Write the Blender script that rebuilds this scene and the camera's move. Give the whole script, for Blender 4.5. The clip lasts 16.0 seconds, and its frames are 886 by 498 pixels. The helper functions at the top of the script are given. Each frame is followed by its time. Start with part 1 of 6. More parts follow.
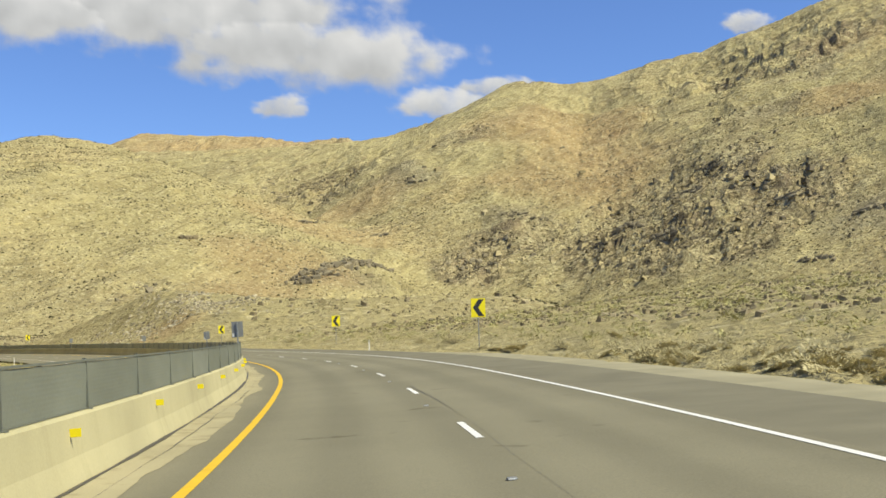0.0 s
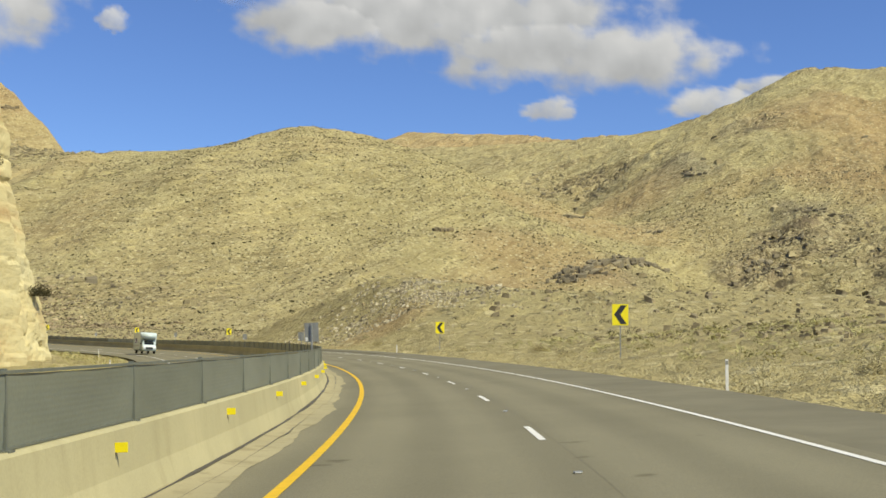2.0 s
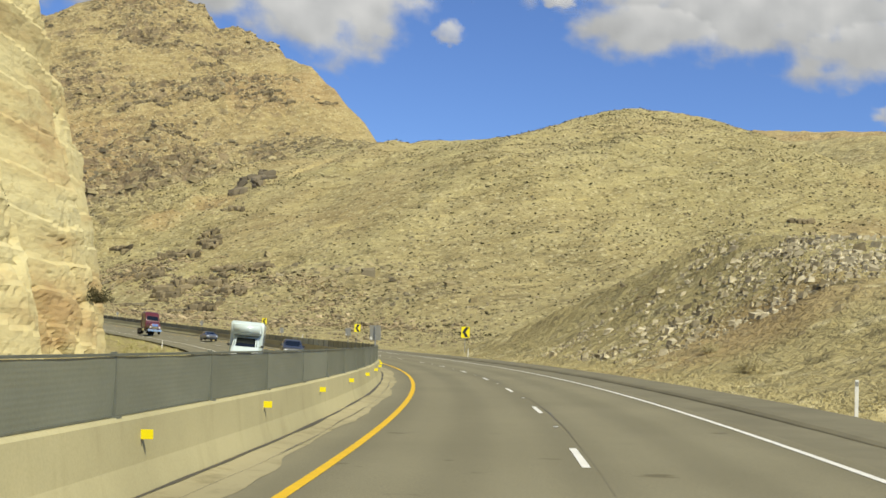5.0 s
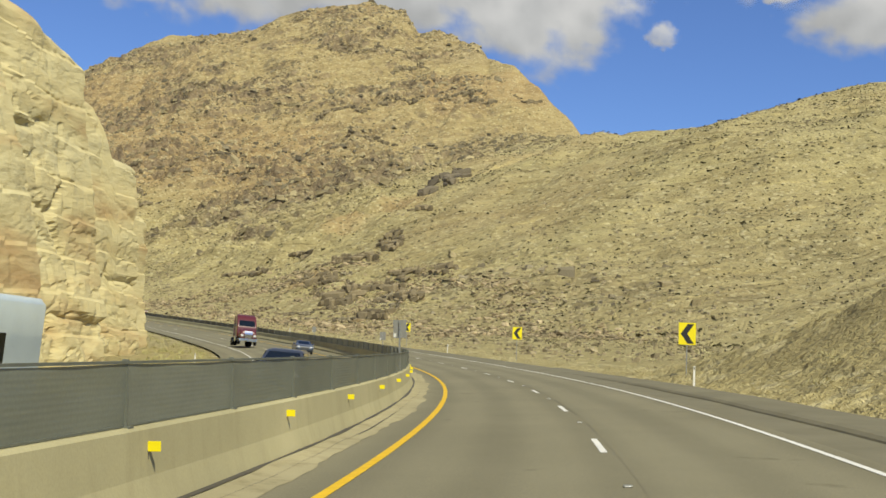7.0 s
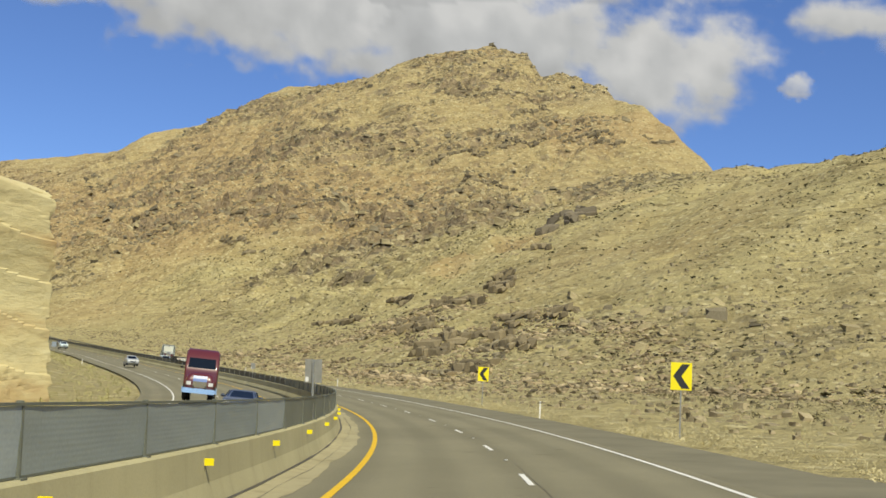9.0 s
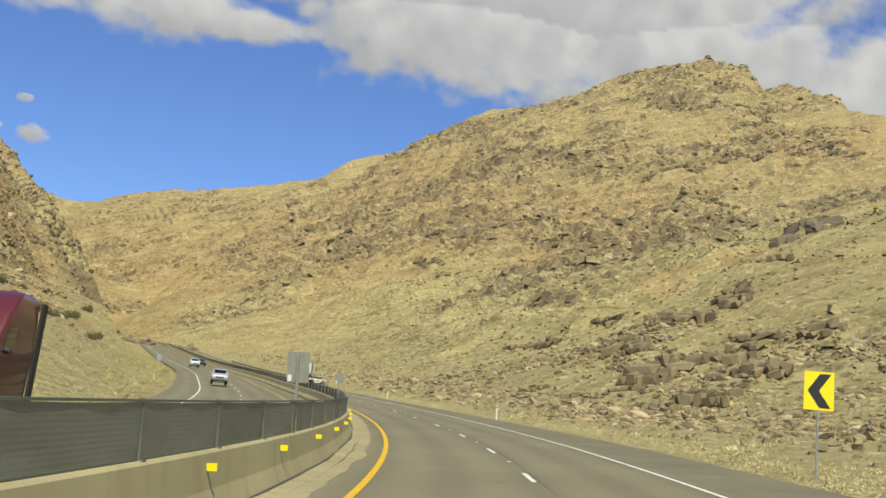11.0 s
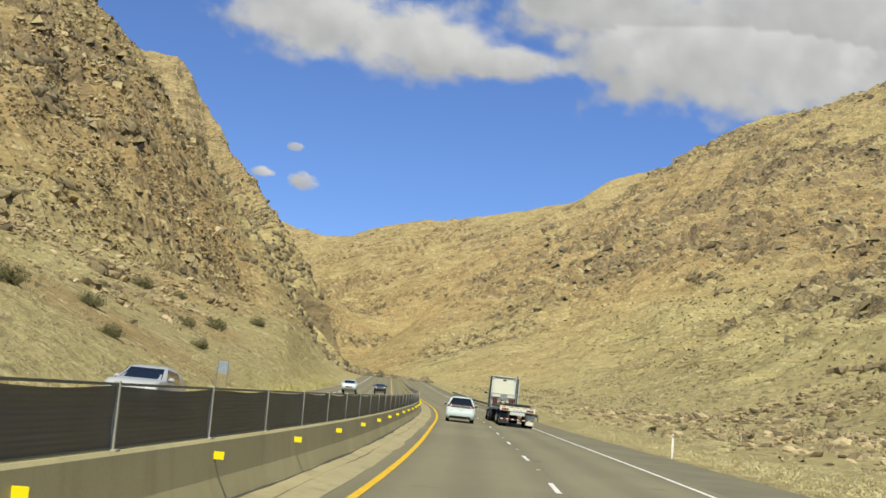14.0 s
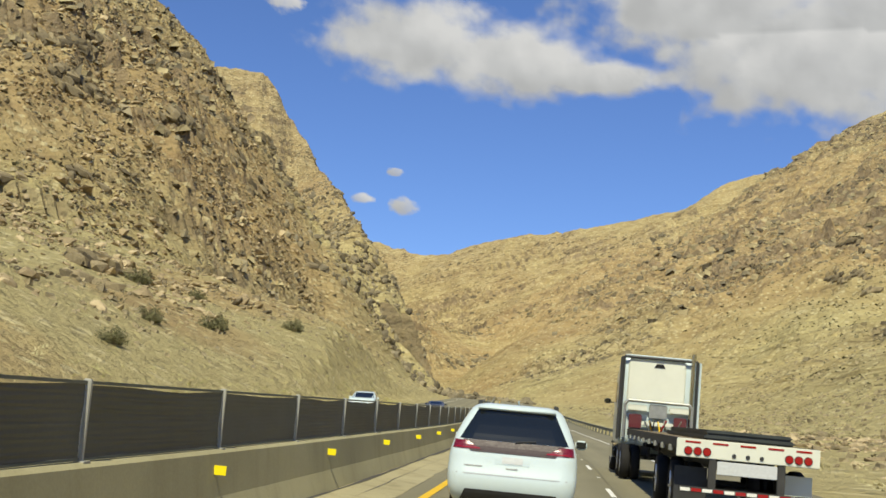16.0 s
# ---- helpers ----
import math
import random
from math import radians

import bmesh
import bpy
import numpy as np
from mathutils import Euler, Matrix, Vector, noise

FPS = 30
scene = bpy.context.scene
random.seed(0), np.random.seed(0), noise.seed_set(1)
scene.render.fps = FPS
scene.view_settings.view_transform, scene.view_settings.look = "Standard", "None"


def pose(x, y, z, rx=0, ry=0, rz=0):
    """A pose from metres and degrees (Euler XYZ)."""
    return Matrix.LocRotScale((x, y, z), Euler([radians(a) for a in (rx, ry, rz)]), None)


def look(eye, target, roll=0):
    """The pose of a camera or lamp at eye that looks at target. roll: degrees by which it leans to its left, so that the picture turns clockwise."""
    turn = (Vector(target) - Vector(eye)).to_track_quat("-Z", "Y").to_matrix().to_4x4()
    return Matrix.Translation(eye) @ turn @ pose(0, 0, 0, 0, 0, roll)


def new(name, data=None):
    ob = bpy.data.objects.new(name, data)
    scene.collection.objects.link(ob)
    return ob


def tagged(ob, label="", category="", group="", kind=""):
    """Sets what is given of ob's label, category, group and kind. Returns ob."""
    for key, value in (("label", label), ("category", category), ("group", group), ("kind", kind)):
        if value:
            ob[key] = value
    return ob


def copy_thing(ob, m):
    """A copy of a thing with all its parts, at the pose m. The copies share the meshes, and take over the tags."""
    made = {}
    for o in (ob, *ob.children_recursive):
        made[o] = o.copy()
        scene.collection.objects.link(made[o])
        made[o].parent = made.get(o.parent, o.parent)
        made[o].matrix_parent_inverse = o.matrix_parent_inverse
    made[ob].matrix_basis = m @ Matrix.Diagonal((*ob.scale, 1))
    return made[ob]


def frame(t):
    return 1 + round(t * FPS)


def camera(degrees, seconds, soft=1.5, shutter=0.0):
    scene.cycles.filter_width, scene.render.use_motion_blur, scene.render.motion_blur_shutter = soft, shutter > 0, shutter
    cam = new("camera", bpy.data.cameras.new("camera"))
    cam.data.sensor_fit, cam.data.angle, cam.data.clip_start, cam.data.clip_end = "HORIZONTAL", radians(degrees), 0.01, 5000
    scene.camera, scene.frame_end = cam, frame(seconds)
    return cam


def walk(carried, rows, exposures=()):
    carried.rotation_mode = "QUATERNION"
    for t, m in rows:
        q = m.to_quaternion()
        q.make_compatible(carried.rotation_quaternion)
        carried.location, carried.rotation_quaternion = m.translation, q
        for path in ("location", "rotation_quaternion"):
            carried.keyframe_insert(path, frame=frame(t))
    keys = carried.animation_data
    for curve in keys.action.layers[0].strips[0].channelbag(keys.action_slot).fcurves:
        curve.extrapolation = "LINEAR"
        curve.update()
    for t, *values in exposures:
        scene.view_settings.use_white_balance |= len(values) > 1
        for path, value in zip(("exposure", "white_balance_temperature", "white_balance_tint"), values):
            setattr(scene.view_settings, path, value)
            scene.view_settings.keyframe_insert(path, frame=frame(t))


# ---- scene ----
# ---------------------------------------------------------------- camera
# seconds, eye x y z, yaw to the left of +y, pitch, roll (picture turns clockwise)
ROWS = [
    (0, 1.15, 0.23, -0.04, 0.14, 4.47, -1.75),
    (0.5, 0.13, 15.61, 0.04, 1.38, 4.65, -1.64),
    (1, -1.38, 30.89, 0.09, 4.15, 4.84, -1.16),
    (1.5, -3.48, 46.05, 0.19, 9.30, 4.95, -0.33),
    (2, -6.06, 61.17, 0.27, 13.66, 4.92, 0.31),
    (2.5, -9.33, 76.16, 0.32, 17.53, 4.82, 0.95),
    (3, -13.23, 91.00, 0.36, 20.48, 4.77, 1.28),
    (3.5, -17.71, 105.64, 0.40, 22.81, 4.93, 1.55),
    (4, -22.75, 120.10, 0.46, 25.19, 5.01, 1.89),
    (4.5, -28.32, 134.36, 0.53, 27.92, 5.03, 2.40),
    (5, -34.43, 148.42, 0.62, 30.46, 5.14, 2.79),
    (5.2, -37.04, 153.94, 0.66, 31.53, 5.21, 2.82),
    (7.3, -68.86, 208.49, 1.04, 42.36, 5.52, 2.57),
    (7.5, -72.38, 213.42, 1.07, 42.72, 5.76, 2.57),
    (8, -81.57, 225.51, 1.17, 44.01, 6.80, 2.61),
    (8.5, -91.46, 237.09, 1.26, 45.90, 7.43, 2.90),
    (9, -101.85, 248.21, 1.36, 48.17, 8.05, 3.20),
    (9.2, -106.11, 252.53, 1.42, 49.37, 8.28, 3.20),
    (11.3, -154.91, 292.46, 2.44, 60.58, 9.03, 4.83),
    (11.5, -160.00, 295.79, 2.59, 61.69, 8.96, 4.71),
    (12, -173.01, 303.76, 2.99, 64.36, 9.15, 5.13),
    (12.5, -186.36, 311.17, 3.44, 66.53, 9.56, 5.24),
    (13, -199.88, 318.20, 3.94, 68.67, 9.74, 5.40),
    (13.5, -213.60, 324.69, 4.47, 70.84, 9.81, 5.57),
    (14, -227.52, 330.66, 5.05, 72.69, 9.92, 5.47),
    (14.5, -241.64, 336.36, 5.66, 74.49, 10.12, 5.34),
    (15, -255.91, 341.69, 6.28, 75.99, 10.32, 5.08),
    (15.5, -270.36, 346.59, 6.92, 77.38, 10.52, 4.89),
    (16, -284.88, 351.31, 7.58, 78.17, 10.72, 4.57),
]


def cam_pose(x, y, z, yaw, pitch, roll):
    ya, pi = radians(yaw), radians(pitch)
    ahead = Vector((-math.sin(ya) * math.cos(pi), math.cos(ya) * math.cos(pi), math.sin(pi)))
    eye = Vector((x, y, z))
    return look(eye, eye + ahead * 10, roll)


cam = camera(43.03, 16.0, soft=1.6)
walk(cam, [(t, cam_pose(*rest)) for t, *rest in ROWS], [(0, 0.69, 6500, 10), (1.2, 0.65, 6500, 10), (2.0, 0.49, 6500, 10), (5, 0.48, 6500, 10), (8, 0.40, 6500, 10), (11, 0.47, 6500, 10), (16, 0.53, 6500, 10)])

# ---------------------------------------------------------------- light
SUN_AZ = Vector((0.93, -0.37, 0)).normalized()
SUN_EL = radians(50)
sun_dir = SUN_AZ * math.cos(SUN_EL) + Vector((0, 0, math.sin(SUN_EL)))
world = bpy.data.worlds.new("world")
scene.world = world
world.use_nodes = True
wn = world.node_tree.nodes
sky = wn.new("ShaderNodeTexSky")
sky.sky_type = "NISHITA"
sky.sun_disc = False
sky.sun_elevation = SUN_EL
sky.sun_rotation = math.atan2(SUN_AZ.x, SUN_AZ.y)
sky.altitude = 700
sky.air_density = 1.0
sky.dust_density = 0.0
sky.ozone_density = 5.0
wn["Background"].inputs["Strength"].default_value = 0.075
tint = wn.new("ShaderNodeMix")
tint.data_type, tint.blend_type = "RGBA", "MULTIPLY"
tint.inputs[0].default_value = 1.0
tint.inputs[7].default_value = (0.88, 1.0, 1.27, 1)
world.node_tree.links.new(sky.outputs[0], tint.inputs[6])
world.node_tree.links.new(tint.outputs[2], wn["Background"].inputs["Color"])
sun = bpy.data.lights.new("sun", "SUN")
sun.energy = 3.8
sun.angle = radians(0.55)
sun.color = (1.0, 0.95, 0.70)
sun_ob = new("sun", sun)
sun_ob.matrix_world = look(sun_dir * 300, (0, 0, 0))


# ---------------------------------------------------------------- materials
def mat(name, rough=0.8, metal=0.0):
    m = bpy.data.materials.new(name)
    m.use_nodes = True
    b = m.node_tree.nodes["Principled BSDF"]
    b.inputs["Roughness"].default_value = rough
    b.inputs["Metallic"].default_value = metal
    if rough >= 0.8:
        b.inputs["Specular IOR Level"].default_value = 0.15
    return m, m.node_tree.nodes, m.node_tree.links, b


def noise_node(n, l, scale, detail=5.0, rough=0.6, vec=None):
    t = n.new("ShaderNodeTexNoise")
    t.inputs["Scale"].default_value = scale
    t.inputs["Detail"].default_value = detail
    t.inputs["Roughness"].default_value = rough
    if vec is not None:
        l.new(vec, t.inputs["Vector"])
    return t


def ramp(n, l, fac, stops):
    r = n.new("ShaderNodeValToRGB")
    e = r.color_ramp.elements
    while len(e) < len(stops):
        e.new(0.5)
    for el, (p, c) in zip(e, stops):
        el.position = p
        el.color = (*c, 1) if len(c) == 3 else c
    l.new(fac, r.inputs["Fac"])
    return r


def mixc(n, l, fac, a, b, mode="MIX"):
    m = n.new("ShaderNodeMix")
    m.data_type = "RGBA"
    m.blend_type = mode
    for sock, v in ((m.inputs[0], fac), (m.inputs[6], a), (m.inputs[7], b)):
        if isinstance(v, (int, float)):
            sock.default_value = v
        elif isinstance(v, tuple):
            sock.default_value = (*v, 1)
        else:
            l.new(v, sock)
    return m.outputs[2]


def bump(n, l, b, height, strength=0.5, dist=0.02):
    k = n.new("ShaderNodeBump")
    k.inputs["Strength"].default_value = strength
    k.inputs["Distance"].default_value = dist
    l.new(height, k.inputs["Height"])
    l.new(k.outputs[0], b.inputs["Normal"])


def position(n):
    g = n.new("ShaderNodeNewGeometry")
    return g.outputs["Position"]


def grained(name, colour, rough=0.7, metal=0.0, scale=6.0, vary=0.18, bump_d=0.004, fine=60.0):
    """A plain material with stains at one scale and grain at another."""
    m, n, l, b = mat(name, rough, metal)
    tc = n.new("ShaderNodeTexCoord")
    big = noise_node(n, l, scale, 4, 0.6, tc.outputs["Object"])
    small = noise_node(n, l, fine, 3, 0.6, tc.outputs["Object"])
    lo = tuple(c * (1 - vary) for c in colour)
    hi = tuple(min(1, c * (1 + vary)) for c in colour)
    r = ramp(n, l, big.outputs[0], [(0.3, lo), (0.7, hi)])
    c = mixc(n, l, 0.25, r.outputs[0], ramp(n, l, small.outputs[0], [(0.3, lo), (0.7, hi)]).outputs[0])
    l.new(c, b.inputs["Base Color"])
    if bump_d:
        bump(n, l, b, small.outputs[0], 0.4, bump_d)
    return m


def math_node(n, l, op, a, b=None, c=None):
    k = n.new("ShaderNodeMath")
    k.operation = op
    for sock, v in zip(k.inputs, (a, b, c)):
        if isinstance(v, (int, float)):
            sock.default_value = v
        elif v is not None:
            l.new(v, sock)
    return k.outputs[0]


def specks(n, l, vec, scale, share, size):
    """Scattered round spots: 1 inside a spot, over a share of the cells."""
    v = n.new("ShaderNodeTexVoronoi")
    v.inputs["Scale"].default_value = scale
    l.new(vec, v.inputs["Vector"])
    sep = n.new("ShaderNodeSeparateColor")
    l.new(v.outputs["Color"], sep.inputs[0])
    inside = math_node(n, l, "MULTIPLY_ADD", sep.outputs[0], size * 0.7, size * 0.5)
    gap = math_node(n, l, "SUBTRACT", inside, v.outputs["Distance"])
    edge = math_node(n, l, "MULTIPLY", gap, 9.0)
    edge = math_node(n, l, "MINIMUM", math_node(n, l, "MAXIMUM", edge, 0.0), 1.0)
    return math_node(n, l, "MULTIPLY", edge, math_node(n, l, "LESS_THAN", sep.outputs[1], share))


def terrain_material():
    """Dry hillsides: tilted beds, loose stone, low scrub, bare red soil, dark varnished ledges and painted crevice
    shade.
    """
    m, n, l, b = mat("desert_hillside", 0.95)
    pos = position(n)
    at = n.new("ShaderNodeAttribute")
    at.attribute_name = "kind"
    sep = n.new("ShaderNodeSeparateColor")
    l.new(at.outputs["Color"], sep.inputs[0])
    bed = n.new("ShaderNodeAttribute")
    bed.attribute_name = "bed"
    xyz = n.new("ShaderNodeSeparateXYZ")
    l.new(pos, xyz.inputs[0])

    def bed_vector(wide, thick):
        c = n.new("ShaderNodeCombineXYZ")
        for sock, src, k in zip(c.inputs, (xyz.outputs[0], xyz.outputs[1], bed.outputs["Fac"]), (wide, wide, thick)):
            l.new(math_node(n, l, "MULTIPLY", src, k), sock)
        return c.outputs[0]

    wide = noise_node(n, l, 0.007, 5, 0.55, pos)
    mid = noise_node(n, l, 0.22, 7, 0.7, pos)
    fine = noise_node(n, l, 0.42, 6, 0.72, pos)
    strata = noise_node(n, l, 1.0, 6, 0.66, bed_vector(0.040, 0.22))
    thin = noise_node(n, l, 1.0, 5, 0.7, bed_vector(0.035, 0.62))
    base = ramp(n, l, wide.outputs[0], [(0.34, (0.40, 0.335, 0.165)), (0.5, (0.455, 0.38, 0.192)), (0.66, (0.475, 0.378, 0.192))])
    band = ramp(n, l, strata.outputs[0], [(0.34, (0.155, 0.125, 0.075)), (0.44, (0.345, 0.285, 0.152)), (0.54, (0.43, 0.362, 0.195)), (0.66, (0.57, 0.49, 0.285))])
    share = math_node(n, l, "MULTIPLY_ADD", at.outputs["Alpha"], 0.40, 0.36)
    c = mixc(n, l, share, base.outputs[0], band.outputs[0])
    # broken ledge lines along the beds: dark ones paint ledge shadow, others pale
    lines = ramp(n, l, thin.outputs[0], [(0.36, (0.40, 0.37, 0.32)), (0.43, (1, 1, 1)), (0.57, (1, 1, 1)), (0.65, (1.38, 1.36, 1.26))])
    c = mixc(n, l, math_node(n, l, "MULTIPLY_ADD", at.outputs["Alpha"], 0.25, 0.60), c, lines.outputs[0], "MULTIPLY")
    blot = ramp(n, l, mid.outputs[0], [(0.34, (0.62, 0.60, 0.55)), (0.45, (1, 1, 1)), (0.64, (1.12, 1.10, 1.03))])
    c = mixc(n, l, 0.45, c, blot.outputs[0], "MULTIPLY")
    c = mixc(n, l, sep.outputs[1], c, mixc(n, l, 0.45, (0.235, 0.20, 0.138), band.outputs[0]))
    sand = ramp(n, l, fine.outputs[0], [(0.3, (0.385, 0.315, 0.16)), (0.7, (0.51, 0.425, 0.225))])
    c = mixc(n, l, sep.outputs[2], c, sand.outputs[0])
    # broken joints in the bare ledges
    crack = n.new("ShaderNodeTexVoronoi")
    crack.feature = "DISTANCE_TO_EDGE"
    crack.inputs["Scale"].default_value = 1.0
    warp = n.new("ShaderNodeVectorMath")
    warp.operation = "MULTIPLY_ADD"
    warp.inputs[1].default_value = (0.9, 0.9, 0.9)
    l.new(mid.outputs["Color"], warp.inputs[0])
    l.new(bed_vector(0.15, 0.42), warp.inputs[2])
    l.new(warp.outputs[0], crack.inputs["Vector"])
    seam = ramp(n, l, crack.outputs["Distance"], [(0.02, (0.26, 0.23, 0.19)), (0.10, (1, 1, 1))])
    tone = ramp(n, l, strata.outputs[0], [(0.36, (0.25, 0.196, 0.12)), (0.5, (0.40, 0.318, 0.182)), (0.62, (0.50, 0.412, 0.238))])
    bare = mixc(n, l, 0.85, tone.outputs[0], seam.outputs[0], "MULTIPLY")
    c = mixc(n, l, at.outputs["Alpha"], c, mixc(n, l, 0.25, bare, c))
    soil = mixc(n, l, 0.35, (0.415, 0.262, 0.128), band.outputs[0])
    c = mixc(n, l, sep.outputs[0], c, soil)
    # loose stone, scrub, and dark broken rock with painted shadow, drawn out along the beds
    stone = specks(n, l, pos, 0.50, 0.5, 0.44)
    c = mixc(n, l, math_node(n, l, "MULTIPLY", stone, 0.55), c, (0.66, 0.57, 0.35))
    scrub = specks(n, l, pos, 0.38, 0.45, 0.34)
    grow = math_node(n, l, "MULTIPLY_ADD", sep.outputs[2], -0.45, 0.75)
    c = mixc(n, l, math_node(n, l, "MULTIPLY", scrub, grow), c, (0.135, 0.118, 0.064))
    slab_shade = specks(n, l, bed_vector(0.16, 0.50), 1.0, 0.5, 0.45)
    c = mixc(n, l, math_node(n, l, "MULTIPLY", slab_shade, math_node(n, l, "MULTIPLY_ADD", at.outputs["Alpha"], 0.85, 0.04)), c, (0.105, 0.083, 0.055))
    c = mixc(n, l, 1.0, c, (0.99, 1.0, 0.92), "MULTIPLY")
    # steep ledge faces darkened: varnished rock, with crevice shade put into the colour
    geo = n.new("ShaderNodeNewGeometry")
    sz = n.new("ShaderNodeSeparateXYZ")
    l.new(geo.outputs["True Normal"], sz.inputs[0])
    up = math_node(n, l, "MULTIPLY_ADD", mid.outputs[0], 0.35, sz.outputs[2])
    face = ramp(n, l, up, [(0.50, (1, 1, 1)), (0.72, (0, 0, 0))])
    varnish_shade = ramp(n, l, strata.outputs[0], [(0.3, (0.13, 0.105, 0.075)), (0.6, (0.30, 0.225, 0.14))])
    c = mixc(n, l, face.outputs[0], c, mixc(n, l, 0.30, varnish_shade.outputs[0], c))
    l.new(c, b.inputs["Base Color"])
    # relief: lumps, and square-edged blocks where the rock is bare
    cell = n.new("ShaderNodeTexVoronoi")
    cell.inputs["Scale"].default_value = 1.0
    l.new(warp.outputs[0], cell.inputs["Vector"])
    csep = n.new("ShaderNodeSeparateColor")
    l.new(cell.outputs["Color"], csep.inputs[0])
    block = math_node(n, l, "MULTIPLY", csep.outputs[0], math_node(n, l, "MULTIPLY_ADD", at.outputs["Alpha"], 0.45, 0.03))
    lump = math_node(n, l, "MULTIPLY_ADD", fine.outputs[0], 0.14, mid.outputs[0])
    bump(n, l, b, math_node(n, l, "ADD", lump, block), 0.95, 3.4)
    return m


def asphalt_material():
    m, n, l, b = mat("asphalt", 0.85)
    pos = position(n)
    wide = noise_node(n, l, 0.12, 4, 0.6, pos)
    fine = noise_node(n, l, 40, 3, 0.7, pos)
    uv = n.new("ShaderNodeUVMap")
    uv.uv_map = "lane"
    sx = n.new("ShaderNodeSeparateXYZ")
    l.new(uv.outputs[0], sx.inputs[0])
    c = ramp(n, l, wide.outputs[0], [(0.3, (0.193, 0.174, 0.112)), (0.7, (0.232, 0.210, 0.136))])
    g = ramp(n, l, fine.outputs[0], [(0.3, (0.72, 0.72, 0.72)), (0.7, (1.2, 1.2, 1.2))])
    c2 = mixc(n, l, 0.7, c.outputs[0], g.outputs[0], "MULTIPLY")
    # polished wheel tracks and the older, darker shoulder along the outer edge
    w = n.new("ShaderNodeTexWave")
    w.inputs["Scale"].default_value = 0.1717
    w.inputs["Distortion"].default_value = 0.8
    w.bands_direction = "X"
    l.new(uv.outputs[0], w.inputs["Vector"])
    tr = ramp(n, l, w.outputs[0], [(0.1, (0.86, 0.86, 0.86)), (0.8, (1.05, 1.05, 1.05))])
    c2 = mixc(n, l, 0.7, c2, tr.outputs[0], "MULTIPLY")
    # oil drips and patched spots
    oil = noise_node(n, l, 0.9, 3, 0.5, pos)
    o = ramp(n, l, oil.outputs[0], [(0.24, (0.55, 0.53, 0.5)), (0.31, (1, 1, 1))])
    c2 = mixc(n, l, 0.8, c2, o.outputs[0], "MULTIPLY")
    l.new(c2, b.inputs["Base Color"])
    bump(n, l, b, fine.outputs[0], 0.5, 0.004)
    return m


def concrete_material(name, colour, streak=0.35):
    m, n, l, b = mat(name, 0.9)
    pos = position(n)
    mp = n.new("ShaderNodeMapping")
    mp.inputs["Scale"].default_value = (1, 1, 0.12)
    l.new(pos, mp.inputs["Vector"])
    st = noise_node(n, l, 1.6, 5, 0.65, mp.outputs[0])
    wide = noise_node(n, l, 0.25, 4, 0.6, pos)
    fine = noise_node(n, l, 30, 4, 0.7, pos)
    a = ramp(n, l, wide.outputs[0], [(0.3, tuple(c * 0.85 for c in colour)), (0.7, tuple(c * 1.08 for c in colour))])
    s = ramp(n, l, st.outputs[0], [(0.32, (0.55, 0.52, 0.46)), (0.48, (1, 1, 1))])
    c = mixc(n, l, streak, a.outputs[0], s.outputs[0], "MULTIPLY")
    g = ramp(n, l, fine.outputs[0], [(0.25, (0.8, 0.8, 0.8)), (0.6, (1.05, 1.05, 1.05))])
    c = mixc(n, l, 0.5, c, g.outputs[0], "MULTIPLY")
    l.new(c, b.inputs["Base Color"])
    bump(n, l, b, fine.outputs[0], 0.4, 0.005)
    return m


def cliff_material():
    m, n, l, b = mat("pale_cliff_rock", 0.95)
    pos = position(n)
    mp = n.new("ShaderNodeMapping")
    mp.inputs["Scale"].default_value = (0.5, 0.5, 1.7)
    mp.inputs["Rotation"].default_value = (radians(8), radians(6), 0)
    l.new(pos, mp.inputs["Vector"])
    a = noise_node(n, l, 0.12, 6, 0.6, mp.outputs[0])
    f = noise_node(n, l, 0.8, 7, 0.7, mp.outputs[0])
    r = ramp(n, l, a.outputs[0], [(0.30, (0.39, 0.27, 0.13)), (0.40, (0.47, 0.37, 0.19)), (0.47, (0.53, 0.45, 0.24)), (0.60, (0.57, 0.50, 0.28)), (0.72, (0.42, 0.37, 0.22))])
    s = ramp(n, l, f.outputs[0], [(0.28, (0.5, 0.45, 0.4)), (0.42, (1, 1, 1)), (0.7, (1.1, 1.08, 1.02))])
    c = mixc(n, l, 0.5, r.outputs[0], s.outputs[0], "MULTIPLY")
    joint = n.new("ShaderNodeTexVoronoi")
    joint.feature = "DISTANCE_TO_EDGE"
    joint.inputs["Scale"].default_value = 0.34
    warp = n.new("ShaderNodeVectorMath")
    warp.operation = "MULTIPLY_ADD"
    warp.inputs[1].default_value = (2, 2, 2)
    l.new(f.outputs["Color"], warp.inputs[0])
    l.new(pos, warp.inputs[2])
    l.new(warp.outputs[0], joint.inputs["Vector"])
    seam = ramp(n, l, joint.outputs["Distance"], [(0.0, (0.70, 0.64, 0.54)), (0.03, (1, 1, 1))])
    patch = ramp(n, l, a.outputs[0], [(0.46, (0, 0, 0)), (0.60, (0.6, 0.6, 0.6))])
    c = mixc(n, l, patch.outputs[0], c, mixc(n, l, 1.0, c, seam.outputs[0], "MULTIPLY"))
    l.new(c, b.inputs["Base Color"])
    bump(n, l, b, f.outputs[0], 0.6, 0.28)
    return m


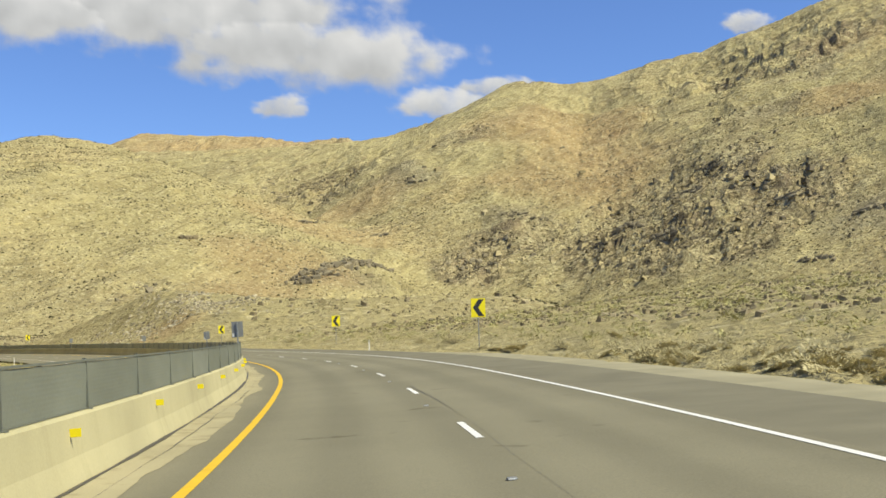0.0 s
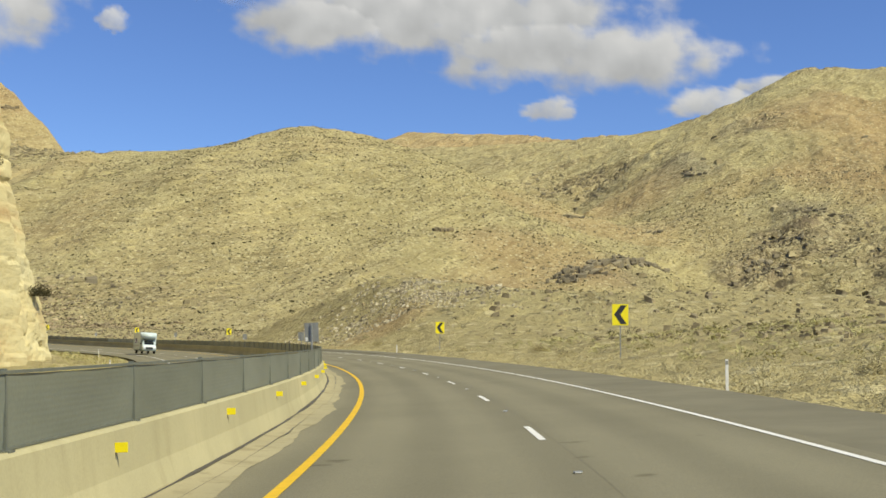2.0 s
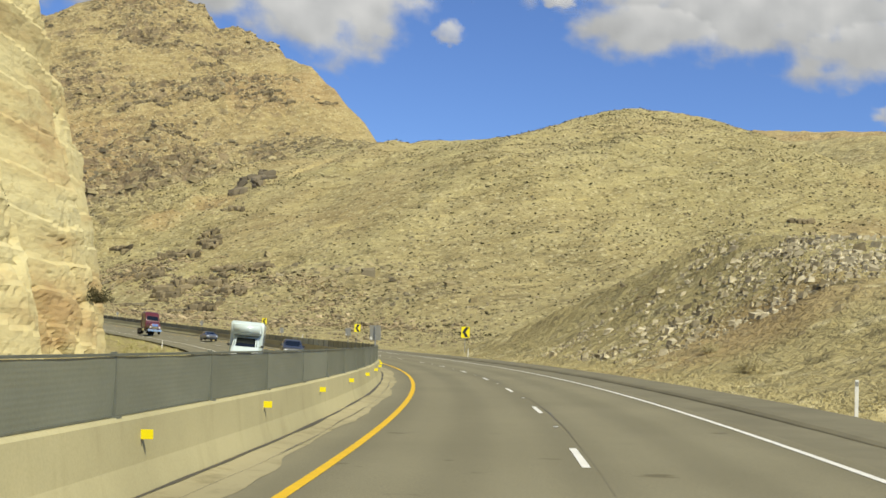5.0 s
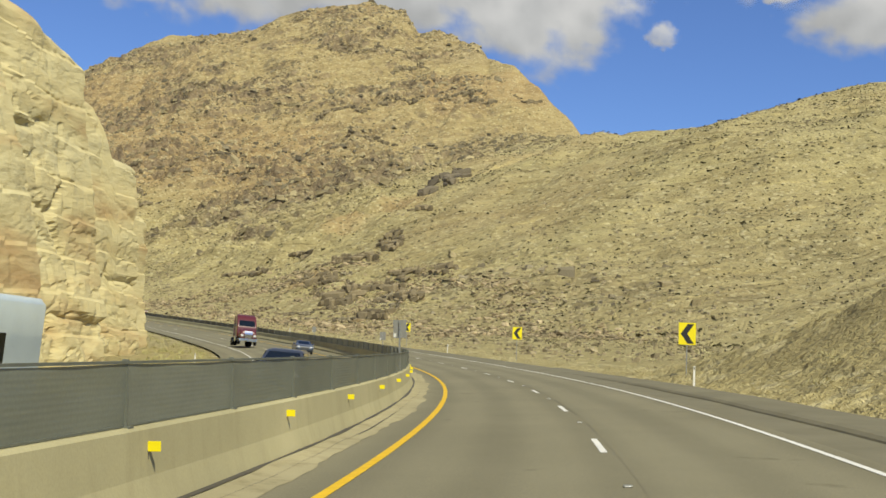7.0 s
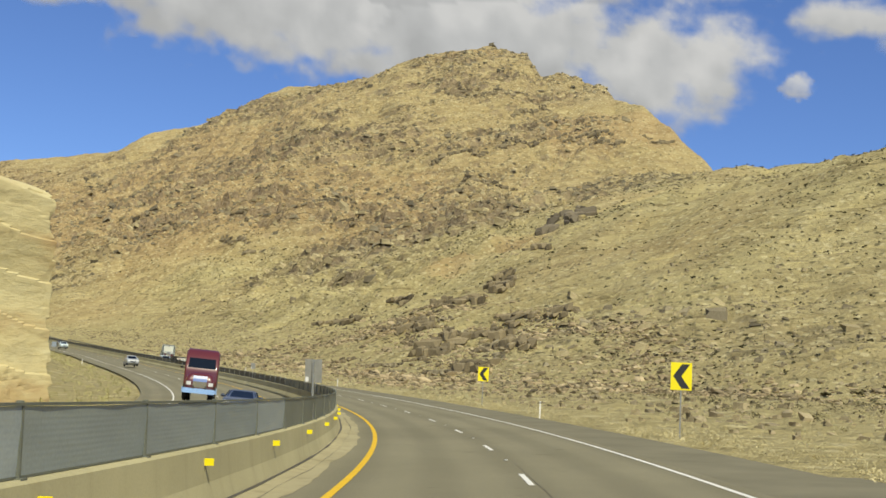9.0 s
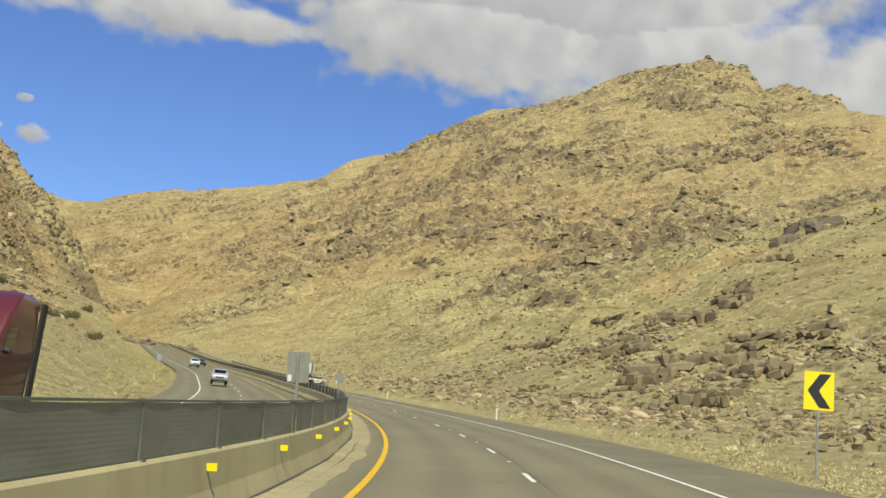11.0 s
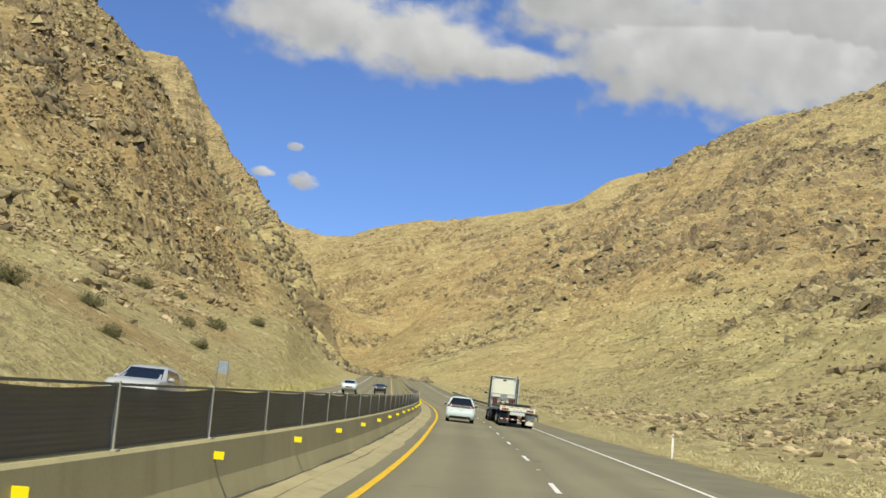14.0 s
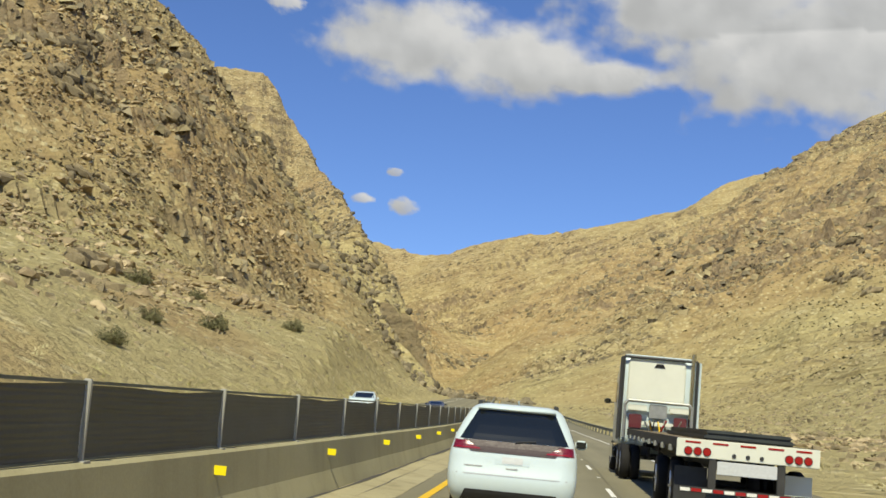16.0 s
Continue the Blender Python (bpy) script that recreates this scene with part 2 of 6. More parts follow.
def foliage_material(name, lo, hi):
    m, n, l, b = mat(name, 0.9)
    g = n.new("ShaderNodeNewGeometry")
    r = ramp(n, l, g.outputs["Random Per Island"], [(0.0, lo), (1.0, hi)])
    f = noise_node(n, l, 3.0, 4, 0.6, g.outputs["Position"])
    s = ramp(n, l, f.outputs[0], [(0.3, (0.7, 0.7, 0.7)), (0.7, (1.15, 1.15, 1.15))])
    l.new(mixc(n, l, 0.8, r.outputs[0], s.outputs[0], "MULTIPLY"), b.inputs["Base Color"])
    return m


M_TERRAIN = terrain_material()
M_ASPHALT = asphalt_material()
M_VERGESAND = grained("verge_sand", (0.30, 0.27, 0.172), 0.95, scale=0.5, fine=22)
M_SHOULDER = grained("old_shoulder_asphalt", (0.182, 0.165, 0.110), 0.9, scale=0.4, fine=30)
M_BARRIER = concrete_material("barrier_concrete", (0.43, 0.385, 0.222), 0.22)
M_GUTTER = concrete_material("gutter_concrete", (0.365, 0.32, 0.19), 0.55)
M_WHITE = grained("white_road_paint", (0.72, 0.70, 0.64), 0.7, scale=3, vary=0.12)
M_YELLOW = grained("yellow_road_paint", (0.70, 0.43, 0.006), 0.7, scale=3, vary=0.12)
M_SEAM = grained("crack_sealant", (0.075, 0.066, 0.05), 0.6, scale=4)
M_CLIFF = cliff_material()
M_ROCK = foliage_material("loose_rock", (0.20, 0.165, 0.10), (0.38, 0.312, 0.18))
M_PALEROCK = foliage_material("pale_rubble", (0.22, 0.185, 0.115), (0.66, 0.58, 0.40))
M_DARKROCK = foliage_material("dark_ledge_rock", (0.12, 0.10, 0.066), (0.31, 0.26, 0.16))
M_SLOPEROCK = foliage_material("slope_rock", (0.25, 0.19, 0.105), (0.52, 0.41, 0.24))
M_SHRUB = foliage_material("desert_shrub", (0.055, 0.05, 0.025), (0.14, 0.122, 0.062))
M_CRAG = foliage_material("crag_rock", (0.23, 0.186, 0.10), (0.49, 0.405, 0.22))
M_LEDGE = foliage_material("ledge_rock", (0.095, 0.076, 0.048), (0.29, 0.232, 0.133))
M_VARNISH = foliage_material("varnished_rock", (0.06, 0.05, 0.038), (0.20, 0.165, 0.11))
M_SCRUB = foliage_material("scrub", (0.10, 0.088, 0.045), (0.24, 0.205, 0.11))
M_BUSH = foliage_material("bush_leaf", (0.11, 0.108, 0.05), (0.26, 0.24, 0.12))
M_VERGE = foliage_material("verge_grass", (0.36, 0.33, 0.13), (0.52, 0.47, 0.21))
M_TANBRUSH = foliage_material("tan_brush", (0.46, 0.395, 0.20), (0.66, 0.575, 0.33))
M_BRUSH = foliage_material("pale_brush", (0.44, 0.40, 0.20), (0.62, 0.55, 0.31))
M_STEEL = grained("galvanised_steel", (0.33, 0.33, 0.30), 0.5, 0.6, scale=5)
M_POST = grained("fence_post_paint", (0.15, 0.158, 0.125), 0.6, 0.2, scale=5)
M_SIGNY = grained("yellow_sign_sheeting", (0.82, 0.68, 0.0), 0.5, scale=2, vary=0.06)
M_BLACK = grained("black_vinyl", (0.02, 0.02, 0.02), 0.5, scale=4)
M_SIGNBACK = grained("bare_aluminium_sign_back", (0.25, 0.245, 0.215), 0.6, 0.1, scale=4)


# ---------------------------------------------------------------- mesh helpers
def link_bm(name, bm, material, parent=None, smooth=False):
    me = bpy.data.meshes.new(name)
    bm.to_mesh(me)
    bm.free()
    for p in me.polygons:
        p.use_smooth = smooth
    me.materials.append(material)
    ob = new(name, me)
    if parent is not None:
        ob.parent = parent
    return ob


def part(name, bm, material, parent, label="", smooth=False):
    ob = link_bm(name, bm, material, parent, smooth)
    if label:
        tagged(ob, label)
    return ob


def mesh_ob(name, verts, faces, material, parent=None, smooth=False):
    me = bpy.data.meshes.new(name)
    me.from_pydata([tuple(v) for v in verts], [], [tuple(int(i) for i in f) for f in faces])
    me.polygons.foreach_set("use_smooth", [smooth] * len(me.polygons))
    me.materials.append(material)
    me.update()
    ob = new(name, me)
    if parent is not None:
        ob.parent = parent
    return ob


def grid_mesh(name, pts, material, parent=None, smooth=True, flip=False):
    """A sheet from an array of points [rows, columns, 3]."""
    a, b = pts.shape[:2]
    i = np.arange(a * b).reshape(a, b)
    q = np.stack([i[:-1, :-1], i[:-1, 1:], i[1:, 1:], i[1:, :-1]], -1).reshape(-1, 4)
    if flip:
        q = q[:, ::-1]
    me = bpy.data.meshes.new(name)
    me.vertices.add(a * b)
    me.vertices.foreach_set("co", pts.reshape(-1).astype(np.float32))
    me.loops.add(q.size)
    me.loops.foreach_set("vertex_index", q.reshape(-1).astype(np.int32))
    me.polygons.add(len(q))
    me.polygons.foreach_set("loop_start", np.arange(0, q.size, 4, dtype=np.int32))
    me.polygons.foreach_set("use_smooth", np.full(len(q), smooth))
    me.materials.append(material)
    me.update(calc_edges=True)
    me.validate()
    ob = new(name, me)
    if parent is not None:
        ob.parent = parent
    return ob


def box(bm, x0, y0, z0, x1, y1, z1, bevel=0.0):
    vs = [bm.verts.new((x, y, z)) for z in (z0, z1) for x, y in ((x0, y0), (x1, y0), (x1, y1), (x0, y1))]
    fs = [bm.faces.new([vs[i] for i in f]) for f in ((3, 2, 1, 0), (4, 5, 6, 7), (0, 1, 5, 4), (1, 2, 6, 5), (2, 3, 7, 6), (3, 0, 4, 7))]
    if bevel:
        es = list({e for f in fs for e in f.edges})
        bmesh.ops.bevel(bm, geom=es, offset=bevel, segments=2, affect="EDGES", clamp_overlap=True)
    return vs


def cyl(bm, p, q, r, seg=10, r2=None):
    p, q = Vector(p), Vector(q)
    d = q - p
    m = Matrix.Translation((p + q) / 2) @ d.to_track_quat("Z", "Y").to_matrix().to_4x4()
    bmesh.ops.create_cone(bm, cap_ends=True, segments=seg, radius1=r, radius2=r if r2 is None else r2, depth=d.length, matrix=m)


# ---------------------------------------------------------------- smooth random fields
def lattice(ix, iy, seed):
    h = (ix.astype(np.int64) * 374761393 + iy.astype(np.int64) * 668265263 + seed * 974634777) & 0x7FFFFFFF
    h = ((h ^ (h >> 13)) * 1274126177) & 0x7FFFFFFF
    return ((h ^ (h >> 16)) & 0xFFFF) / 65535.0


def vnoise(x, y, seed):
    ix, iy = np.floor(x), np.floor(y)
    u, v = x - ix, y - iy
    u, v = u * u * u * (u * (6 * u - 15) + 10), v * v * v * (v * (6 * v - 15) + 10)
    a, b = lattice(ix, iy, seed), lattice(ix + 1, iy, seed)
    c, d = lattice(ix, iy + 1, seed), lattice(ix + 1, iy + 1, seed)
    return (a * (1 - u) + b * u) * (1 - v) + (c * (1 - u) + d * u) * v


def fbm(x, y, size, octaves=5, gain=0.5, seed=1):
    """Between about -1 and 1."""
    out, amp, tot = 0.0, 1.0, 0.0
    ca, sa = math.cos(0.6), math.sin(0.6)
    x, y = x / size, y / size
    for o in range(octaves):
        out = out + amp * (2 * vnoise(x, y, seed + o * 17) - 1)
        tot += amp
        amp *= gain
        x, y = (x * ca - y * sa) * 2.03, (x * sa + y * ca) * 2.03
    return out / tot * 1.6


def ridged(x, y, size, octaves=4, seed=1):
    out, amp = 0.0, 1.0
    x, y = x / size, y / size
    for o in range(octaves):
        out = out + amp * (1 - 2 * abs(2 * vnoise(x, y, seed + o * 31) - 1))
        amp *= 0.5
        x, y = x * 2.1 + 3.3, y * 2.1 - 1.7
    return out / 1.6


# ---------------------------------------------------------------- the road's line
# heading to the left of +y along the drive, then on up the canyon
HEAD = [0.47726303, -4.44735396, 7.19349617, -4.11014284, 2.16058732, -0.02752011]
SLOPE = ([0, 46, 77, 107, 153, 244, 274, 350, 380, 426, 487, 600, 700, 1300], [0.003, 0.006, 0.002, 0.003, 0.006, 0.006, 0.008, 0.025, 0.031, 0.039, 0.045, 0.056, 0.066, 0.07])
EYE_HEIGHT = 1.7
S0, S1, DS = -160.0, 1010.0, 1.0
S = np.arange(S0, S1 + DS, DS)


def heading(s):
    h = np.polyval(HEAD, np.clip(s, 0, 478) / 480)
    h = h + np.radians(3.4) * np.clip((s - 498) / 80, 0, 1) ** 0.9 + np.radians(30) * np.clip((s - 940) / 70, 0, 1)
    return h + np.radians(0.10) * np.minimum(s, 0) + np.radians(np.interp(s, [-20, 10, 40, 75, 110], [5.4, 3.3, 0.02, -0.08, 0.0]))


hd = heading(S)
i0 = int(round(-S0 / DS))
RX = np.cumsum(-np.sin(hd)) * DS
RY = np.cumsum(np.cos(hd)) * DS
RX += 1.295 - RX[i0]
RY += 0.071 - RY[i0]
rz = np.cumsum(np.interp(S, *SLOPE)) * DS
rz = rz - rz[i0] - EYE_HEIGHT
RZ = np.convolve(np.pad(rz, 12, mode="edge"), np.ones(25) / 25, "valid")
RZ[:13], RZ[-13:] = rz[:13], rz[-13:]
# the left edge line of the carriageway, seen from the line of travel
EDGE = np.full(len(S), -2.4)
BANK = np.tan(np.radians(np.interp(S, [-50, 60, 380, 450, 483, 513], [2.0, 2.6, 2.6, 0.7, -0.1, -1.2])))


def along(s, v, dz=0.0):
    """The place at s metres along, v metres to the right of the yellow line, dz over the banked road."""
    s = np.asarray(s, float)
    v = np.asarray(v, float)
    x, y, z, h = (np.interp(s, S, a) for a in (RX, RY, RZ, hd))
    e, bk = np.interp(s, S, EDGE), np.interp(s, S, BANK)
    u = v + e
    return np.stack(np.broadcast_arrays(x + u * np.cos(h), y + u * np.sin(h), z + np.clip(u, -26, 14) * bk + dz), -1)


def nearest(x, y):
    """s and v of places."""
    xs, ys = x.ravel(), y.ravel()
    so, vo = np.empty(xs.size), np.empty(xs.size)
    sel = np.arange(0, len(S), 4)
    for a in range(0, xs.size, 20000):
        dx, dy = xs[a : a + 20000, None] - RX[sel], ys[a : a + 20000, None] - RY[sel]
        k = sel[(dx * dx + dy * dy).argmin(1)]
        px, py = xs[a : a + 20000] - RX[k], ys[a : a + 20000] - RY[k]
        f = -px * np.sin(hd[k]) + py * np.cos(hd[k])
        so[a : a + 20000] = S[k] + np.clip(f, -3, 3)
        vo[a : a + 20000] = px * np.cos(hd[k]) + py * np.sin(hd[k]) - EDGE[k]
    return so.reshape(x.shape), vo.reshape(x.shape)


def frame_at(s, v=0.0, dz=0.0, turn=0.0):
    """A pose on the road with +y along it."""
    p = along(s, v, dz)
    h = float(np.interp(s, S, hd))
    bk = float(np.interp(s, S, BANK))
    dzds = float((np.interp(s + 4, S, RZ) - np.interp(s - 4, S, RZ)) / 8)
    return Matrix.Translation(p) @ Matrix.Rotation(h + radians(turn), 4, "Z") @ Matrix.Rotation(math.atan(dzds), 4, "X") @ Matrix.Rotation(-math.atan(bk), 4, "Y")


# ---------------------------------------------------------------- hills
# crests as (x, y, z), fall per metre to either side
HILLS = [
    # first mountain
    ([(-330, 1150, 200), (-200, 1110, 194), (-124, 1103, 194), (-90, 1100, 195), (-46, 1099, 200), (-12, 1100, 211), (11, 1099, 221), (39, 1099, 234), (68, 1098, 249), (79, 1097, 250.5), (101, 1095, 248), (129, 1092, 244), (150, 1089, 245.5), (178, 1084, 252), (205, 1080, 260), (253, 1069, 267), (284, 1061, 278), (335, 1047, 294), (360, 1039, 303), (470, 1010, 330), (640, 960, 370)], 0.47, 1.4, -1.0, 0.0),
    # far red ridge
    ([(-560, 1500, 230), (-470, 1530, 258), (-434, 1540, 275), (-404, 1548, 297), (-353, 1555, 293), (-303, 1560, 290.5), (-250, 1560, 286.5), (-212, 1555, 280.5), (-160, 1537, 277), (-100, 1515, 272), (-60, 1500, 262)], 0.40),
    # pale middle hill
    ([(-120, 800, 93), (-175, 775, 119), (-206, 760, 130.5), (-220, 753, 135), (-238, 747, 138.8), (-257, 741, 141.8), (-272, 739, 141.5), (-290, 737, 137), (-314, 735, 131.5), (-342, 738, 129), (-385, 738, 130.5), (-412, 739, 129.5), (-445, 740, 134), (-520, 770, 146)], 0.42),
    # big mountain
    ([(-545, 914, 155), (-565, 918, 178), (-580, 922, 194), (-604, 930, 213), (-620, 937, 225.5), (-664, 961, 254), (-723, 991, 278), (-735, 997, 285), (-742, 1000, 297), (-756, 1005, 300), (-802, 1016, 321), (-823, 1021, 325), (-851, 1026, 331), (-855, 1025, 338), (-862, 1022, 355), (-890, 1006, 361)], 0.62, 2.4, 0.77, 0.63),
    ([(-890, 1006, 361), (-902, 989, 356), (-926, 956, 349), (-959, 947, 344), (-991, 945, 333), (-1076, 935, 338), (-1131, 927, 346), (-1158, 916, 337), (-1174, 898, 321), (-1206, 861, 300), (-1238, 824, 289), (-1252, 810, 270), (-1284, 782, 263), (-1320, 752, 256.5), (-1368, 710, 249.5), (-1410, 672, 248.8), (-1458, 627, 242), (-1476, 610, 232), (-1510, 573, 234), (-1527, 556, 243), (-1548, 532, 253), (-1660, 400, 290)], 0.74, 2.4, 0.77, 0.63),
    # dark shoulder between the middle hill and the big mountain
    ([(-575, 835, 150), (-636, 858, 184), (-695, 902, 220)], 0.60),
    # steep nose across the opposite lanes, short and steep to the north
    ([(-800, 60, 290), (-760, 180, 262), (-742, 250, 228), (-735, 323, 181), (-733, 335, 168), (-730, 350, 148), (-727, 366, 129), (-715, 380, 108), (-690, 395, 82)], 0.56, 2.6, 0.25, 0.968),
    # grey bluff behind the nose
    ([(-1283, 296, 336), (-1285, 346, 344), (-1284, 379, 345), (-1264, 393, 323), (-1243, 404, 292), (-1212, 421, 263), (-1182, 426, 238), (-1021, 431, 178), (-920, 430, 141), (-825, 422, 116), (-803, 435, 94), (-776, 442, 70), (-755, 447, 54)], 0.75, 3.0, 0.2, 0.98),
    # far slope that closes the canyon
    ([(-1150, 430, 120), (-1250, 380, 190), (-1400, 300, 260)], 0.45),
    # sandy apron below the nose
    ([(-560, 180, 64), (-510, 290, 50), (-520, 345, 42)], 0.30),
    # spur below the lone outcrop
    ([(-345, 528, 56), (-372, 605, 88), (-402, 705, 124)], 0.50),
    # low rubble knoll by the outer lane
    ([(-78, 244, 3.5), (-67, 245, 9.0), (-60, 244, 11.8), (-50, 239, 10.8), (-40, 232, 9.0), (-25, 230, 7.5), (10, 240, 8)], 0.33),
]
# the back of the pale cliff inside the bend
HILLS.append(([tuple(along(s, -84, 36 if s < 250 else 20)) for s in (100, 150, 200, 250, 290, 335)], 0.9))
HILLS.append(([tuple(along(s, 80, 6.5)) for s in (50, 78, 100, 126)], 0.10))
RED = [(-80, 702, 60), (-82, 563, 45), (-69, 822, 55), (103, 796, 80), (99, 895, 80), (70, 922, 70), (275, 750, 50), (-90, 529, 40), (-98, 571, 40), (-406, 562, 16), (-415, 531, 15), (-342, 448, 10), (-734, 611, 110), (-719, 665, 120), (-621, 661, 70), (-732, 572, 90), (-641, 894, 60), (-844, 486, 45), (-800, 470, 34), (-431, 347, 17), (-493, 355, 22), (-330, 1545, 330), (-1085, 545, 60), (-1046, 523, 40), (-345, 330, 20), (-420, 345, 16), (-600, 330, 55), (-560, 300, 50), (-655, 370, 50), (-1000, 640, 240), (-52, 214, 9)]
SMOOTH = [(-290, 620, 200), (-230, 700, 150)]
# pale talus below the nose
APRON = [(-385, 335, 26), (-410, 345, 26), (-435, 354, 26), (-465, 366, 26), (-495, 376, 26), (-530, 388, 26)]
CRAGGY = [(-1220, 400, 110), (-1050, 425, 110), (-900, 430, 80), (-720, 330, 130), (-790, 420, 90), (-860, 1000, 160), (-780, 940, 150), (-650, 900, 110), (-1000, 760, 260), (300, 1000, 160), (-620, 290, 130), (-480, 520, 110), (-580, 600, 120), (-720, 690, 150), (-310, 430, 50)]
DARK = [(172, 704, 42), (149, 678, 36), (104, 636, 42), (119, 607, 32), (189, 617, 42), (184, 585, 36), (210, 540, 34), (16, 649, 28), (40, 680, 34), (49, 708, 30), (-55, 572, 30), (-20, 835, 40), (24, 908, 36), (164, 739, 22), (194, 750, 26), (230, 779, 30), (280, 842, 34), (322, 896, 40), (-740, 960, 50), (-412, 590, 9), (-1255, 395, 60), (-1195, 424, 50), (-1080, 430, 60)]


def hill_height(x, y):
    """Height of the hills, and how close the crest line is (1 on it)."""
    out, near = np.full(x.shape, -60.0), np.zeros(x.shape)
    for crest, fall, *more in HILLS:
        tall, ux, uy = more if more else (1.0, 0.0, 1.0)
        best, close = np.full(x.shape, -1e9), np.full(x.shape, 1e9)
        for (ax, ay, az), (bx, by, bz) in zip(crest, crest[1:]):
            dx, dy = bx - ax, by - ay
            t = np.clip(((x - ax) * dx + (y - ay) * dy) / (dx * dx + dy * dy), 0, 1)
            ex, ey = x - ax - t * dx, y - ay - t * dy
            off = ex * ux + ey * uy
            d = np.hypot(ex * uy - ey * ux, np.where(off > 0, off * tall, off))
            top = az + t * (bz - az)
            close = np.minimum(close, ex * ex + ey * ey)
            best = np.maximum(best, top - fall * (np.sqrt(d * d + 16) - 4))
        k = 6.0
        near = np.where(best > out, np.exp(-close / 45.0**2), near)
        out = np.where(abs(out - best) > 40, np.maximum(out, best), k * np.logaddexp(out / k, best / k))
    return out, near


def spots(x, y, places):
    out = np.zeros(x.shape)
    for cx, cy, r in places:
        out = np.maximum(out, 1 - ((x - cx) ** 2 + (y - cy) ** 2) / r**2)
    return np.clip(out, 0, 1)


def bed_slope(x):
    """The beds rise gently to the east, and more steeply on the first mountain."""
    return -0.13 * np.minimum(x, -180) - 0.40 * np.clip(x + 180, 0, None)


def ground_height(x, y):
    """Height of the ground, how red, dark, sandy and rocky it is, and its level within the beds."""
    s, v = nearest(x, y)
    road = along(s, np.clip(v, -24, 9.5))[..., 2]
    hill, crest = hill_height(x, y)
    away = np.maximum(np.clip(v - 13, 0, None), np.clip(-v - 22, 0, None))
    away = np.where(s > S1 - 6, 400.0, away)
    floor = road - 0.25 + np.clip(v - 6.5, 0, 60) * 0.02 - np.clip(-v - 20, 0, 60) * 0.01
    floor = floor + 0.012 * np.clip(away, 0, 120) - 0.11 * np.clip(v - 10.8, 0, 5) * np.interp(s, [-40, 10, 195, 225], [0.4, 1, 1, 0])
    # sandy bank beyond the oncoming lanes on the straight
    floor = floor + 0.42 * np.clip(-v - 20, 0, 28) * np.interp(s, [390, 450, 880, 980], [0, 1, 1, 0])
    rough = np.clip(away / 60, 0, 1)
    k = 1.5
    hill = np.where(away < 34, np.minimum(hill, floor + np.interp(s, [150, 190, 215, 300], [0.25, 0.30, 0.6, 1.15]) * away - np.interp(s, [150, 190, 215, 300], [0.8, 0.8, 1.2, 2.0]) + np.clip(away - 20, 0, None) ** 2 * 0.5), hill)
    z = k * np.logaddexp(floor / k, np.where(away > 0, hill, -60) / k)
    steep = np.clip((z - floor) / 25, 0, 1)
    far = np.clip((y - 300) / 500, 0.3, 1)
    slack = 1 - 0.85 * crest
    z = z + rough * steep * slack * (9.0 * fbm(x, y, 150, 4, 0.5, 3) + 5.5 * ridged(x, y, 62, 4, 9) * far)
    # ledges along the tilted beds
    calm = 1 - 0.85 * np.clip(2 * spots(x, y, SMOOTH), 0, 1)
    level = z + bed_slope(x) - 0.17 * y + 5 * fbm(x, y, 90, 3, 0.5, 21)
    band = np.clip(0.45 + 1.5 * fbm(level, 0.09 * (0.5 * x + 0.85 * y), 17, 3, 0.5, 121), 0, 1)
    upland = np.clip((-x - 470) / 60, 0, 1) * np.clip((z - 60) / 50, 0, 1)
    rocky = np.clip(0.30 + 0.35 * upland + 1.1 * fbm(x, y, 140, 3, 0.5, 33) + 0.9 * spots(x, y, DARK) + 0.55 * spots(x, y, CRAGGY), 0, 1.15) * calm * steep * (0.25 + 0.15 * upland + 0.75 * band)
    crag_w = spots(x, y, CRAGGY) ** 0.5 * rough * steep
    z = z + crag_w * slack * (7.0 * ridged(x, y, 40, 3, 11) + 4.2 * ridged(x, y, 15, 3, 13) - 2.0)
    tilt = z + bed_slope(x) - 0.17 * y + 5 * fbm(x, y, 90, 3, 0.5, 21)
    saw = tilt / 11.0 - np.floor(tilt / 11.0)
    z = z + rough * rocky * (1 - 0.6 * crest) * (np.clip(saw / 0.72, 0, 1) ** 2.6 - saw) * 9.5
    tilt2 = z + 0.8 * bed_slope(x) - 0.05 * y + 3 * fbm(x, y, 45, 3, 0.5, 23)
    saw2 = tilt2 / 4.6 - np.floor(tilt2 / 4.6)
    mask2 = np.clip(0.2 + 1.6 * fbm(x, y, 70, 3, 0.5, 37), 0, 1.0) * rocky
    z = z + rough * mask2 * (np.clip(saw2 / 0.68, 0, 1) ** 3 - saw2) * 4.4
    z = z + rough * steep * (1.0 + 0.9 * rocky) * fbm(x, y, 17, 4, 0.62, 51) + rough * rocky * 1.7 * ridged(x, y, 8, 2, 57)
    z = z + np.clip(away / 12, 0, 1) * 0.35 * fbm(x, y, 6, 3, 0.6, 71)
    brown = 0.42 * np.clip((z - 70) / 60, 0, 1) * np.clip((-x - 470) / 60, 0, 1)
    red = np.clip(brown + spots(x, y, RED) ** 0.7 * 0.95 + 0.45 * fbm(x, y, 110, 3, 0.5, 81) * steep - 0.15, brown, 0.8)
    dark = np.clip(spots(x, y, DARK) * 1.1 * np.clip(0.5 + 1.3 * ridged(x, y, 38, 3, 91), 0, 1), 0, 0.9)
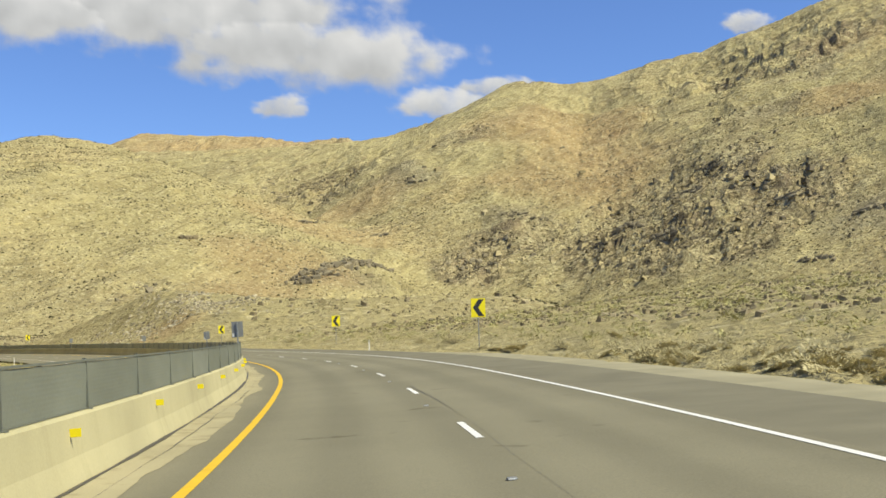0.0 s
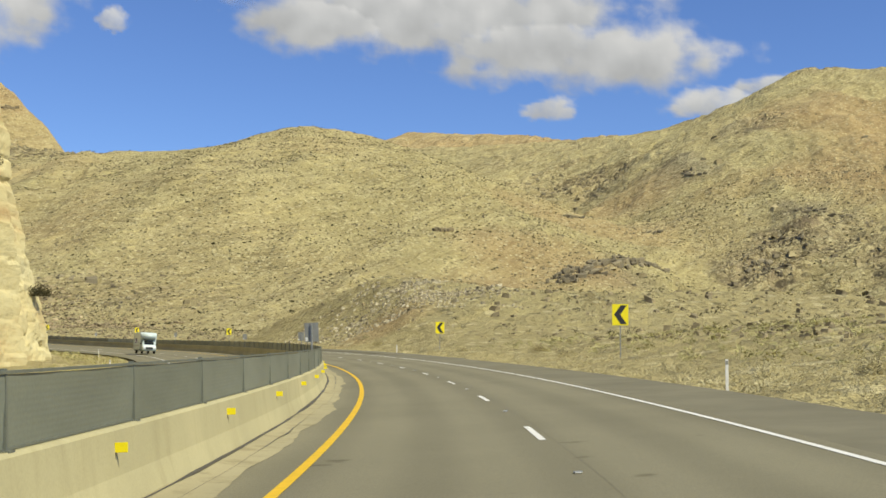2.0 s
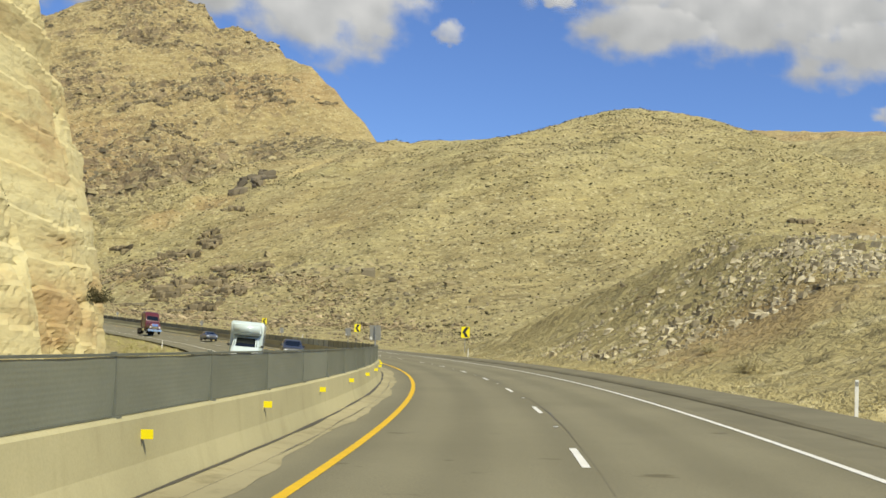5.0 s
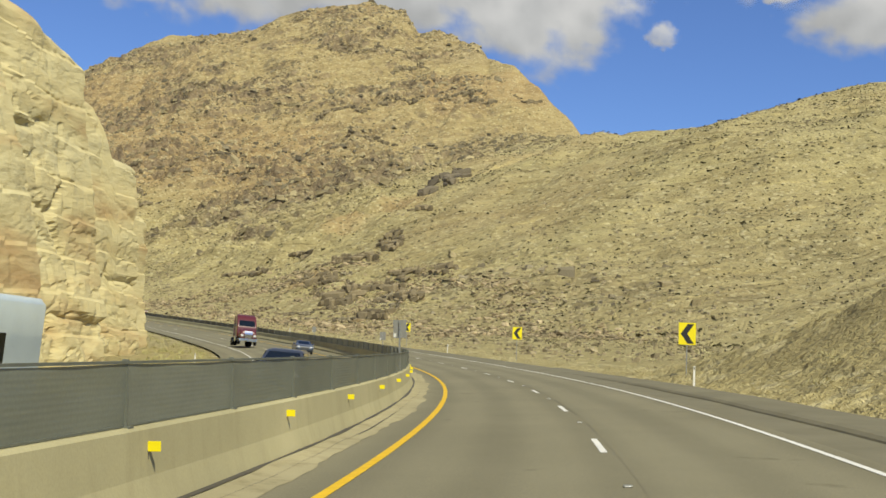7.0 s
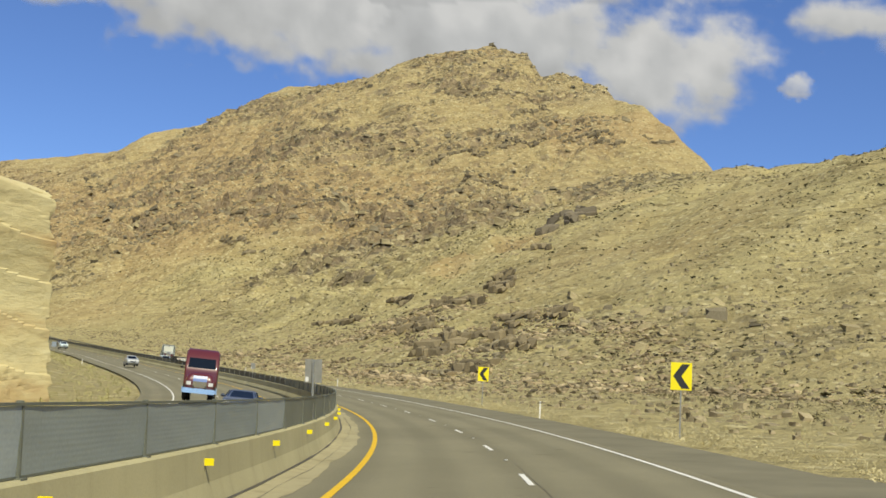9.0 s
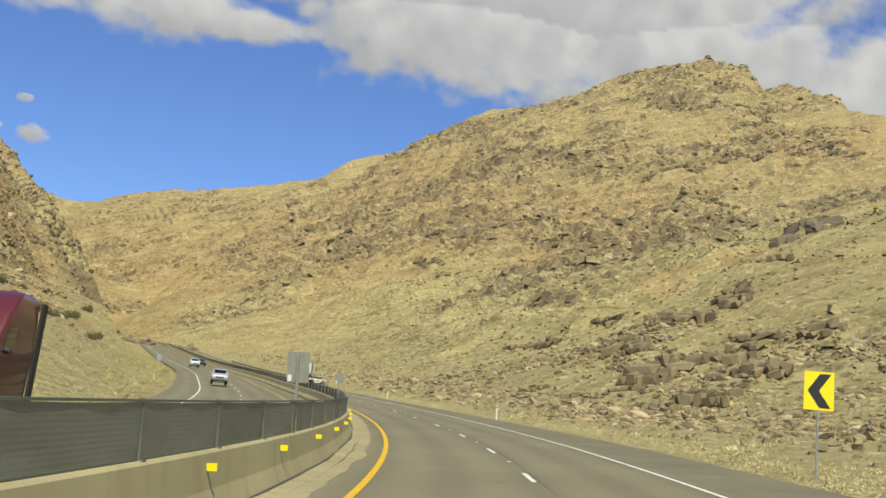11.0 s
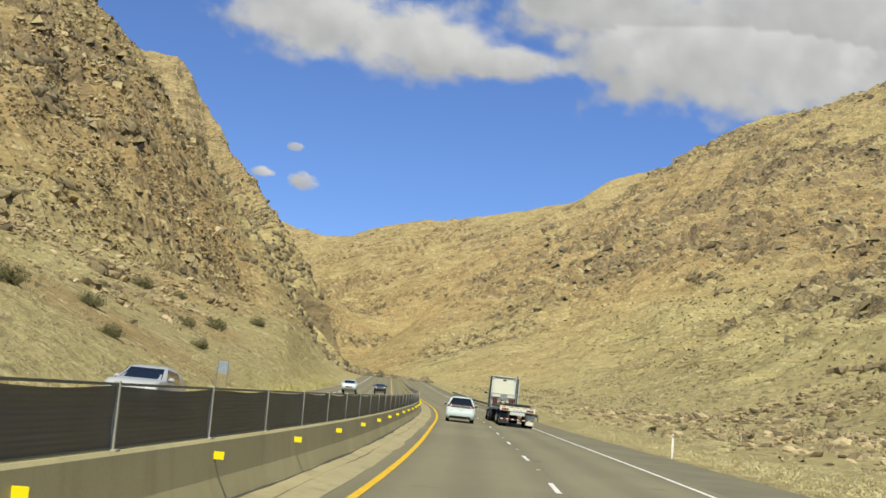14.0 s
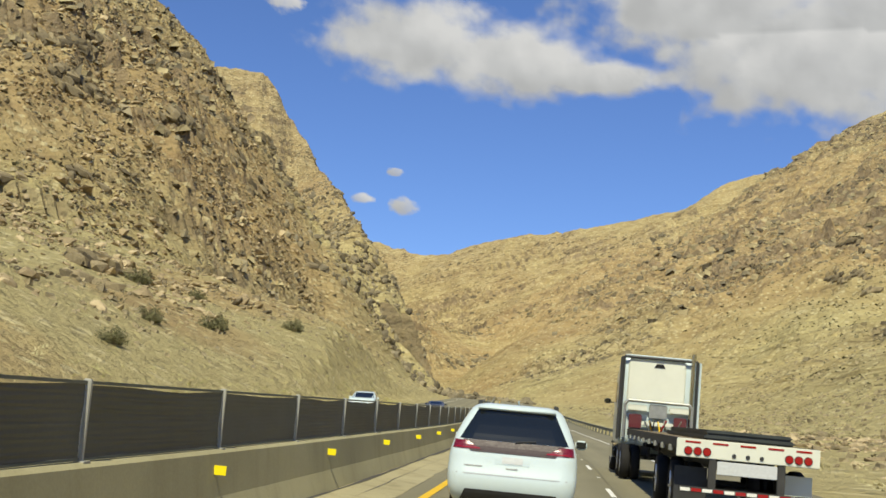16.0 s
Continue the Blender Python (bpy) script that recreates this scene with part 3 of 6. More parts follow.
    sand = np.maximum(np.clip(1 - steep * 3.0, 0, 1), np.clip(1.6 * spots(x, y, APRON), 0, 1) * (0.6 + 0.5 * fbm(x, y, 20, 3, 0.5, 83))) * 0.9
    return z, red, dark, sand, np.clip(1.5 * rocky * (0.55 + 0.7 * ridged(x, y, 30, 3, 93)), 0, 1), tilt


def axis(lo, f0, f1, hi, fine, grow):
    out = list(np.arange(f0, f1 + fine, fine))
    d = fine
    while out[-1] < hi:
        d = min(d * grow, 40)
        out.append(out[-1] + d)
    d = fine
    while out[0] > lo:
        d = min(d * grow, 40)
        out.insert(0, out[0] - d)
    return np.array(out)


gx = axis(-2600, -1290, 330, 1500, 2.25, 1.06)
gy = axis(-500, 150, 1020, 2600, 2.25, 1.06)
GX, GY = np.meshgrid(gx, gy)
GZ, red, dark, sand, rocky, beds = ground_height(GX, GY)
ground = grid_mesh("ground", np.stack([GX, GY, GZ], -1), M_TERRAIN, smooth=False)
col = ground.data.color_attributes.new("kind", "FLOAT_COLOR", "POINT")
col.data.foreach_set("color", np.stack([red, dark, sand, rocky], -1).reshape(-1).astype(np.float32))
ground.data.attributes.new("bed", "FLOAT", "POINT").data.foreach_set("value", beds.reshape(-1).astype(np.float32))
tagged(ground, "dry tan desert ground rising into rocky canyon hillsides", "ground", kind="structure")


def sampled(grid, x, y):
    """A field of the built sheet at places."""
    x, y = np.asarray(x, float), np.asarray(y, float)
    i = np.clip(np.searchsorted(gx, x) - 1, 0, len(gx) - 2)
    j = np.clip(np.searchsorted(gy, y) - 1, 0, len(gy) - 2)
    a, b = (x - gx[i]) / (gx[i + 1] - gx[i]), (y - gy[j]) / (gy[j + 1] - gy[j])
    return (grid[j, i] * (1 - a) + grid[j, i + 1] * a) * (1 - b) + (grid[j + 1, i] * (1 - a) + grid[j + 1, i + 1] * a) * b


def height_at(x, y):
    return sampled(GZ, x, y)


# ---------------------------------------------------------------- road surfaces
def strip(name, s0, s1, vs, dz, material, step=2.0, parent=None, uv=False):
    ss = np.arange(s0, s1 + 0.01, step)
    vs = np.asarray(vs, float)
    pts = along(ss[:, None], vs[None, :], dz)
    ob = grid_mesh(name, pts, material, parent, smooth=True)
    if uv:
        lay = ob.data.uv_layers.new(name="lane")
        idx = np.empty(len(ob.data.loops), np.int32)
        ob.data.loops.foreach_get("vertex_index", idx)
        vv = np.tile(vs, len(ss))[idx]
        sv = np.repeat(ss, len(vs))[idx]
        lay.data.foreach_set("uv", np.stack([vv, sv], -1).reshape(-1).astype(np.float32))
    return ob


LANE = 3.66
road = tagged(strip("road", -150, 1000, [-1.15, 0, 1.8, 3.66, 5.5, 7.32, 7.75], 0.0, M_ASPHALT, uv=True), "grey asphalt motorway carriageway with two lanes", "road", kind="structure")
shoulder = tagged(strip("road_shoulder", -150, 1000, [7.75, 9.0, 10.6], -0.02, M_SHOULDER), "darker worn asphalt shoulder beside the outer lane", "road", kind="structure")
ss = np.arange(-60, 82.1, 2.0)
verge_w = np.interp(ss, [-60, 60, 82], [1, 1, 0.1])
verge = tagged(grid_mesh("gravel_verge", along(ss[:, None], 10.6 + verge_w[:, None] * np.array([0, 0.9, 1.7, 2.4])[None], np.array([-0.022, -0.03, -0.05, -0.34])[None]), M_VERGESAND, smooth=True), "pale smooth sandy verge beside the asphalt shoulder", "verge", kind="structure")
road_b = tagged(strip("road_opposite", -150, 1000, [-15.2, -12, -8.5, -5, -2.4], -0.02, M_ASPHALT, uv=True), "asphalt carriageway for oncoming traffic beyond the barrier", "road", kind="structure")
# concrete gutter rising to the barrier, its outer edge broken and patched over
ss = np.arange(-150, 1000.1, 0.5)
gutter_edge = np.interp(ss, [0, 340, 430], [-0.74, -0.70, -0.48]) + np.interp(ss, [0, 340, 430], [0.20, 0.16, 0.07]) * fbm(ss, ss * 0 + 3, 4.0, 4, 0.6, 91)
gutter_v = np.stack([ss * 0 - 1.50, ss * 0 - 1.24, (gutter_edge - 1.3) / 2, gutter_edge], 1)
gutter = tagged(grid_mesh("gutter", along(ss[:, None], gutter_v, np.array([0.075, 0.045, 0.02, 0.006])[None]), M_GUTTER, smooth=True), "stained concrete gutter along the barrier foot", "gutter", kind="structure")


def shoulder_dike(s0, s1):
    """A low raised lip of asphalt, run out at both ends."""
    ss = np.arange(s0, s1 + 0.1, 1.0)
    rise = np.clip(np.minimum(ss - s0, s1 - ss) / 35, 0, 1)
    prof = np.array([(8.98, -0.06), (9.04, 0.02), (9.16, 0.08), (9.40, 0.105), (10.9, 0.09), (11.3, -0.12)])
    wob = 0.05 * fbm(ss, ss * 0, 7, 3, 0.5, 15)
    pts = along(ss[:, None], prof[None, :, 0] + wob[:, None], (prof[None, :, 1] + 0.0) * rise[:, None] - 0.03 * (1 - rise[:, None]))
    ob = grid_mesh("shoulder_dike", pts, M_SHOULDER, smooth=False)
    return tagged(ob, "low raised asphalt dike along the outer shoulder", "kerb", kind="structure")


shoulder_dike(150, 300)


def marking(name, s0, s1, v, width, material, parent, label=""):
    ob = strip(name, s0, s1, [v - width / 2, v + width / 2], 0.008, material, 1.0 if s1 - s0 < 10 else 2.0, parent)
    if label:
        tagged(ob, label)
    return ob


marking("edge_line", -150, 1000, 0.0, 0.16, M_YELLOW, road, "yellow left edge line")
ss = np.arange(-150, 1000.1, 2.0)
outer = 2 * LANE + np.interp(ss, [30, 60, 90], [0.17, 0.16, 0])
tagged(grid_mesh("edge_line", np.stack([along(ss, outer - 0.065, 0.008), along(ss, outer + 0.065, 0.008)], 1), M_WHITE, road, smooth=True), "white right edge line")
DASH0 = 17.2
for k in range(-3, 60):
    marking("lane_dash", DASH0 + 12.7 * k, DASH0 + 12.7 * k + 3.05, LANE + float(np.interp(DASH0 + 12.7 * k, [30, 55, 85], [0.22, 0.19, 0])), 0.12, M_WHITE, road)
marking("edge_line", -150, 1000, -12.3, 0.13, M_WHITE, road_b)
marking("edge_line", -150, 1000, -4.6, 0.13, M_YELLOW, road_b)
for k in range(-3, 60):
    marking("lane_dash", 12.19 * k, 12.19 * k + 3.05, -8.45, 0.12, M_WHITE, road_b)


# ---------------------------------------------------------------- median barrier with its screen fence
def sweep(name, s0, s1, profile, material, parent=None, step=2.0):
    """Profile points (v, height) carried along the road."""
    ss = np.arange(s0, s1 + 0.01, step)
    pr = np.asarray(profile, float)
    pts = along(ss[:, None], pr[None, :, 0], pr[None, :, 1])
    return grid_mesh(name, pts, material, parent, smooth=False)


BARRIER_V = -1.73
PROFILE = [(-2.10, -0.1), (-2.08, 0.08), (-1.90, 0.39), (-1.84, 0.88), (-1.80, 0.92), (-1.66, 0.92), (-1.62, 0.88), (-1.56, 0.39), (-1.46, 0.08), (-1.45, -0.1)]
barrier = tagged(sweep("median_barrier", -150, 1000, PROFILE, M_BARRIER), "stained pale concrete median barrier along the inner lane", "barrier", kind="structure")

SCREEN_H = 0.68
PITCH = 3.92
fence = tagged(new("screen_fence"), "grey-green mesh screen fence on top of the concrete barrier", "fence")


def screen_panel(rib, sag, seed, material):
    """One slack mesh sheet between two posts, ribbed along its length."""
    r = np.random.default_rng(seed)
    rows = []
    bm = bmesh.new()
    n, cols = 44, 8
    lean = r.uniform(-1, 1, cols + 1)
    for i in range(n + 1):
        f = i / n
        z = 0.025 + f * (SCREEN_H - 0.045)
        wave = rib * math.sin(i * math.pi / 2 + 0.6) * r.uniform(0.6, 1.3)
        rows.append([])
        for q in range(cols + 1):
            mid = math.sin(math.pi * q / cols)
            x = wave * (0.35 + 0.65 * mid) + 0.012 * lean[q] * math.sin(math.pi * f) + 0.004 * math.sin(q * 1.7 + i * 0.2)
            rows[-1].append(bm.verts.new((x, 0.03 + q * (PITCH - 0.06) / cols, z - sag * mid * f * f + 0.006 * rib / 0.006 * math.sin(q * 1.1 + i * 0.7))))
    for a, b in zip(rows, rows[1:]):
        for k in range(cols):
            bm.faces.new((a[k], a[k + 1], b[k + 1], b[k]))
    me = bpy.data.meshes.new("screen_panel")
    bm.to_mesh(me)
    bm.free()
    me.polygons.foreach_set("use_smooth", [True] * len(me.polygons))
    me.materials.append(material)
    return me


def post_mesh(material):
    bm = bmesh.new()
    box(bm, -0.032, -0.026, 0.0, 0.038, 0.026, SCREEN_H + 0.03, 0.008)
    box(bm, -0.08, -0.07, -0.005, 0.08, 0.07, 0.012)
    me = bpy.data.meshes.new("post")
    bm.to_mesh(me)
    bm.free()
    me.materials.append(material)
    return me


def rail_mesh():
    bm = bmesh.new()
    box(bm, -0.016, 0.0, SCREEN_H - 0.018, 0.016, PITCH, SCREEN_H + 0.012)
    box(bm, -0.016, 0.0, 0.008, 0.016, PITCH, 0.03)
    me = bpy.data.meshes.new("rail")
    bm.to_mesh(me)
    bm.free()
    me.materials.append(M_POST)
    return me


def screen_material(name, lo, hi, alpha):
    """Dense woven mesh that lets a little of what is behind show through."""
    m, n, l, b = mat(name, 0.6)
    pos = position(n)
    wide = noise_node(n, l, 0.35, 4, 0.6, pos)
    fine = noise_node(n, l, 25, 3, 0.6, pos)
    r = ramp(n, l, wide.outputs[0], [(0.3, lo), (0.7, hi)])
    g = ramp(n, l, fine.outputs[0], [(0.3, (0.85, 0.85, 0.85)), (0.7, (1.1, 1.1, 1.1))])
    b.inputs["Alpha"].default_value = alpha
    info = n.new("ShaderNodeObjectInfo")
    tone = ramp(n, l, info.outputs["Random"], [(0.0, (0.85, 0.86, 0.84)), (1.0, (1.12, 1.12, 1.13))])
    l.new(mixc(n, l, 1.0, mixc(n, l, 0.6, r.outputs[0], g.outputs[0], "MULTIPLY"), tone.outputs[0], "MULTIPLY"), b.inputs["Base Color"])
    return m


M_SCREEN = screen_material("screen_mesh", (0.14, 0.148, 0.115), (0.19, 0.20, 0.155), 0.95)
M_SCREENPALE = screen_material("faded_screen_mesh", (0.26, 0.29, 0.285), (0.31, 0.345, 0.335), 0.95)
# darker copy of the mesh: shade put into the colour where the fence turns from the sun
M_SCREENSHADE = screen_material("shaded_screen_mesh", (0.045, 0.045, 0.038), (0.075, 0.075, 0.062), 0.97)
# lighter copy of the post paint: sunlight on the edges put into the colour
M_POSTLIT = grained("sunlit_fence_post", (0.40, 0.39, 0.34), 0.55, 0.2, scale=5)
RIBS = ((0.0008, 0.01, 31), (0.003, 0.02, 32), (0.006, 0.035, 33), (0.009, 0.02, 34))
panels = [[screen_panel(*a, m) for a in RIBS] for m in (M_SCREEN, M_SCREENPALE, M_SCREENSHADE)]
posts, rail_me = [post_mesh(M_POST), post_mesh(M_POSTLIT)], rail_mesh()


def lacing_mesh(y0, z0, y1, z1):
    """A zigzag cord that ties a torn sheet."""
    bm = bmesh.new()
    n = int(abs(y1 - y0) / 0.11)
    pts = [(0.035, y0 + (y1 - y0) * k / n, z0 + (z1 - z0) * k / n + (0.022 if k % 2 else -0.022)) for k in range(n + 1)]
    for a, b in zip(pts, pts[1:]):
        cyl(bm, a, b, 0.006, 5)
    me = bpy.data.meshes.new("lacing")
    bm.to_mesh(me)
    bm.free()
    me.materials.append(M_BLACK)
    return me


cords = [lacing_mesh(*a) for a in ((0.1, 0.63, 3.8, 0.64), (0.5, 0.50, 3.5, 0.10), (0.2, 0.12, 3.6, 0.50))]
fence_rng = np.random.default_rng(35)
FENCE_S = np.interp(np.arange(-25, 202), [-25, 0, 16, 20, 47, 77, 202], [-11.1, 86.9, 149.7, 165.5, 272.85, 390.4, 880.4])
for s, s_next in zip(FENCE_S, FENCE_S[1:]):
    m = frame_at(s, BARRIER_V, 0.92)
    p, q = along(s, BARRIER_V, 0.92), along(s_next, BARRIER_V, 0.92)
    d = Vector(q) - Vector(p)
    along_m = Matrix.Translation(p) @ Matrix.Rotation(math.atan2(-d.x, d.y), 4, "Z") @ Matrix.Rotation(math.asin(d.z / d.length), 4, "X") @ Matrix.Diagonal((1, d.length / PITCH, 1, 1))
    kind = 1 if 272 < s < 300 else 2 if s > 385 else 0
    rib = int(fence_rng.choice(4, p=(0.92, 0.08, 0.0, 0.0) if s < 380 else (0.05, 0.15, 0.4, 0.4)))
    for nm, me, mm in (("post", posts[s > 385], m), ("screen_panel", panels[kind][rib], along_m), ("rail", rail_me, along_m)):
        ob = new(nm, me)
        ob.parent = fence
        ob.matrix_basis = mm
    if 264.2 < s < 268.2:
        for me in cords:
            ob = new("lacing", me)
            ob.parent = fence
            ob.matrix_basis = along_m

# yellow reflectors on the barrier's face
def reflector():
    th = new("barrier_reflector")
    bm = bmesh.new()
    box(bm, 0.0, -0.005, -0.055, 0.145, 0.005, 0.055, 0.003)
    box(bm, -0.01, -0.004, -0.03, 0.012, 0.05, 0.03, 0.003)
    part("plate", bm, M_SIGNY, th)
    bm = bmesh.new()
    box(bm, -0.012, -0.012, -0.26, 0.012, 0.012, -0.05)
    part("bracket", bm, M_SEAM, th, "dark rubber strip under the plate")
    return tagged(th, "small yellow reflector plate on the barrier face", "reflector", group="reflectors along the barrier")


first = reflector()
def reflector_s(k):
    return float(np.interp(k, [-13, 0, 10, 12, 28, 46, 78], [1.7, 87.15, 152.85, 166.1, 271.75, 389.45, 597]))


first.matrix_basis = frame_at(reflector_s(-13), -1.60, 0.70)
for k in range(-12, 78):
    copy_thing(first, frame_at(reflector_s(k), -1.60, 0.70))

# weedy joint between barrier and gutter
ss = np.arange(-150, 700, 0.5)
jw = 0.035 + 0.03 * fbm(ss, ss * 0, 3.0, 3, 0.6, 5)
jv = -1.41 + 0.03 * fbm(ss, ss * 0 + 50, 6.0, 3, 0.6, 6)
pts = np.stack([along(ss, jv - np.clip(jw, 0.012, 1), 0.078), along(ss, jv + np.clip(jw, 0.012, 1), 0.072)], 1)
tagged(grid_mesh("pavement_joint", pts, M_SEAM), "dark dirt-filled joint between barrier foot and gutter", "joint", kind="structure")
# thin crack along the middle of the gutter
jv = -1.02 + 0.10 * fbm(ss, ss * 0 + 77, 9.0, 4, 0.6, 17)
jw = np.clip(0.001 + 0.016 * fbm(ss, ss * 0 + 12, 6.0, 3, 0.6, 18), 0.0008, 1)
pts = np.stack([along(ss, jv - jw, 0.037), along(ss, jv + jw, 0.035)], 1)
tagged(grid_mesh("gutter_crack", pts, M_SEAM), "thin dark crack along the concrete gutter", "crack", kind="structure")
# sealed seam by the lane dashes
jv = LANE + 0.17 + np.interp(ss, [30, 55, 85], [0.22, 0.19, 0]) + 0.05 * fbm(ss, ss * 0 + 190, 12.0, 3, 0.6, 9)
jw = np.clip(0.002 + 0.011 * fbm(ss, ss * 0 + 31, 14.0, 3, 0.6, 16), 0.0015, 1)
pts = np.stack([along(ss, jv - jw, 0.006), along(ss, jv + jw, 0.006)], 1)
tagged(grid_mesh("pavement_seam", pts, M_SEAM), "dark sealed seam between the lanes", "seam", kind="structure")


# ---------------------------------------------------------------- signs
def chevron_sign():
    th = new("chevron_sign")
    w, h, zc = 0.95, 1.22, 2.75
    bm = bmesh.new()
    box(bm, -w / 2, -0.004, zc - h / 2, w / 2, 0.004, zc + h / 2)
    part("sign_plate", bm, M_SIGNBACK, th)
    bm = bmesh.new()
    box(bm, -w / 2 + 0.004, -0.008, zc - h / 2 + 0.004, w / 2 - 0.004, -0.0045, zc + h / 2 - 0.004)
    part("yellow_face", bm, M_SIGNY, th, "yellow sheeting")
    bm = bmesh.new()
    x0, x1, x2 = -0.36, 0.02, 0.38
    for up in (1, -1):
        v = [(x0, 0), (x0 + 0.36, 0), (x2, 0.54), (x1, 0.54)]
        vs = [bm.verts.new((x, -0.0105, zc + up * z)) for x, z in v]
        bm.faces.new(vs if up > 0 else vs[::-1])
    bmesh.ops.remove_doubles(bm, verts=bm.verts, dist=0.001)
    part("arrow", bm, M_BLACK, th, "black chevron pointing left")
    bm = bmesh.new()
    box(bm, -0.03, 0.006, -0.3, 0.03, 0.05, zc + h / 2 - 0.05, 0.004)
    part("post", bm, M_STEEL, th, "thin steel post")
    return tagged(th, "yellow chevron bend sign with a black arrow on a post", "road sign", group="chevron signs round the bend")


def stand(s, v):
    p = along(s, v)
    return float(height_at(p[0], p[1])), p


# s, v, sunk below the ground round it
CHEVRONS = [(71, 13.7, 0.1), (124.5, 15.3, 0.15), (177.5, 15.2, 0.44), (275.4, 13.6, 0.45), (323.5, 13.4, 0), (370, 13.5, 0)]
chev = None
for s, v, drop in CHEVRONS:
    z, p = stand(s, v)
    h = math.degrees(float(np.interp(s - 45, S, hd)))
    m = pose(p[0], p[1], z - drop, 0, 0, h + 4)
    if chev is None:
        chev = chevron_sign()
        chev.matrix_basis = m
    else:
        copy_thing(chev, m)


def back_sign():
    """A sign for the oncoming lanes, seen from behind."""
    th = new("road_sign")
    bm = bmesh.new()
    box(bm, -0.25, 0.03, 1.00, 0.25, 0.036, 1.68, 0.0)
    part("sign_plate", bm, M_SIGNBACK, th, "bare grey metal back")
    bm = bmesh.new()
    box(bm, -0.03, -0.03, -0.28, 0.03, 0.028, 1.64, 0.004)
    part("post", bm, M_STEEL, th)
    bm = bmesh.new()
    box(bm, -0.23, 0.022, 1.03, -0.14, 0.0295, 1.17)
    part("sticker", bm, M_WHITE, th, "small white sticker")
    return tagged(th, "grey metal back of a small sign on the barrier", "road sign", group="signs on the median barrier")


bs = None
for s in (50.5, 102, 152.7, 204.7, 256.0, 307.5, 359.8, 411.7):
    m = frame_at(s, BARRIER_V - 0.02, 0.88 if s < 250 else 1.16 if s < 260 else 1.0) @ Matrix.Rotation(radians(-6), 4, "Z")
    if bs is None:
        bs = back_sign()
        bs.matrix_basis = m
    else:
        copy_thing(bs, m)


def delineator():
    th = new("delineator_post")
    bm = bmesh.new()
    box(bm, -0.05, -0.006, -0.2, 0.05, 0.006, 1.15, 0.004)
    part("post", bm, M_WHITE, th)
    bm = bmesh.new()
    box(bm, -0.04, -0.012, 0.98, 0.04, -0.0065, 1.1)
    part("reflector", bm, M_SIGNBACK, th)
    return tagged(th, "thin white delineator post at the road edge", "marker post", group="delineator posts along the shoulder")


dl = None
for s, v in ((97, 11.6), (183.5, 12.0), (267, 11.8), (345, 11.6), (424.5, 11.8), (480, 11.6), (160, -17.0), (235, -17.0), (310, -17.0), (470, -17.5)):
    z, p = stand(s, v)
    m = pose(p[0], p[1], z, 0, 0, math.degrees(float(np.interp(s, S, hd))))
    if dl is None:
        dl = delineator()
        dl.matrix_basis = m
    else:
        copy_thing(dl, m)


def road_stud():
    th = new("road_stud")
    bm = bmesh.new()
    box(bm, -0.06, -0.055, 0.0, 0.06, 0.055, 0.022, 0.008)
    part("body", bm, M_STEEL, th)
    bm = bmesh.new()
    box(bm, -0.045, -0.062, 0.006, 0.045, -0.05, 0.019)
    part("lens", bm, M_WHITE, th)
    return tagged(th, "small worn reflective stud on the asphalt", "road stud", group="studs between the lane dashes")


stud = road_stud()
stud.matrix_basis = frame_at(DASH0 - 4.8, LANE + 0.02, 0.004)
for k in range(1, 44):
    copy_thing(stud, frame_at(DASH0 - 4.8 + 12.7 * k, LANE + 0.02, 0.004))


def two_post_sign():
    """A wide sign for the oncoming lanes, seen from behind."""
    th = new("road_sign")
    bm = bmesh.new()
    box(bm, -0.48, 0.03, 1.6, 0.48, 0.04, 2.62)
    part("sign_plate", bm, M_SKYGREY, th, "grey back with the reflected sky's blue put into its colour")
    for x in (-0.44, 0.44):
        bm = bmesh.new()
        box(bm, x - 0.028, -0.03, -0.4, x + 0.028, 0.028, 2.66, 0.004)
        part("post", bm, M_POST, th)
    for z in (1.8, 2.4):
        bm = bmesh.new()
        box(bm, -0.46, 0.006, z - 0.025, 0.46, 0.0295, z + 0.025)
        part("brace", bm, M_SKYGREY, th)
    return tagged(th, "blue-grey back of a two-post sign on dry ground", "road sign")


# sign back with the sky's blue reflection put into its base colour
M_SKYGREY = grained("sky_tinted_sign_back", (0.27, 0.31, 0.35), 0.5, 0.1, scale=4)
z, p = stand(519.5, -18)
two_post_sign().matrix_basis = pose(p[0], p[1], z, 0, 0, math.degrees(float(np.interp(519.5, S, hd))) - 6)


def guardrail(s0, s1, v):
    th = tagged(new("guardrail"), "dark weathered steel guardrail along the outer shoulder", "guardrail")
    rail = sweep("beam", s0, s1, [(v, 0.43), (v - 0.08, 0.47), (v - 0.08, 0.53), (v - 0.02, 0.58), (v - 0.08, 0.64), (v - 0.08, 0.70), (v, 0.74), (v + 0.01, 0.74), (v + 0.01, 0.43), (v, 0.43)], M_POST, th)
    for s in np.arange(s0, s1, 3.8):
        bm = bmesh.new()
        box(bm, 0.015, -0.07, -0.4, 0.16, 0.07, 0.72)
        part("post", bm, M_POST, th).matrix_basis = frame_at(s, v)
    return th


guardrail(540, 700, 10.3)

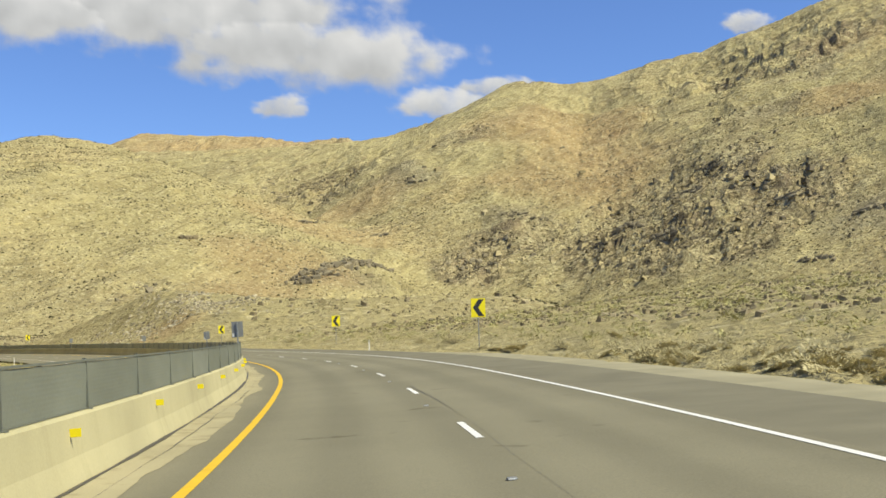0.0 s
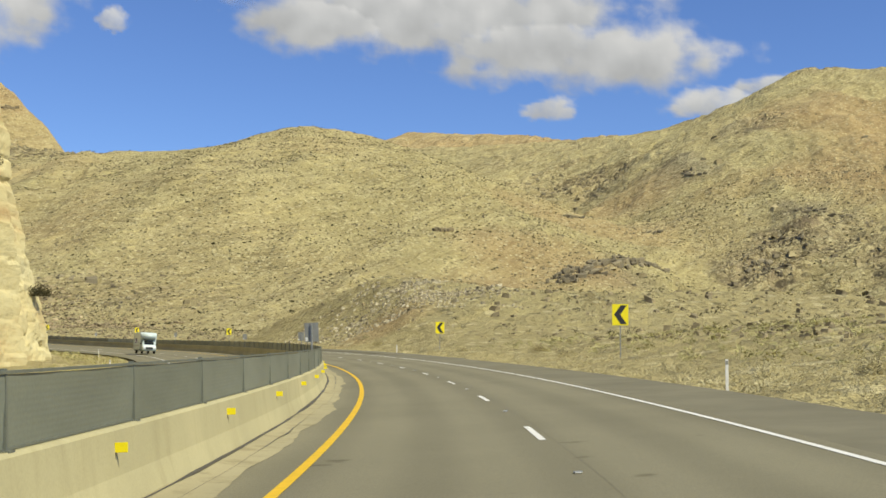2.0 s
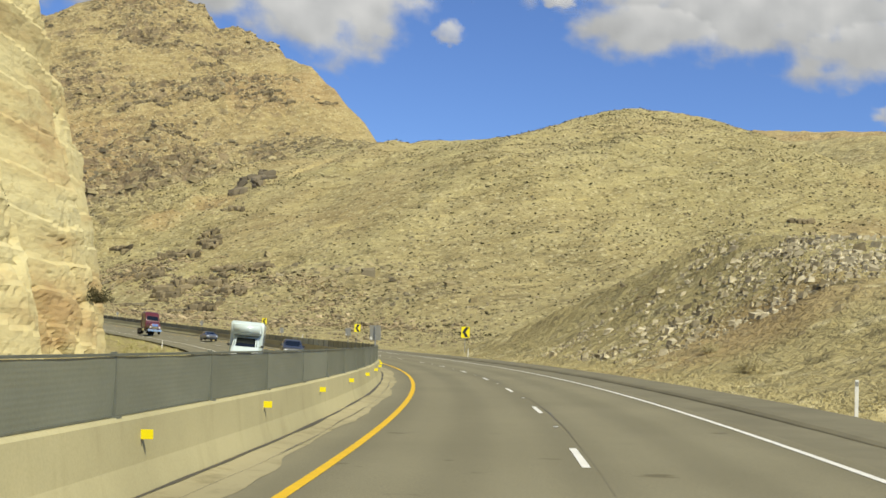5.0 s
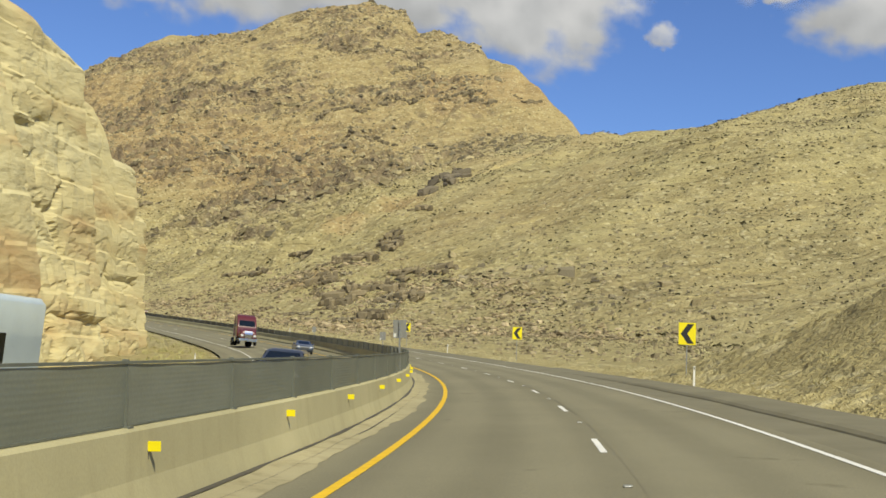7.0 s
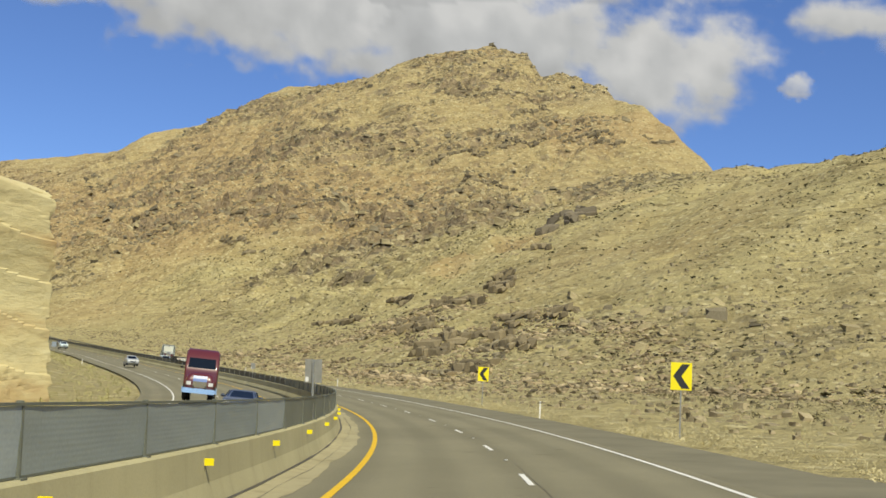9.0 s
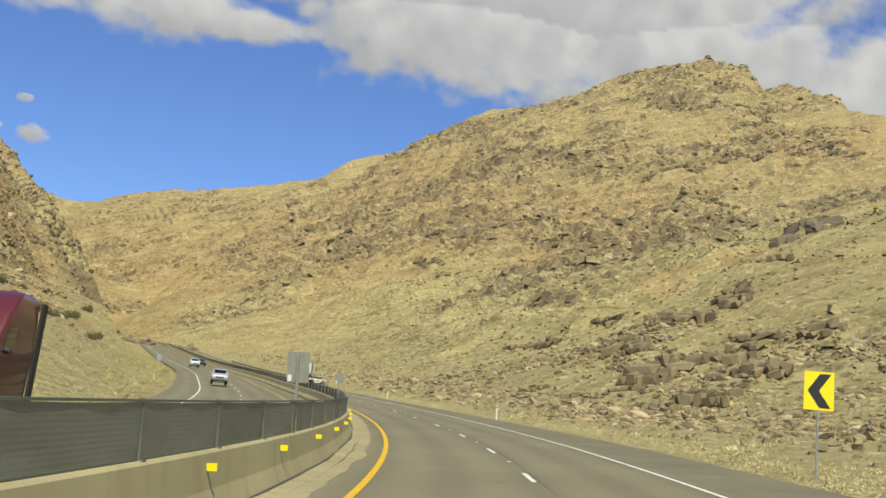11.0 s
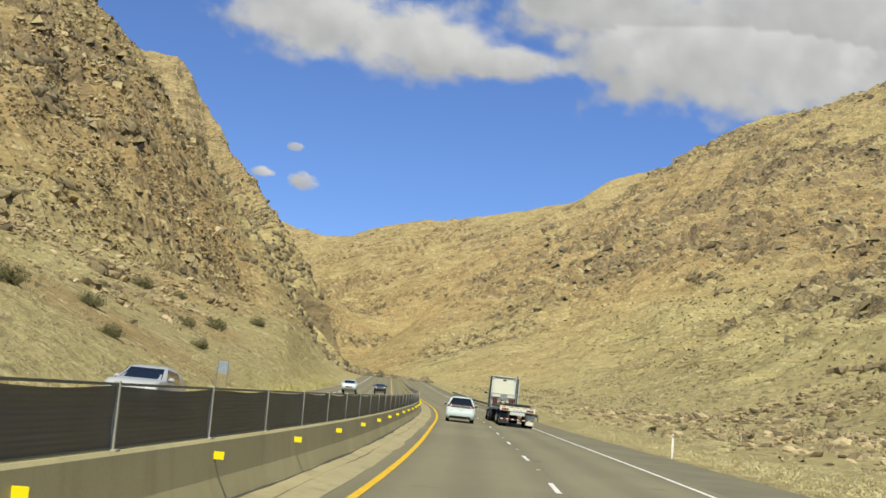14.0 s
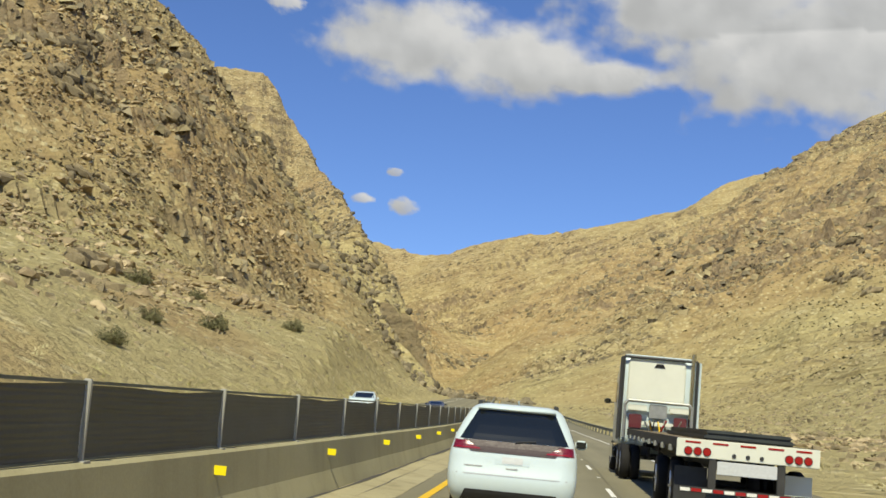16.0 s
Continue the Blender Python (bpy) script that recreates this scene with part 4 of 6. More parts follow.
# ---------------------------------------------------------------- pale cliff inside the bend
def blocks(a, b, wide, high, seed):
    """Jittered blocks: a depth of its own for each, and the nearness to its edge."""
    ia, ib = np.floor(a / wide), np.floor(b / high)
    d1, d2, own = np.full(a.shape, 9.0), np.full(a.shape, 9.0), np.zeros(a.shape)
    for i in (-1, 0, 1):
        for j in (-1, 0, 1):
            p, q = ia + i, ib + j
            h = [np.abs(np.sin(p * 127.1 + q * 311.7 + seed + w) * 43758.5453) % 1.0 for w in (0.0, 17.3, 41.9)]
            d = np.maximum(np.abs(a / wide - p - 0.15 - 0.7 * h[0]), np.abs(b / high - q - 0.15 - 0.7 * h[1]))
            first = d < d1
            d2 = np.where(first, d1, np.minimum(d2, d))
            own = np.where(first, h[2] - 0.5, own)
            d1 = np.where(first, d, d1)
    return own, np.clip(1 - (d2 - d1) / 0.16, 0, 1)


cs = np.arange(100, 376, 0.4)
top = np.interp(cs, [100, 150, 225, 258, 285, 310, 338, 339.5, 354, 355.5, 371, 373.5, 376], [44, 50, 46, 37, 32, 29, 28, 22.5, 21.5, 20, 18.5, 12, 0.5]) + np.interp(cs, [300, 335], [2.0, 0.8]) * fbm(cs, cs * 0, 14, 4, 0.6, 41)
tv = np.linspace(0, 1, 120)
CS, TV = np.meshgrid(cs, tv)
TOP = np.broadcast_to(np.clip(top, 0.4, None), CS.shape)
CZ = TOP * TV
bulge = 1.8 * fbm(CS, CZ, 30, 3, 0.5, 43) + 0.35 * ridged(CS * 1.2, CZ * 0.45, 13, 3, 45) + 0.16 * fbm(CS, CZ * 1.6, 4.0, 4, 0.6, 47)
bed = (CZ + 0.12 * CS + 1.2 * fbm(CS, CZ, 12, 3, 0.5, 48)) / 3.4
bulge = bulge + 0.30 * ((bed - np.floor(bed)) - 0.5) - 0.30 * np.clip(1 - np.abs(bed - np.round(bed)) / 0.05, 0, 1) * np.clip(0.4 + 1.5 * fbm(CS, CZ, 9, 2, 0.5, 144), 0, 1)
wa, wb = CS + 1.6 * fbm(CS, CZ, 7, 3, 0.5, 141), CZ + 0.10 * CS + 1.2 * fbm(CS, CZ, 6, 3, 0.5, 142)
big, gap = blocks(wa, wb, 6.5, 8.5, 3.0)
small, crack = blocks(wa + 40, wb, 2.1, 3.0, 8.0)
broken = np.clip(0.55 + 1.2 * fbm(CS, CZ, 18, 3, 0.5, 143), 0.15, 1.1)
bulge = bulge + 1.0 * big * broken - 0.55 * gap * broken + 0.16 * small * broken - 0.22 * crack * broken
turn = ((CS - 372 + 1.5 * fbm(CS * 0, CZ, 9, 2, 0.5, 49)) / 27) % 1.0
turn = np.where(turn < 0.9, turn / 0.9, (1 - turn) / 0.1)
reach = np.interp(CS, [300, 318, 345, 372], [8.5, 9.5, 15.0, 21.0])
CV = -24.5 + np.interp(CS, [325, 370], [0, 3.0]) - reach * (1 - turn) - np.interp(CS, [290, 335], [0.17, 0.07]) * CZ + 0.8 * np.clip(bulge, -4, 4) - np.clip((TV - 0.93) / 0.07, 0, 1) ** 2 * 3
cliff_pts = along(CS, CV)
cliff_pts[..., 2] = along(CS, np.full_like(CS, -24.0))[..., 2] - 1.0 + CZ
# the top runs back to the hill behind
smooth_top = np.interp(cs, [100, 150, 225, 258, 285, 310, 336, 360, 376], [42, 48, 44, 36, 31, 28, 24, 13, 1.5])
back = []
for v_back, f, dz in ((-50, 0.7, 1.0), (-56, 1.0, 2.0), (-62, 1.0, 1.5), (-76, 1.0, -4.0), (-96, 1.0, -26.0), (-120, 1.0, -60.0)):
    row = along(cs, np.full(len(cs), float(v_back)) + 2.0 * fbm(cs, cs * 0 + v_back, 20, 3, 0.5, 44))
    row[:, 2] = cliff_pts[0, :, 2] + smooth_top * f + top * (1 - f) + dz + 1.2 * fbm(cs, cs * 0 + v_back, 12, 3, 0.5, 46)
    back.append(row)
back = np.array(back)
cliff = grid_mesh("rock_cliff", np.concatenate([cliff_pts, back]), M_CLIFF, smooth=False)
tagged(cliff, "tall pale weathered rock cliff beside the oncoming lanes", "cliff", kind="structure")


# ---------------------------------------------------------------- loose rock and plants
rng = np.random.default_rng(7)
ICO_V, ICO_F = [], []
_bm = bmesh.new()
bmesh.ops.create_icosphere(_bm, subdivisions=1, radius=1)
ICO_V = np.array([v.co[:] for v in _bm.verts])
ICO_F = np.array([[v.index for v in f.verts] for f in _bm.faces])
_bm.free()
ROCK_V = np.array([(-0.8, -0.7, -0.7), (0.7, -0.8, -0.7), (0.8, 0.6, -0.7), (-0.6, 0.8, -0.7), (-0.55, -0.6, 0.65), (0.65, -0.45, 0.5), (0.45, 0.6, 0.75), (-0.7, 0.4, 0.6)])
ROCK_F = np.array([(4, 5, 6), (4, 6, 7), (0, 1, 5), (0, 5, 4), (1, 2, 6), (1, 6, 5), (2, 3, 7), (2, 7, 6), (3, 0, 4), (3, 4, 7)])


def tuft(n, seed, wide=(0.16, 0.34)):
    r = np.random.default_rng(seed)
    v, f = [], []
    for k in range(n):
        a, e = r.uniform(0, 6.28), r.uniform(0.15, 1.5)
        d = np.array([math.cos(a) * math.cos(e), math.sin(a) * math.cos(e), math.sin(e)])
        side = np.cross(d, (r.normal(), r.normal(), r.normal()))
        side = side / np.linalg.norm(side) * r.uniform(*wide)
        root, tip = d * r.uniform(0.0, 0.3), d * r.uniform(0.7, 1.15)
        v += [root - side * 0.4, root + side * 0.4, (root + tip) / 2 + side, tip, (root + tip) / 2 - side]
        b = 5 * k
        f += [(b, b + 1, b + 2), (b, b + 2, b + 4), (b + 4, b + 2, b + 3)]
    return np.array(v), np.array(f)


def mound(n, seed, wide=(0.008, 0.02)):
    """A soft low dome of short fine stems."""
    r = np.random.default_rng(seed)
    v, f = [], []
    for k in range(n):
        a, e, q = r.uniform(0, 6.28), math.asin(r.uniform(0.02, 1.0)), r.uniform(0.45, 0.95)
        o = np.array([math.cos(a) * math.cos(e), math.sin(a) * math.cos(e), math.sin(e)])
        d = o * 0.6 + r.normal(0, 0.55, 3) + np.array([0, 0, 0.35])
        d = d / np.linalg.norm(d) * r.uniform(0.12, 0.28)
        side = np.cross(d, r.normal(0, 1, 3))
        side = side / np.linalg.norm(side) * r.uniform(*wide)
        v += [o * q - side, o * q + side, o * q + d]
        f.append((3 * k, 3 * k + 1, 3 * k + 2))
    return np.array(v), np.array(f)


def scatter(name, x, y, size, shape, material, label, category, flat=(0.5, 0.9), sink=0.25, z=None, turn=None):
    """Many small pieces on the ground, joined into one mesh."""
    SV, SF = shape
    n = len(x)
    z = height_at(x, y) if z is None else z
    sc = size[:, None] * np.stack([rng.uniform(0.7, 1.3, n) * (1 if turn is None else 1.5), rng.uniform(0.7, 1.3, n), rng.uniform(*flat, n)], 1)
    a = rng.uniform(0, 6.28, n) if turn is None else turn + rng.normal(0, 0.2, n)
    tx, ty = rng.normal(0, 0.25, n), rng.normal(0, 0.25, n)
    v = SV[None] * (1 + rng.uniform(-0.28, 0.28, (n, len(SV), 1))) * sc[:, None]
    vz = v[..., 2] + tx[:, None] * v[..., 0] + ty[:, None] * v[..., 1]
    vx = v[..., 0] * np.cos(a)[:, None] - v[..., 1] * np.sin(a)[:, None]
    vy = v[..., 0] * np.sin(a)[:, None] + v[..., 1] * np.cos(a)[:, None]
    pts = np.stack([vx + x[:, None], vy + y[:, None], vz + (z + sc[:, 2] * (1 - 2 * sink) * 0.5)[:, None]], -1).reshape(-1, 3)
    f = (SF[None] + (np.arange(n) * len(SV))[:, None, None]).reshape(-1, 3)
    me = bpy.data.meshes.new(name)
    me.vertices.add(len(pts))
    me.vertices.foreach_set("co", pts.reshape(-1).astype(np.float32))
    me.loops.add(f.size)
    me.loops.foreach_set("vertex_index", f.reshape(-1).astype(np.int32))
    me.polygons.add(len(f))
    me.polygons.foreach_set("loop_start", np.arange(0, f.size, 3, dtype=np.int32))
    me.polygons.foreach_set("use_smooth", np.zeros(len(f), bool))
    me.materials.append(material)
    me.update(calc_edges=True)
    ob = new(name, me)
    return tagged(ob, label, category, kind="stuff")


def candidates(n, x0, x1, y0, y1, off=(14.5, 24)):
    x, y = rng.uniform(x0, x1, n), rng.uniform(y0, y1, n)
    s, v = nearest(x, y)
    ok = (v > off[0]) | (v < -off[1])
    ok &= ~((s > 95) & (s < 379) & (v < 0) & (v > -75))
    return x[ok], y[ok]


def roadside_limit(x, y, size):
    """Only small stones close to the road."""
    s, v = nearest(x, y)
    off = np.where(v > 0, v - 13, -v - 20)
    return np.minimum(size, 0.16 + 0.025 * np.clip(off, 0, None))


x, y = candidates(60000, -640, 330, 190, 780, (18, 26))
keep = rng.uniform(0, 1, len(x)) < 0.30 + 0.7 * fbm(x, y, 40, 3, 0.5, 61) + 0.25 * (spots(x, y, SMOOTH) <= 0)
x, y = x[keep], y[keep]
scatter("loose_rocks", x, y, roadside_limit(x, y, np.clip(rng.lognormal(-1.1, 0.45, len(x)), 0.1, 0.75)), (ROCK_V, ROCK_F), M_ROCK, "angular tan boulders strewn over the slopes", "rocks")
# broken rock along the rocky beds
x, y = candidates(190000, -1200, 330, 200, 1020, (20, 30))
rock = sampled(rocky, x, y)
keep = rng.uniform(0, 1, len(x)) < (1.25 * np.clip(rock - 0.22, 0, 1) + 0.10 * spots(x, y, DARK)) * np.where(x > -60, 0.42, 1.0)
x, y, rock = x[keep], y[keep], rock[keep]
size = np.clip(rng.lognormal(-0.45, 0.55, len(x)), 0.22, 2.6)
dark_kind = rng.uniform(0, 1, len(x)) < 0.45
for pick, material, text in ((dark_kind, M_DARKROCK, "brown broken ledge rock along the tilted beds"), (~dark_kind, M_CRAG, "tan angular blocks below the rock ledges")):
    scatter("ledge_rocks", x[pick], y[pick], roadside_limit(x[pick], y[pick], size[pick]), (ROCK_V, ROCK_F), material, text, "rocks", (0.5, 1.1), 0.3, None, 0.5)
x, y = candidates(95000, -760, 330, 150, 790)
keep = rng.uniform(0, 1, len(x)) < 0.58 + 0.6 * fbm(x, y, 60, 3, 0.5, 65)
s, v = nearest(x, y)
off = np.where(v > 0, v - 13, -v - 24)
far = keep & (off > 75)
scatter("desert_shrubs", x[far], y[far], np.clip(rng.lognormal(-0.85, 0.36, far.sum()), 0.2, 0.95), tuft(4, 3, (0.36, 0.56)), M_SHRUB, "low dry desert shrubs dotted over the slopes", "shrubs", (0.6, 0.95), 0.1)
near = keep & (off <= 75) & (rng.uniform(0, 1, len(x)) < np.clip((off - 6) / 40, 0, 0.8))
scatter("desert_shrubs", x[near], y[near], np.clip(rng.lognormal(-0.95, 0.38, near.sum()), 0.15, 0.75), mound(36, 4, (0.09, 0.15)), M_SCRUB, "low grey-brown scrub on the lower slopes", "shrubs", (0.55, 0.85), 0.1)
x, y = candidates(14000, -760, 200, 150, 700, (12.5, 19))
s, v = nearest(x, y)
keep = rng.uniform(0, 1, len(x)) < 0.9 - np.where(v > 0, v - 12, -v - 18) / 45 + 0.4 * fbm(x, y, 30, 3, 0.5, 70)
x, y = x[keep], y[keep]
scatter("dry_brush", x, y, np.clip(rng.lognormal(-1.1, 0.4, len(x)), 0.12, 0.7), mound(60, 9, (0.05, 0.10)), M_BRUSH, "pale dry brush at the foot of the slopes", "brush", (0.6, 0.9), 0.1)
# stones and scrub on the low rise beside the first bend
s, v = rng.uniform(20, 170, 7000), rng.uniform(22, 110, 7000)
p = along(s, v)
scatter("loose_rocks", p[:, 0], p[:, 1], roadside_limit(p[:, 0], p[:, 1], np.clip(rng.lognormal(-1.6, 0.45, len(s)), 0.08, 0.5)) * 0.8, (ROCK_V, ROCK_F), M_ROCK, "small brown stones over the low rise", "rocks")
s, v = rng.uniform(20, 170, 4600), rng.uniform(16, 110, 4600)
p = along(s, v)
scatter("desert_shrubs", p[:, 0], p[:, 1], np.clip(rng.lognormal(-1.15, 0.4, len(s)), 0.12, 0.6), mound(44, 14, (0.07, 0.12)), M_VERGE, "low yellow-green scrub over the low rise", "shrubs", (0.55, 0.85), 0.1)
# broken rock strewn over the slope below the nose and on the bluff behind it
x, y = rng.uniform(-760, -370, 60000), rng.uniform(295, 450, 60000)
s, v = nearest(x, y)
thick = np.clip((-v - 34) / 30, 0, 1) * (0.15 + 0.85 * np.clip(fbm(x, y, 22, 3, 0.5, 93) + 0.15, 0, 1))
keep = (v < -30) & (rng.uniform(0, 1, len(x)) < thick)
x, y = x[keep], y[keep]
size = np.clip(rng.lognormal(-1.15, 0.55, len(x)), 0.14, 1.5)
mix = rng.uniform(0, 1, len(x))
for pick, material, text in ((mix < 0.72, M_SLOPEROCK, "tan angular rocks strewn over the slope"), ((mix >= 0.72) & (mix < 0.90), M_LEDGE, "brown angular rocks strewn over the slope")):
    scatter("slope_rocks", x[pick], y[pick], size[pick], (ICO_V, ICO_F), material, text, "rocks", (0.35, 0.75), 0.3, None, 0.5)
pick = mix >= 0.90
scatter("desert_shrubs", x[pick], y[pick], size[pick] * 0.8, mound(60, 24, (0.07, 0.12)), M_SCRUB, "low grey-green scrub between the rocks", "shrubs", (0.6, 0.9), 0.1)
# blocks and slabs broken out along the foot of the slope by the outer lane
s, v = rng.uniform(425, 640, 30000), rng.uniform(17, 105, 30000)
p = along(s, v)
x, y = p[:, 0], p[:, 1]
thick = np.clip((v - 17) / 14, 0.12, 1) * (0.10 + 0.9 * np.clip(fbm(x, y, 16, 3, 0.5, 95) + 0.1, 0, 1))
keep = rng.uniform(0, 1, len(x)) < thick
x, y = x[keep], y[keep]
size = roadside_limit(x, y, np.clip(rng.lognormal(-1.4, 0.5, len(x)), 0.12, 0.9))
mix = rng.uniform(0, 1, len(x))
for pick, material, text in ((mix < 0.6, M_SLOPEROCK, "tan angular rocks along the foot of the slope"), (mix >= 0.6, M_LEDGE, "brown angular rocks along the foot of the slope")):
    scatter("slope_rocks", x[pick], y[pick], size[pick], (ICO_V, ICO_F), material, text, "rocks", (0.4, 0.85), 0.3, None, 0.5)
x, y = rng.uniform(-1080, -660, 9000), rng.uniform(370, 470, 9000)
keep = rng.uniform(0, 1, len(x)) < 0.25 + 0.9 * np.clip(fbm(x, y, 35, 3, 0.5, 94), 0, 1)
scatter("slope_rocks", x[keep], y[keep], np.clip(rng.lognormal(-0.15, 0.45, keep.sum()), 0.4, 1.8), (ICO_V, ICO_F), M_DARKROCK, "brown craggy rock on the bluff", "rocks", (0.6, 1.2), 0.35)
# pale rubble on the bank by the outer lane
x, y = rng.uniform(-100, 0, 60000), rng.uniform(215, 290, 60000)
s, v = nearest(x, y)
keep = (v > 14) & (v < 42) & (s > 203) & (s < 250) & (rng.uniform(0, 1, len(x)) < 0.55 + 0.9 * fbm(x, y, 9, 3, 0.5, 66))
scatter("bank_rubble", x[keep], y[keep], np.clip(rng.lognormal(-2.3, 0.58, keep.sum()), 0.05, 0.42), (ROCK_V, ROCK_F), M_PALEROCK, "pale broken rubble on the roadside bank", "rocks", (0.5, 1.0))
# dry grass and pale brush along the outer shoulder
s = rng.uniform(-20, 520, 13000)
v = np.where(s < 78, 12.9, 11.3) + np.abs(rng.normal(0, 2.6, len(s)))
keep = rng.uniform(0, 1, len(s)) < 0.22 + 0.9 * np.clip(fbm(s, v, 14, 3, 0.5, 67), 0, 1)
p = along(s[keep], v[keep])
scatter("dry_grass", p[:, 0], p[:, 1], np.clip(rng.lognormal(-1.55, 0.4, keep.sum()), 0.08, 0.36), mound(40, 5, (0.03, 0.06)), M_TANBRUSH, "dry pale grass tufts along the shoulder", "grass", (0.6, 1.0), 0.05)
s = rng.uniform(12, 72, 520)
v = 12.9 + np.abs(rng.normal(0, 1.6, len(s)))
keep = rng.uniform(0, 1, len(s)) < 0.3 + 1.2 * fbm(s, v, 7, 2, 0.5, 68)
p = along(s[keep], v[keep])
scatter("dry_brush", p[:, 0], p[:, 1], np.clip(rng.lognormal(-1.2, 0.35, keep.sum()), 0.15, 0.45), mound(1500, 8, (0.006, 0.014)), M_TANBRUSH, "soft pale tan brush beside the shoulder", "brush", (0.4, 0.6), 0.5)
s = rng.uniform(100, 700, 11000)
v = -16.2 - np.abs(rng.normal(0, 5, len(s)))
keep = (rng.uniform(0, 1, len(s)) < 0.2 + 0.9 * np.clip(fbm(s, v, 14, 3, 0.5, 69), 0, 1)) & ((s > 379) | (v > -23))
p = along(s[keep], v[keep])
scatter("dry_grass", p[:, 0], p[:, 1], np.clip(rng.lognormal(-1.35, 0.4, keep.sum()), 0.1, 0.5), tuft(12, 6, (0.04, 0.08)), M_VERGE, "dry yellow-green grass beside the oncoming lanes", "grass", (0.6, 1.0), 0.05)


def bush(x, y, size, seed, z=None, material=M_SHRUB, n=2000, leaf=1.0):
    """A single larger bush of many small leaf blades on short stems."""
    th = new("desert_bush")
    z = float(height_at(x, y)) if z is None else z
    th.location = (x, y, z - 0.05)
    r = np.random.default_rng(seed)
    bm = bmesh.new()
    for k in range(9):
        a, e = r.uniform(0, 6.28), r.uniform(0.4, 1.4)
        q = Vector((math.cos(a) * math.cos(e), math.sin(a) * math.cos(e), math.sin(e))) * size * 0.8
        cyl(bm, (0, 0, -0.1), q, 0.03 * size, 5, 0.008 * size)
    part("stem", bm, M_STEM, th)
    d = r.normal(0, 1, (n, 3))
    d[:, 2] = np.abs(d[:, 2]) * 0.8 + 0.1
    d /= np.linalg.norm(d, axis=1)[:, None]
    c = d * (r.uniform(0.45, 1.0, n) * (0.8 + 0.3 * np.sin(3 * np.arctan2(d[:, 1], d[:, 0]) + seed)))[:, None] * size
    t1, t2 = r.normal(0, 1, (n, 3)), r.normal(0, 1, (n, 3))
    t1 *= (0.075 * leaf * size / np.linalg.norm(t1, axis=1))[:, None]
    t2 *= (0.030 * leaf * size / np.linalg.norm(t2, axis=1))[:, None]
    v = np.stack([c - t1, c + t2, c + t1, c - t2], 1).reshape(-1, 3)
    f = np.arange(4 * n).reshape(-1, 4)
    mesh_ob("foliage", v, f, material, th)
    return tagged(th, "grey-green desert bush on dry ground", "bush", group="desert bushes")


M_STEM = grained("dry_stem", (0.16, 0.12, 0.07), 0.9, scale=10)
BUSHES = [(-465, 341, 2.3), (-429, 353, 1.9), (-468, 366, 1.7), (-480, 350, 1.6), (-329, 324, 1.5), (-351, 331, 1.4), (-329, 333, 1.1), (-408, 346, 1.5), (-372, 345, 1.2), (-61, 247, 0.9), (-52, 256, 0.8), (-40, 262, 0.9), (-28, 270, 0.8)]
for k, (x, y, q) in enumerate(BUSHES):
    bush(x, y, q * 1.25, 200 + k, None, M_BUSH)
for k, (s, v, q) in enumerate(((22, 14.2, 0.5), (33, 14.6, 0.45), (40, 16, 0.6), (49, 14.8, 0.5), (58, 15, 0.6), (84, 15.5, 1.2), (96, 16, 0.9), (140, 16, 0.9), (150, 17, 1.0), (168, 15, 0.8), (205, 15.5, 1.0), (216, 17, 0.8))):
    p = along(s, v)
    bush(float(p[0]), float(p[1]), q, 240 + k, None, M_TANBRUSH, 5000, 0.5)


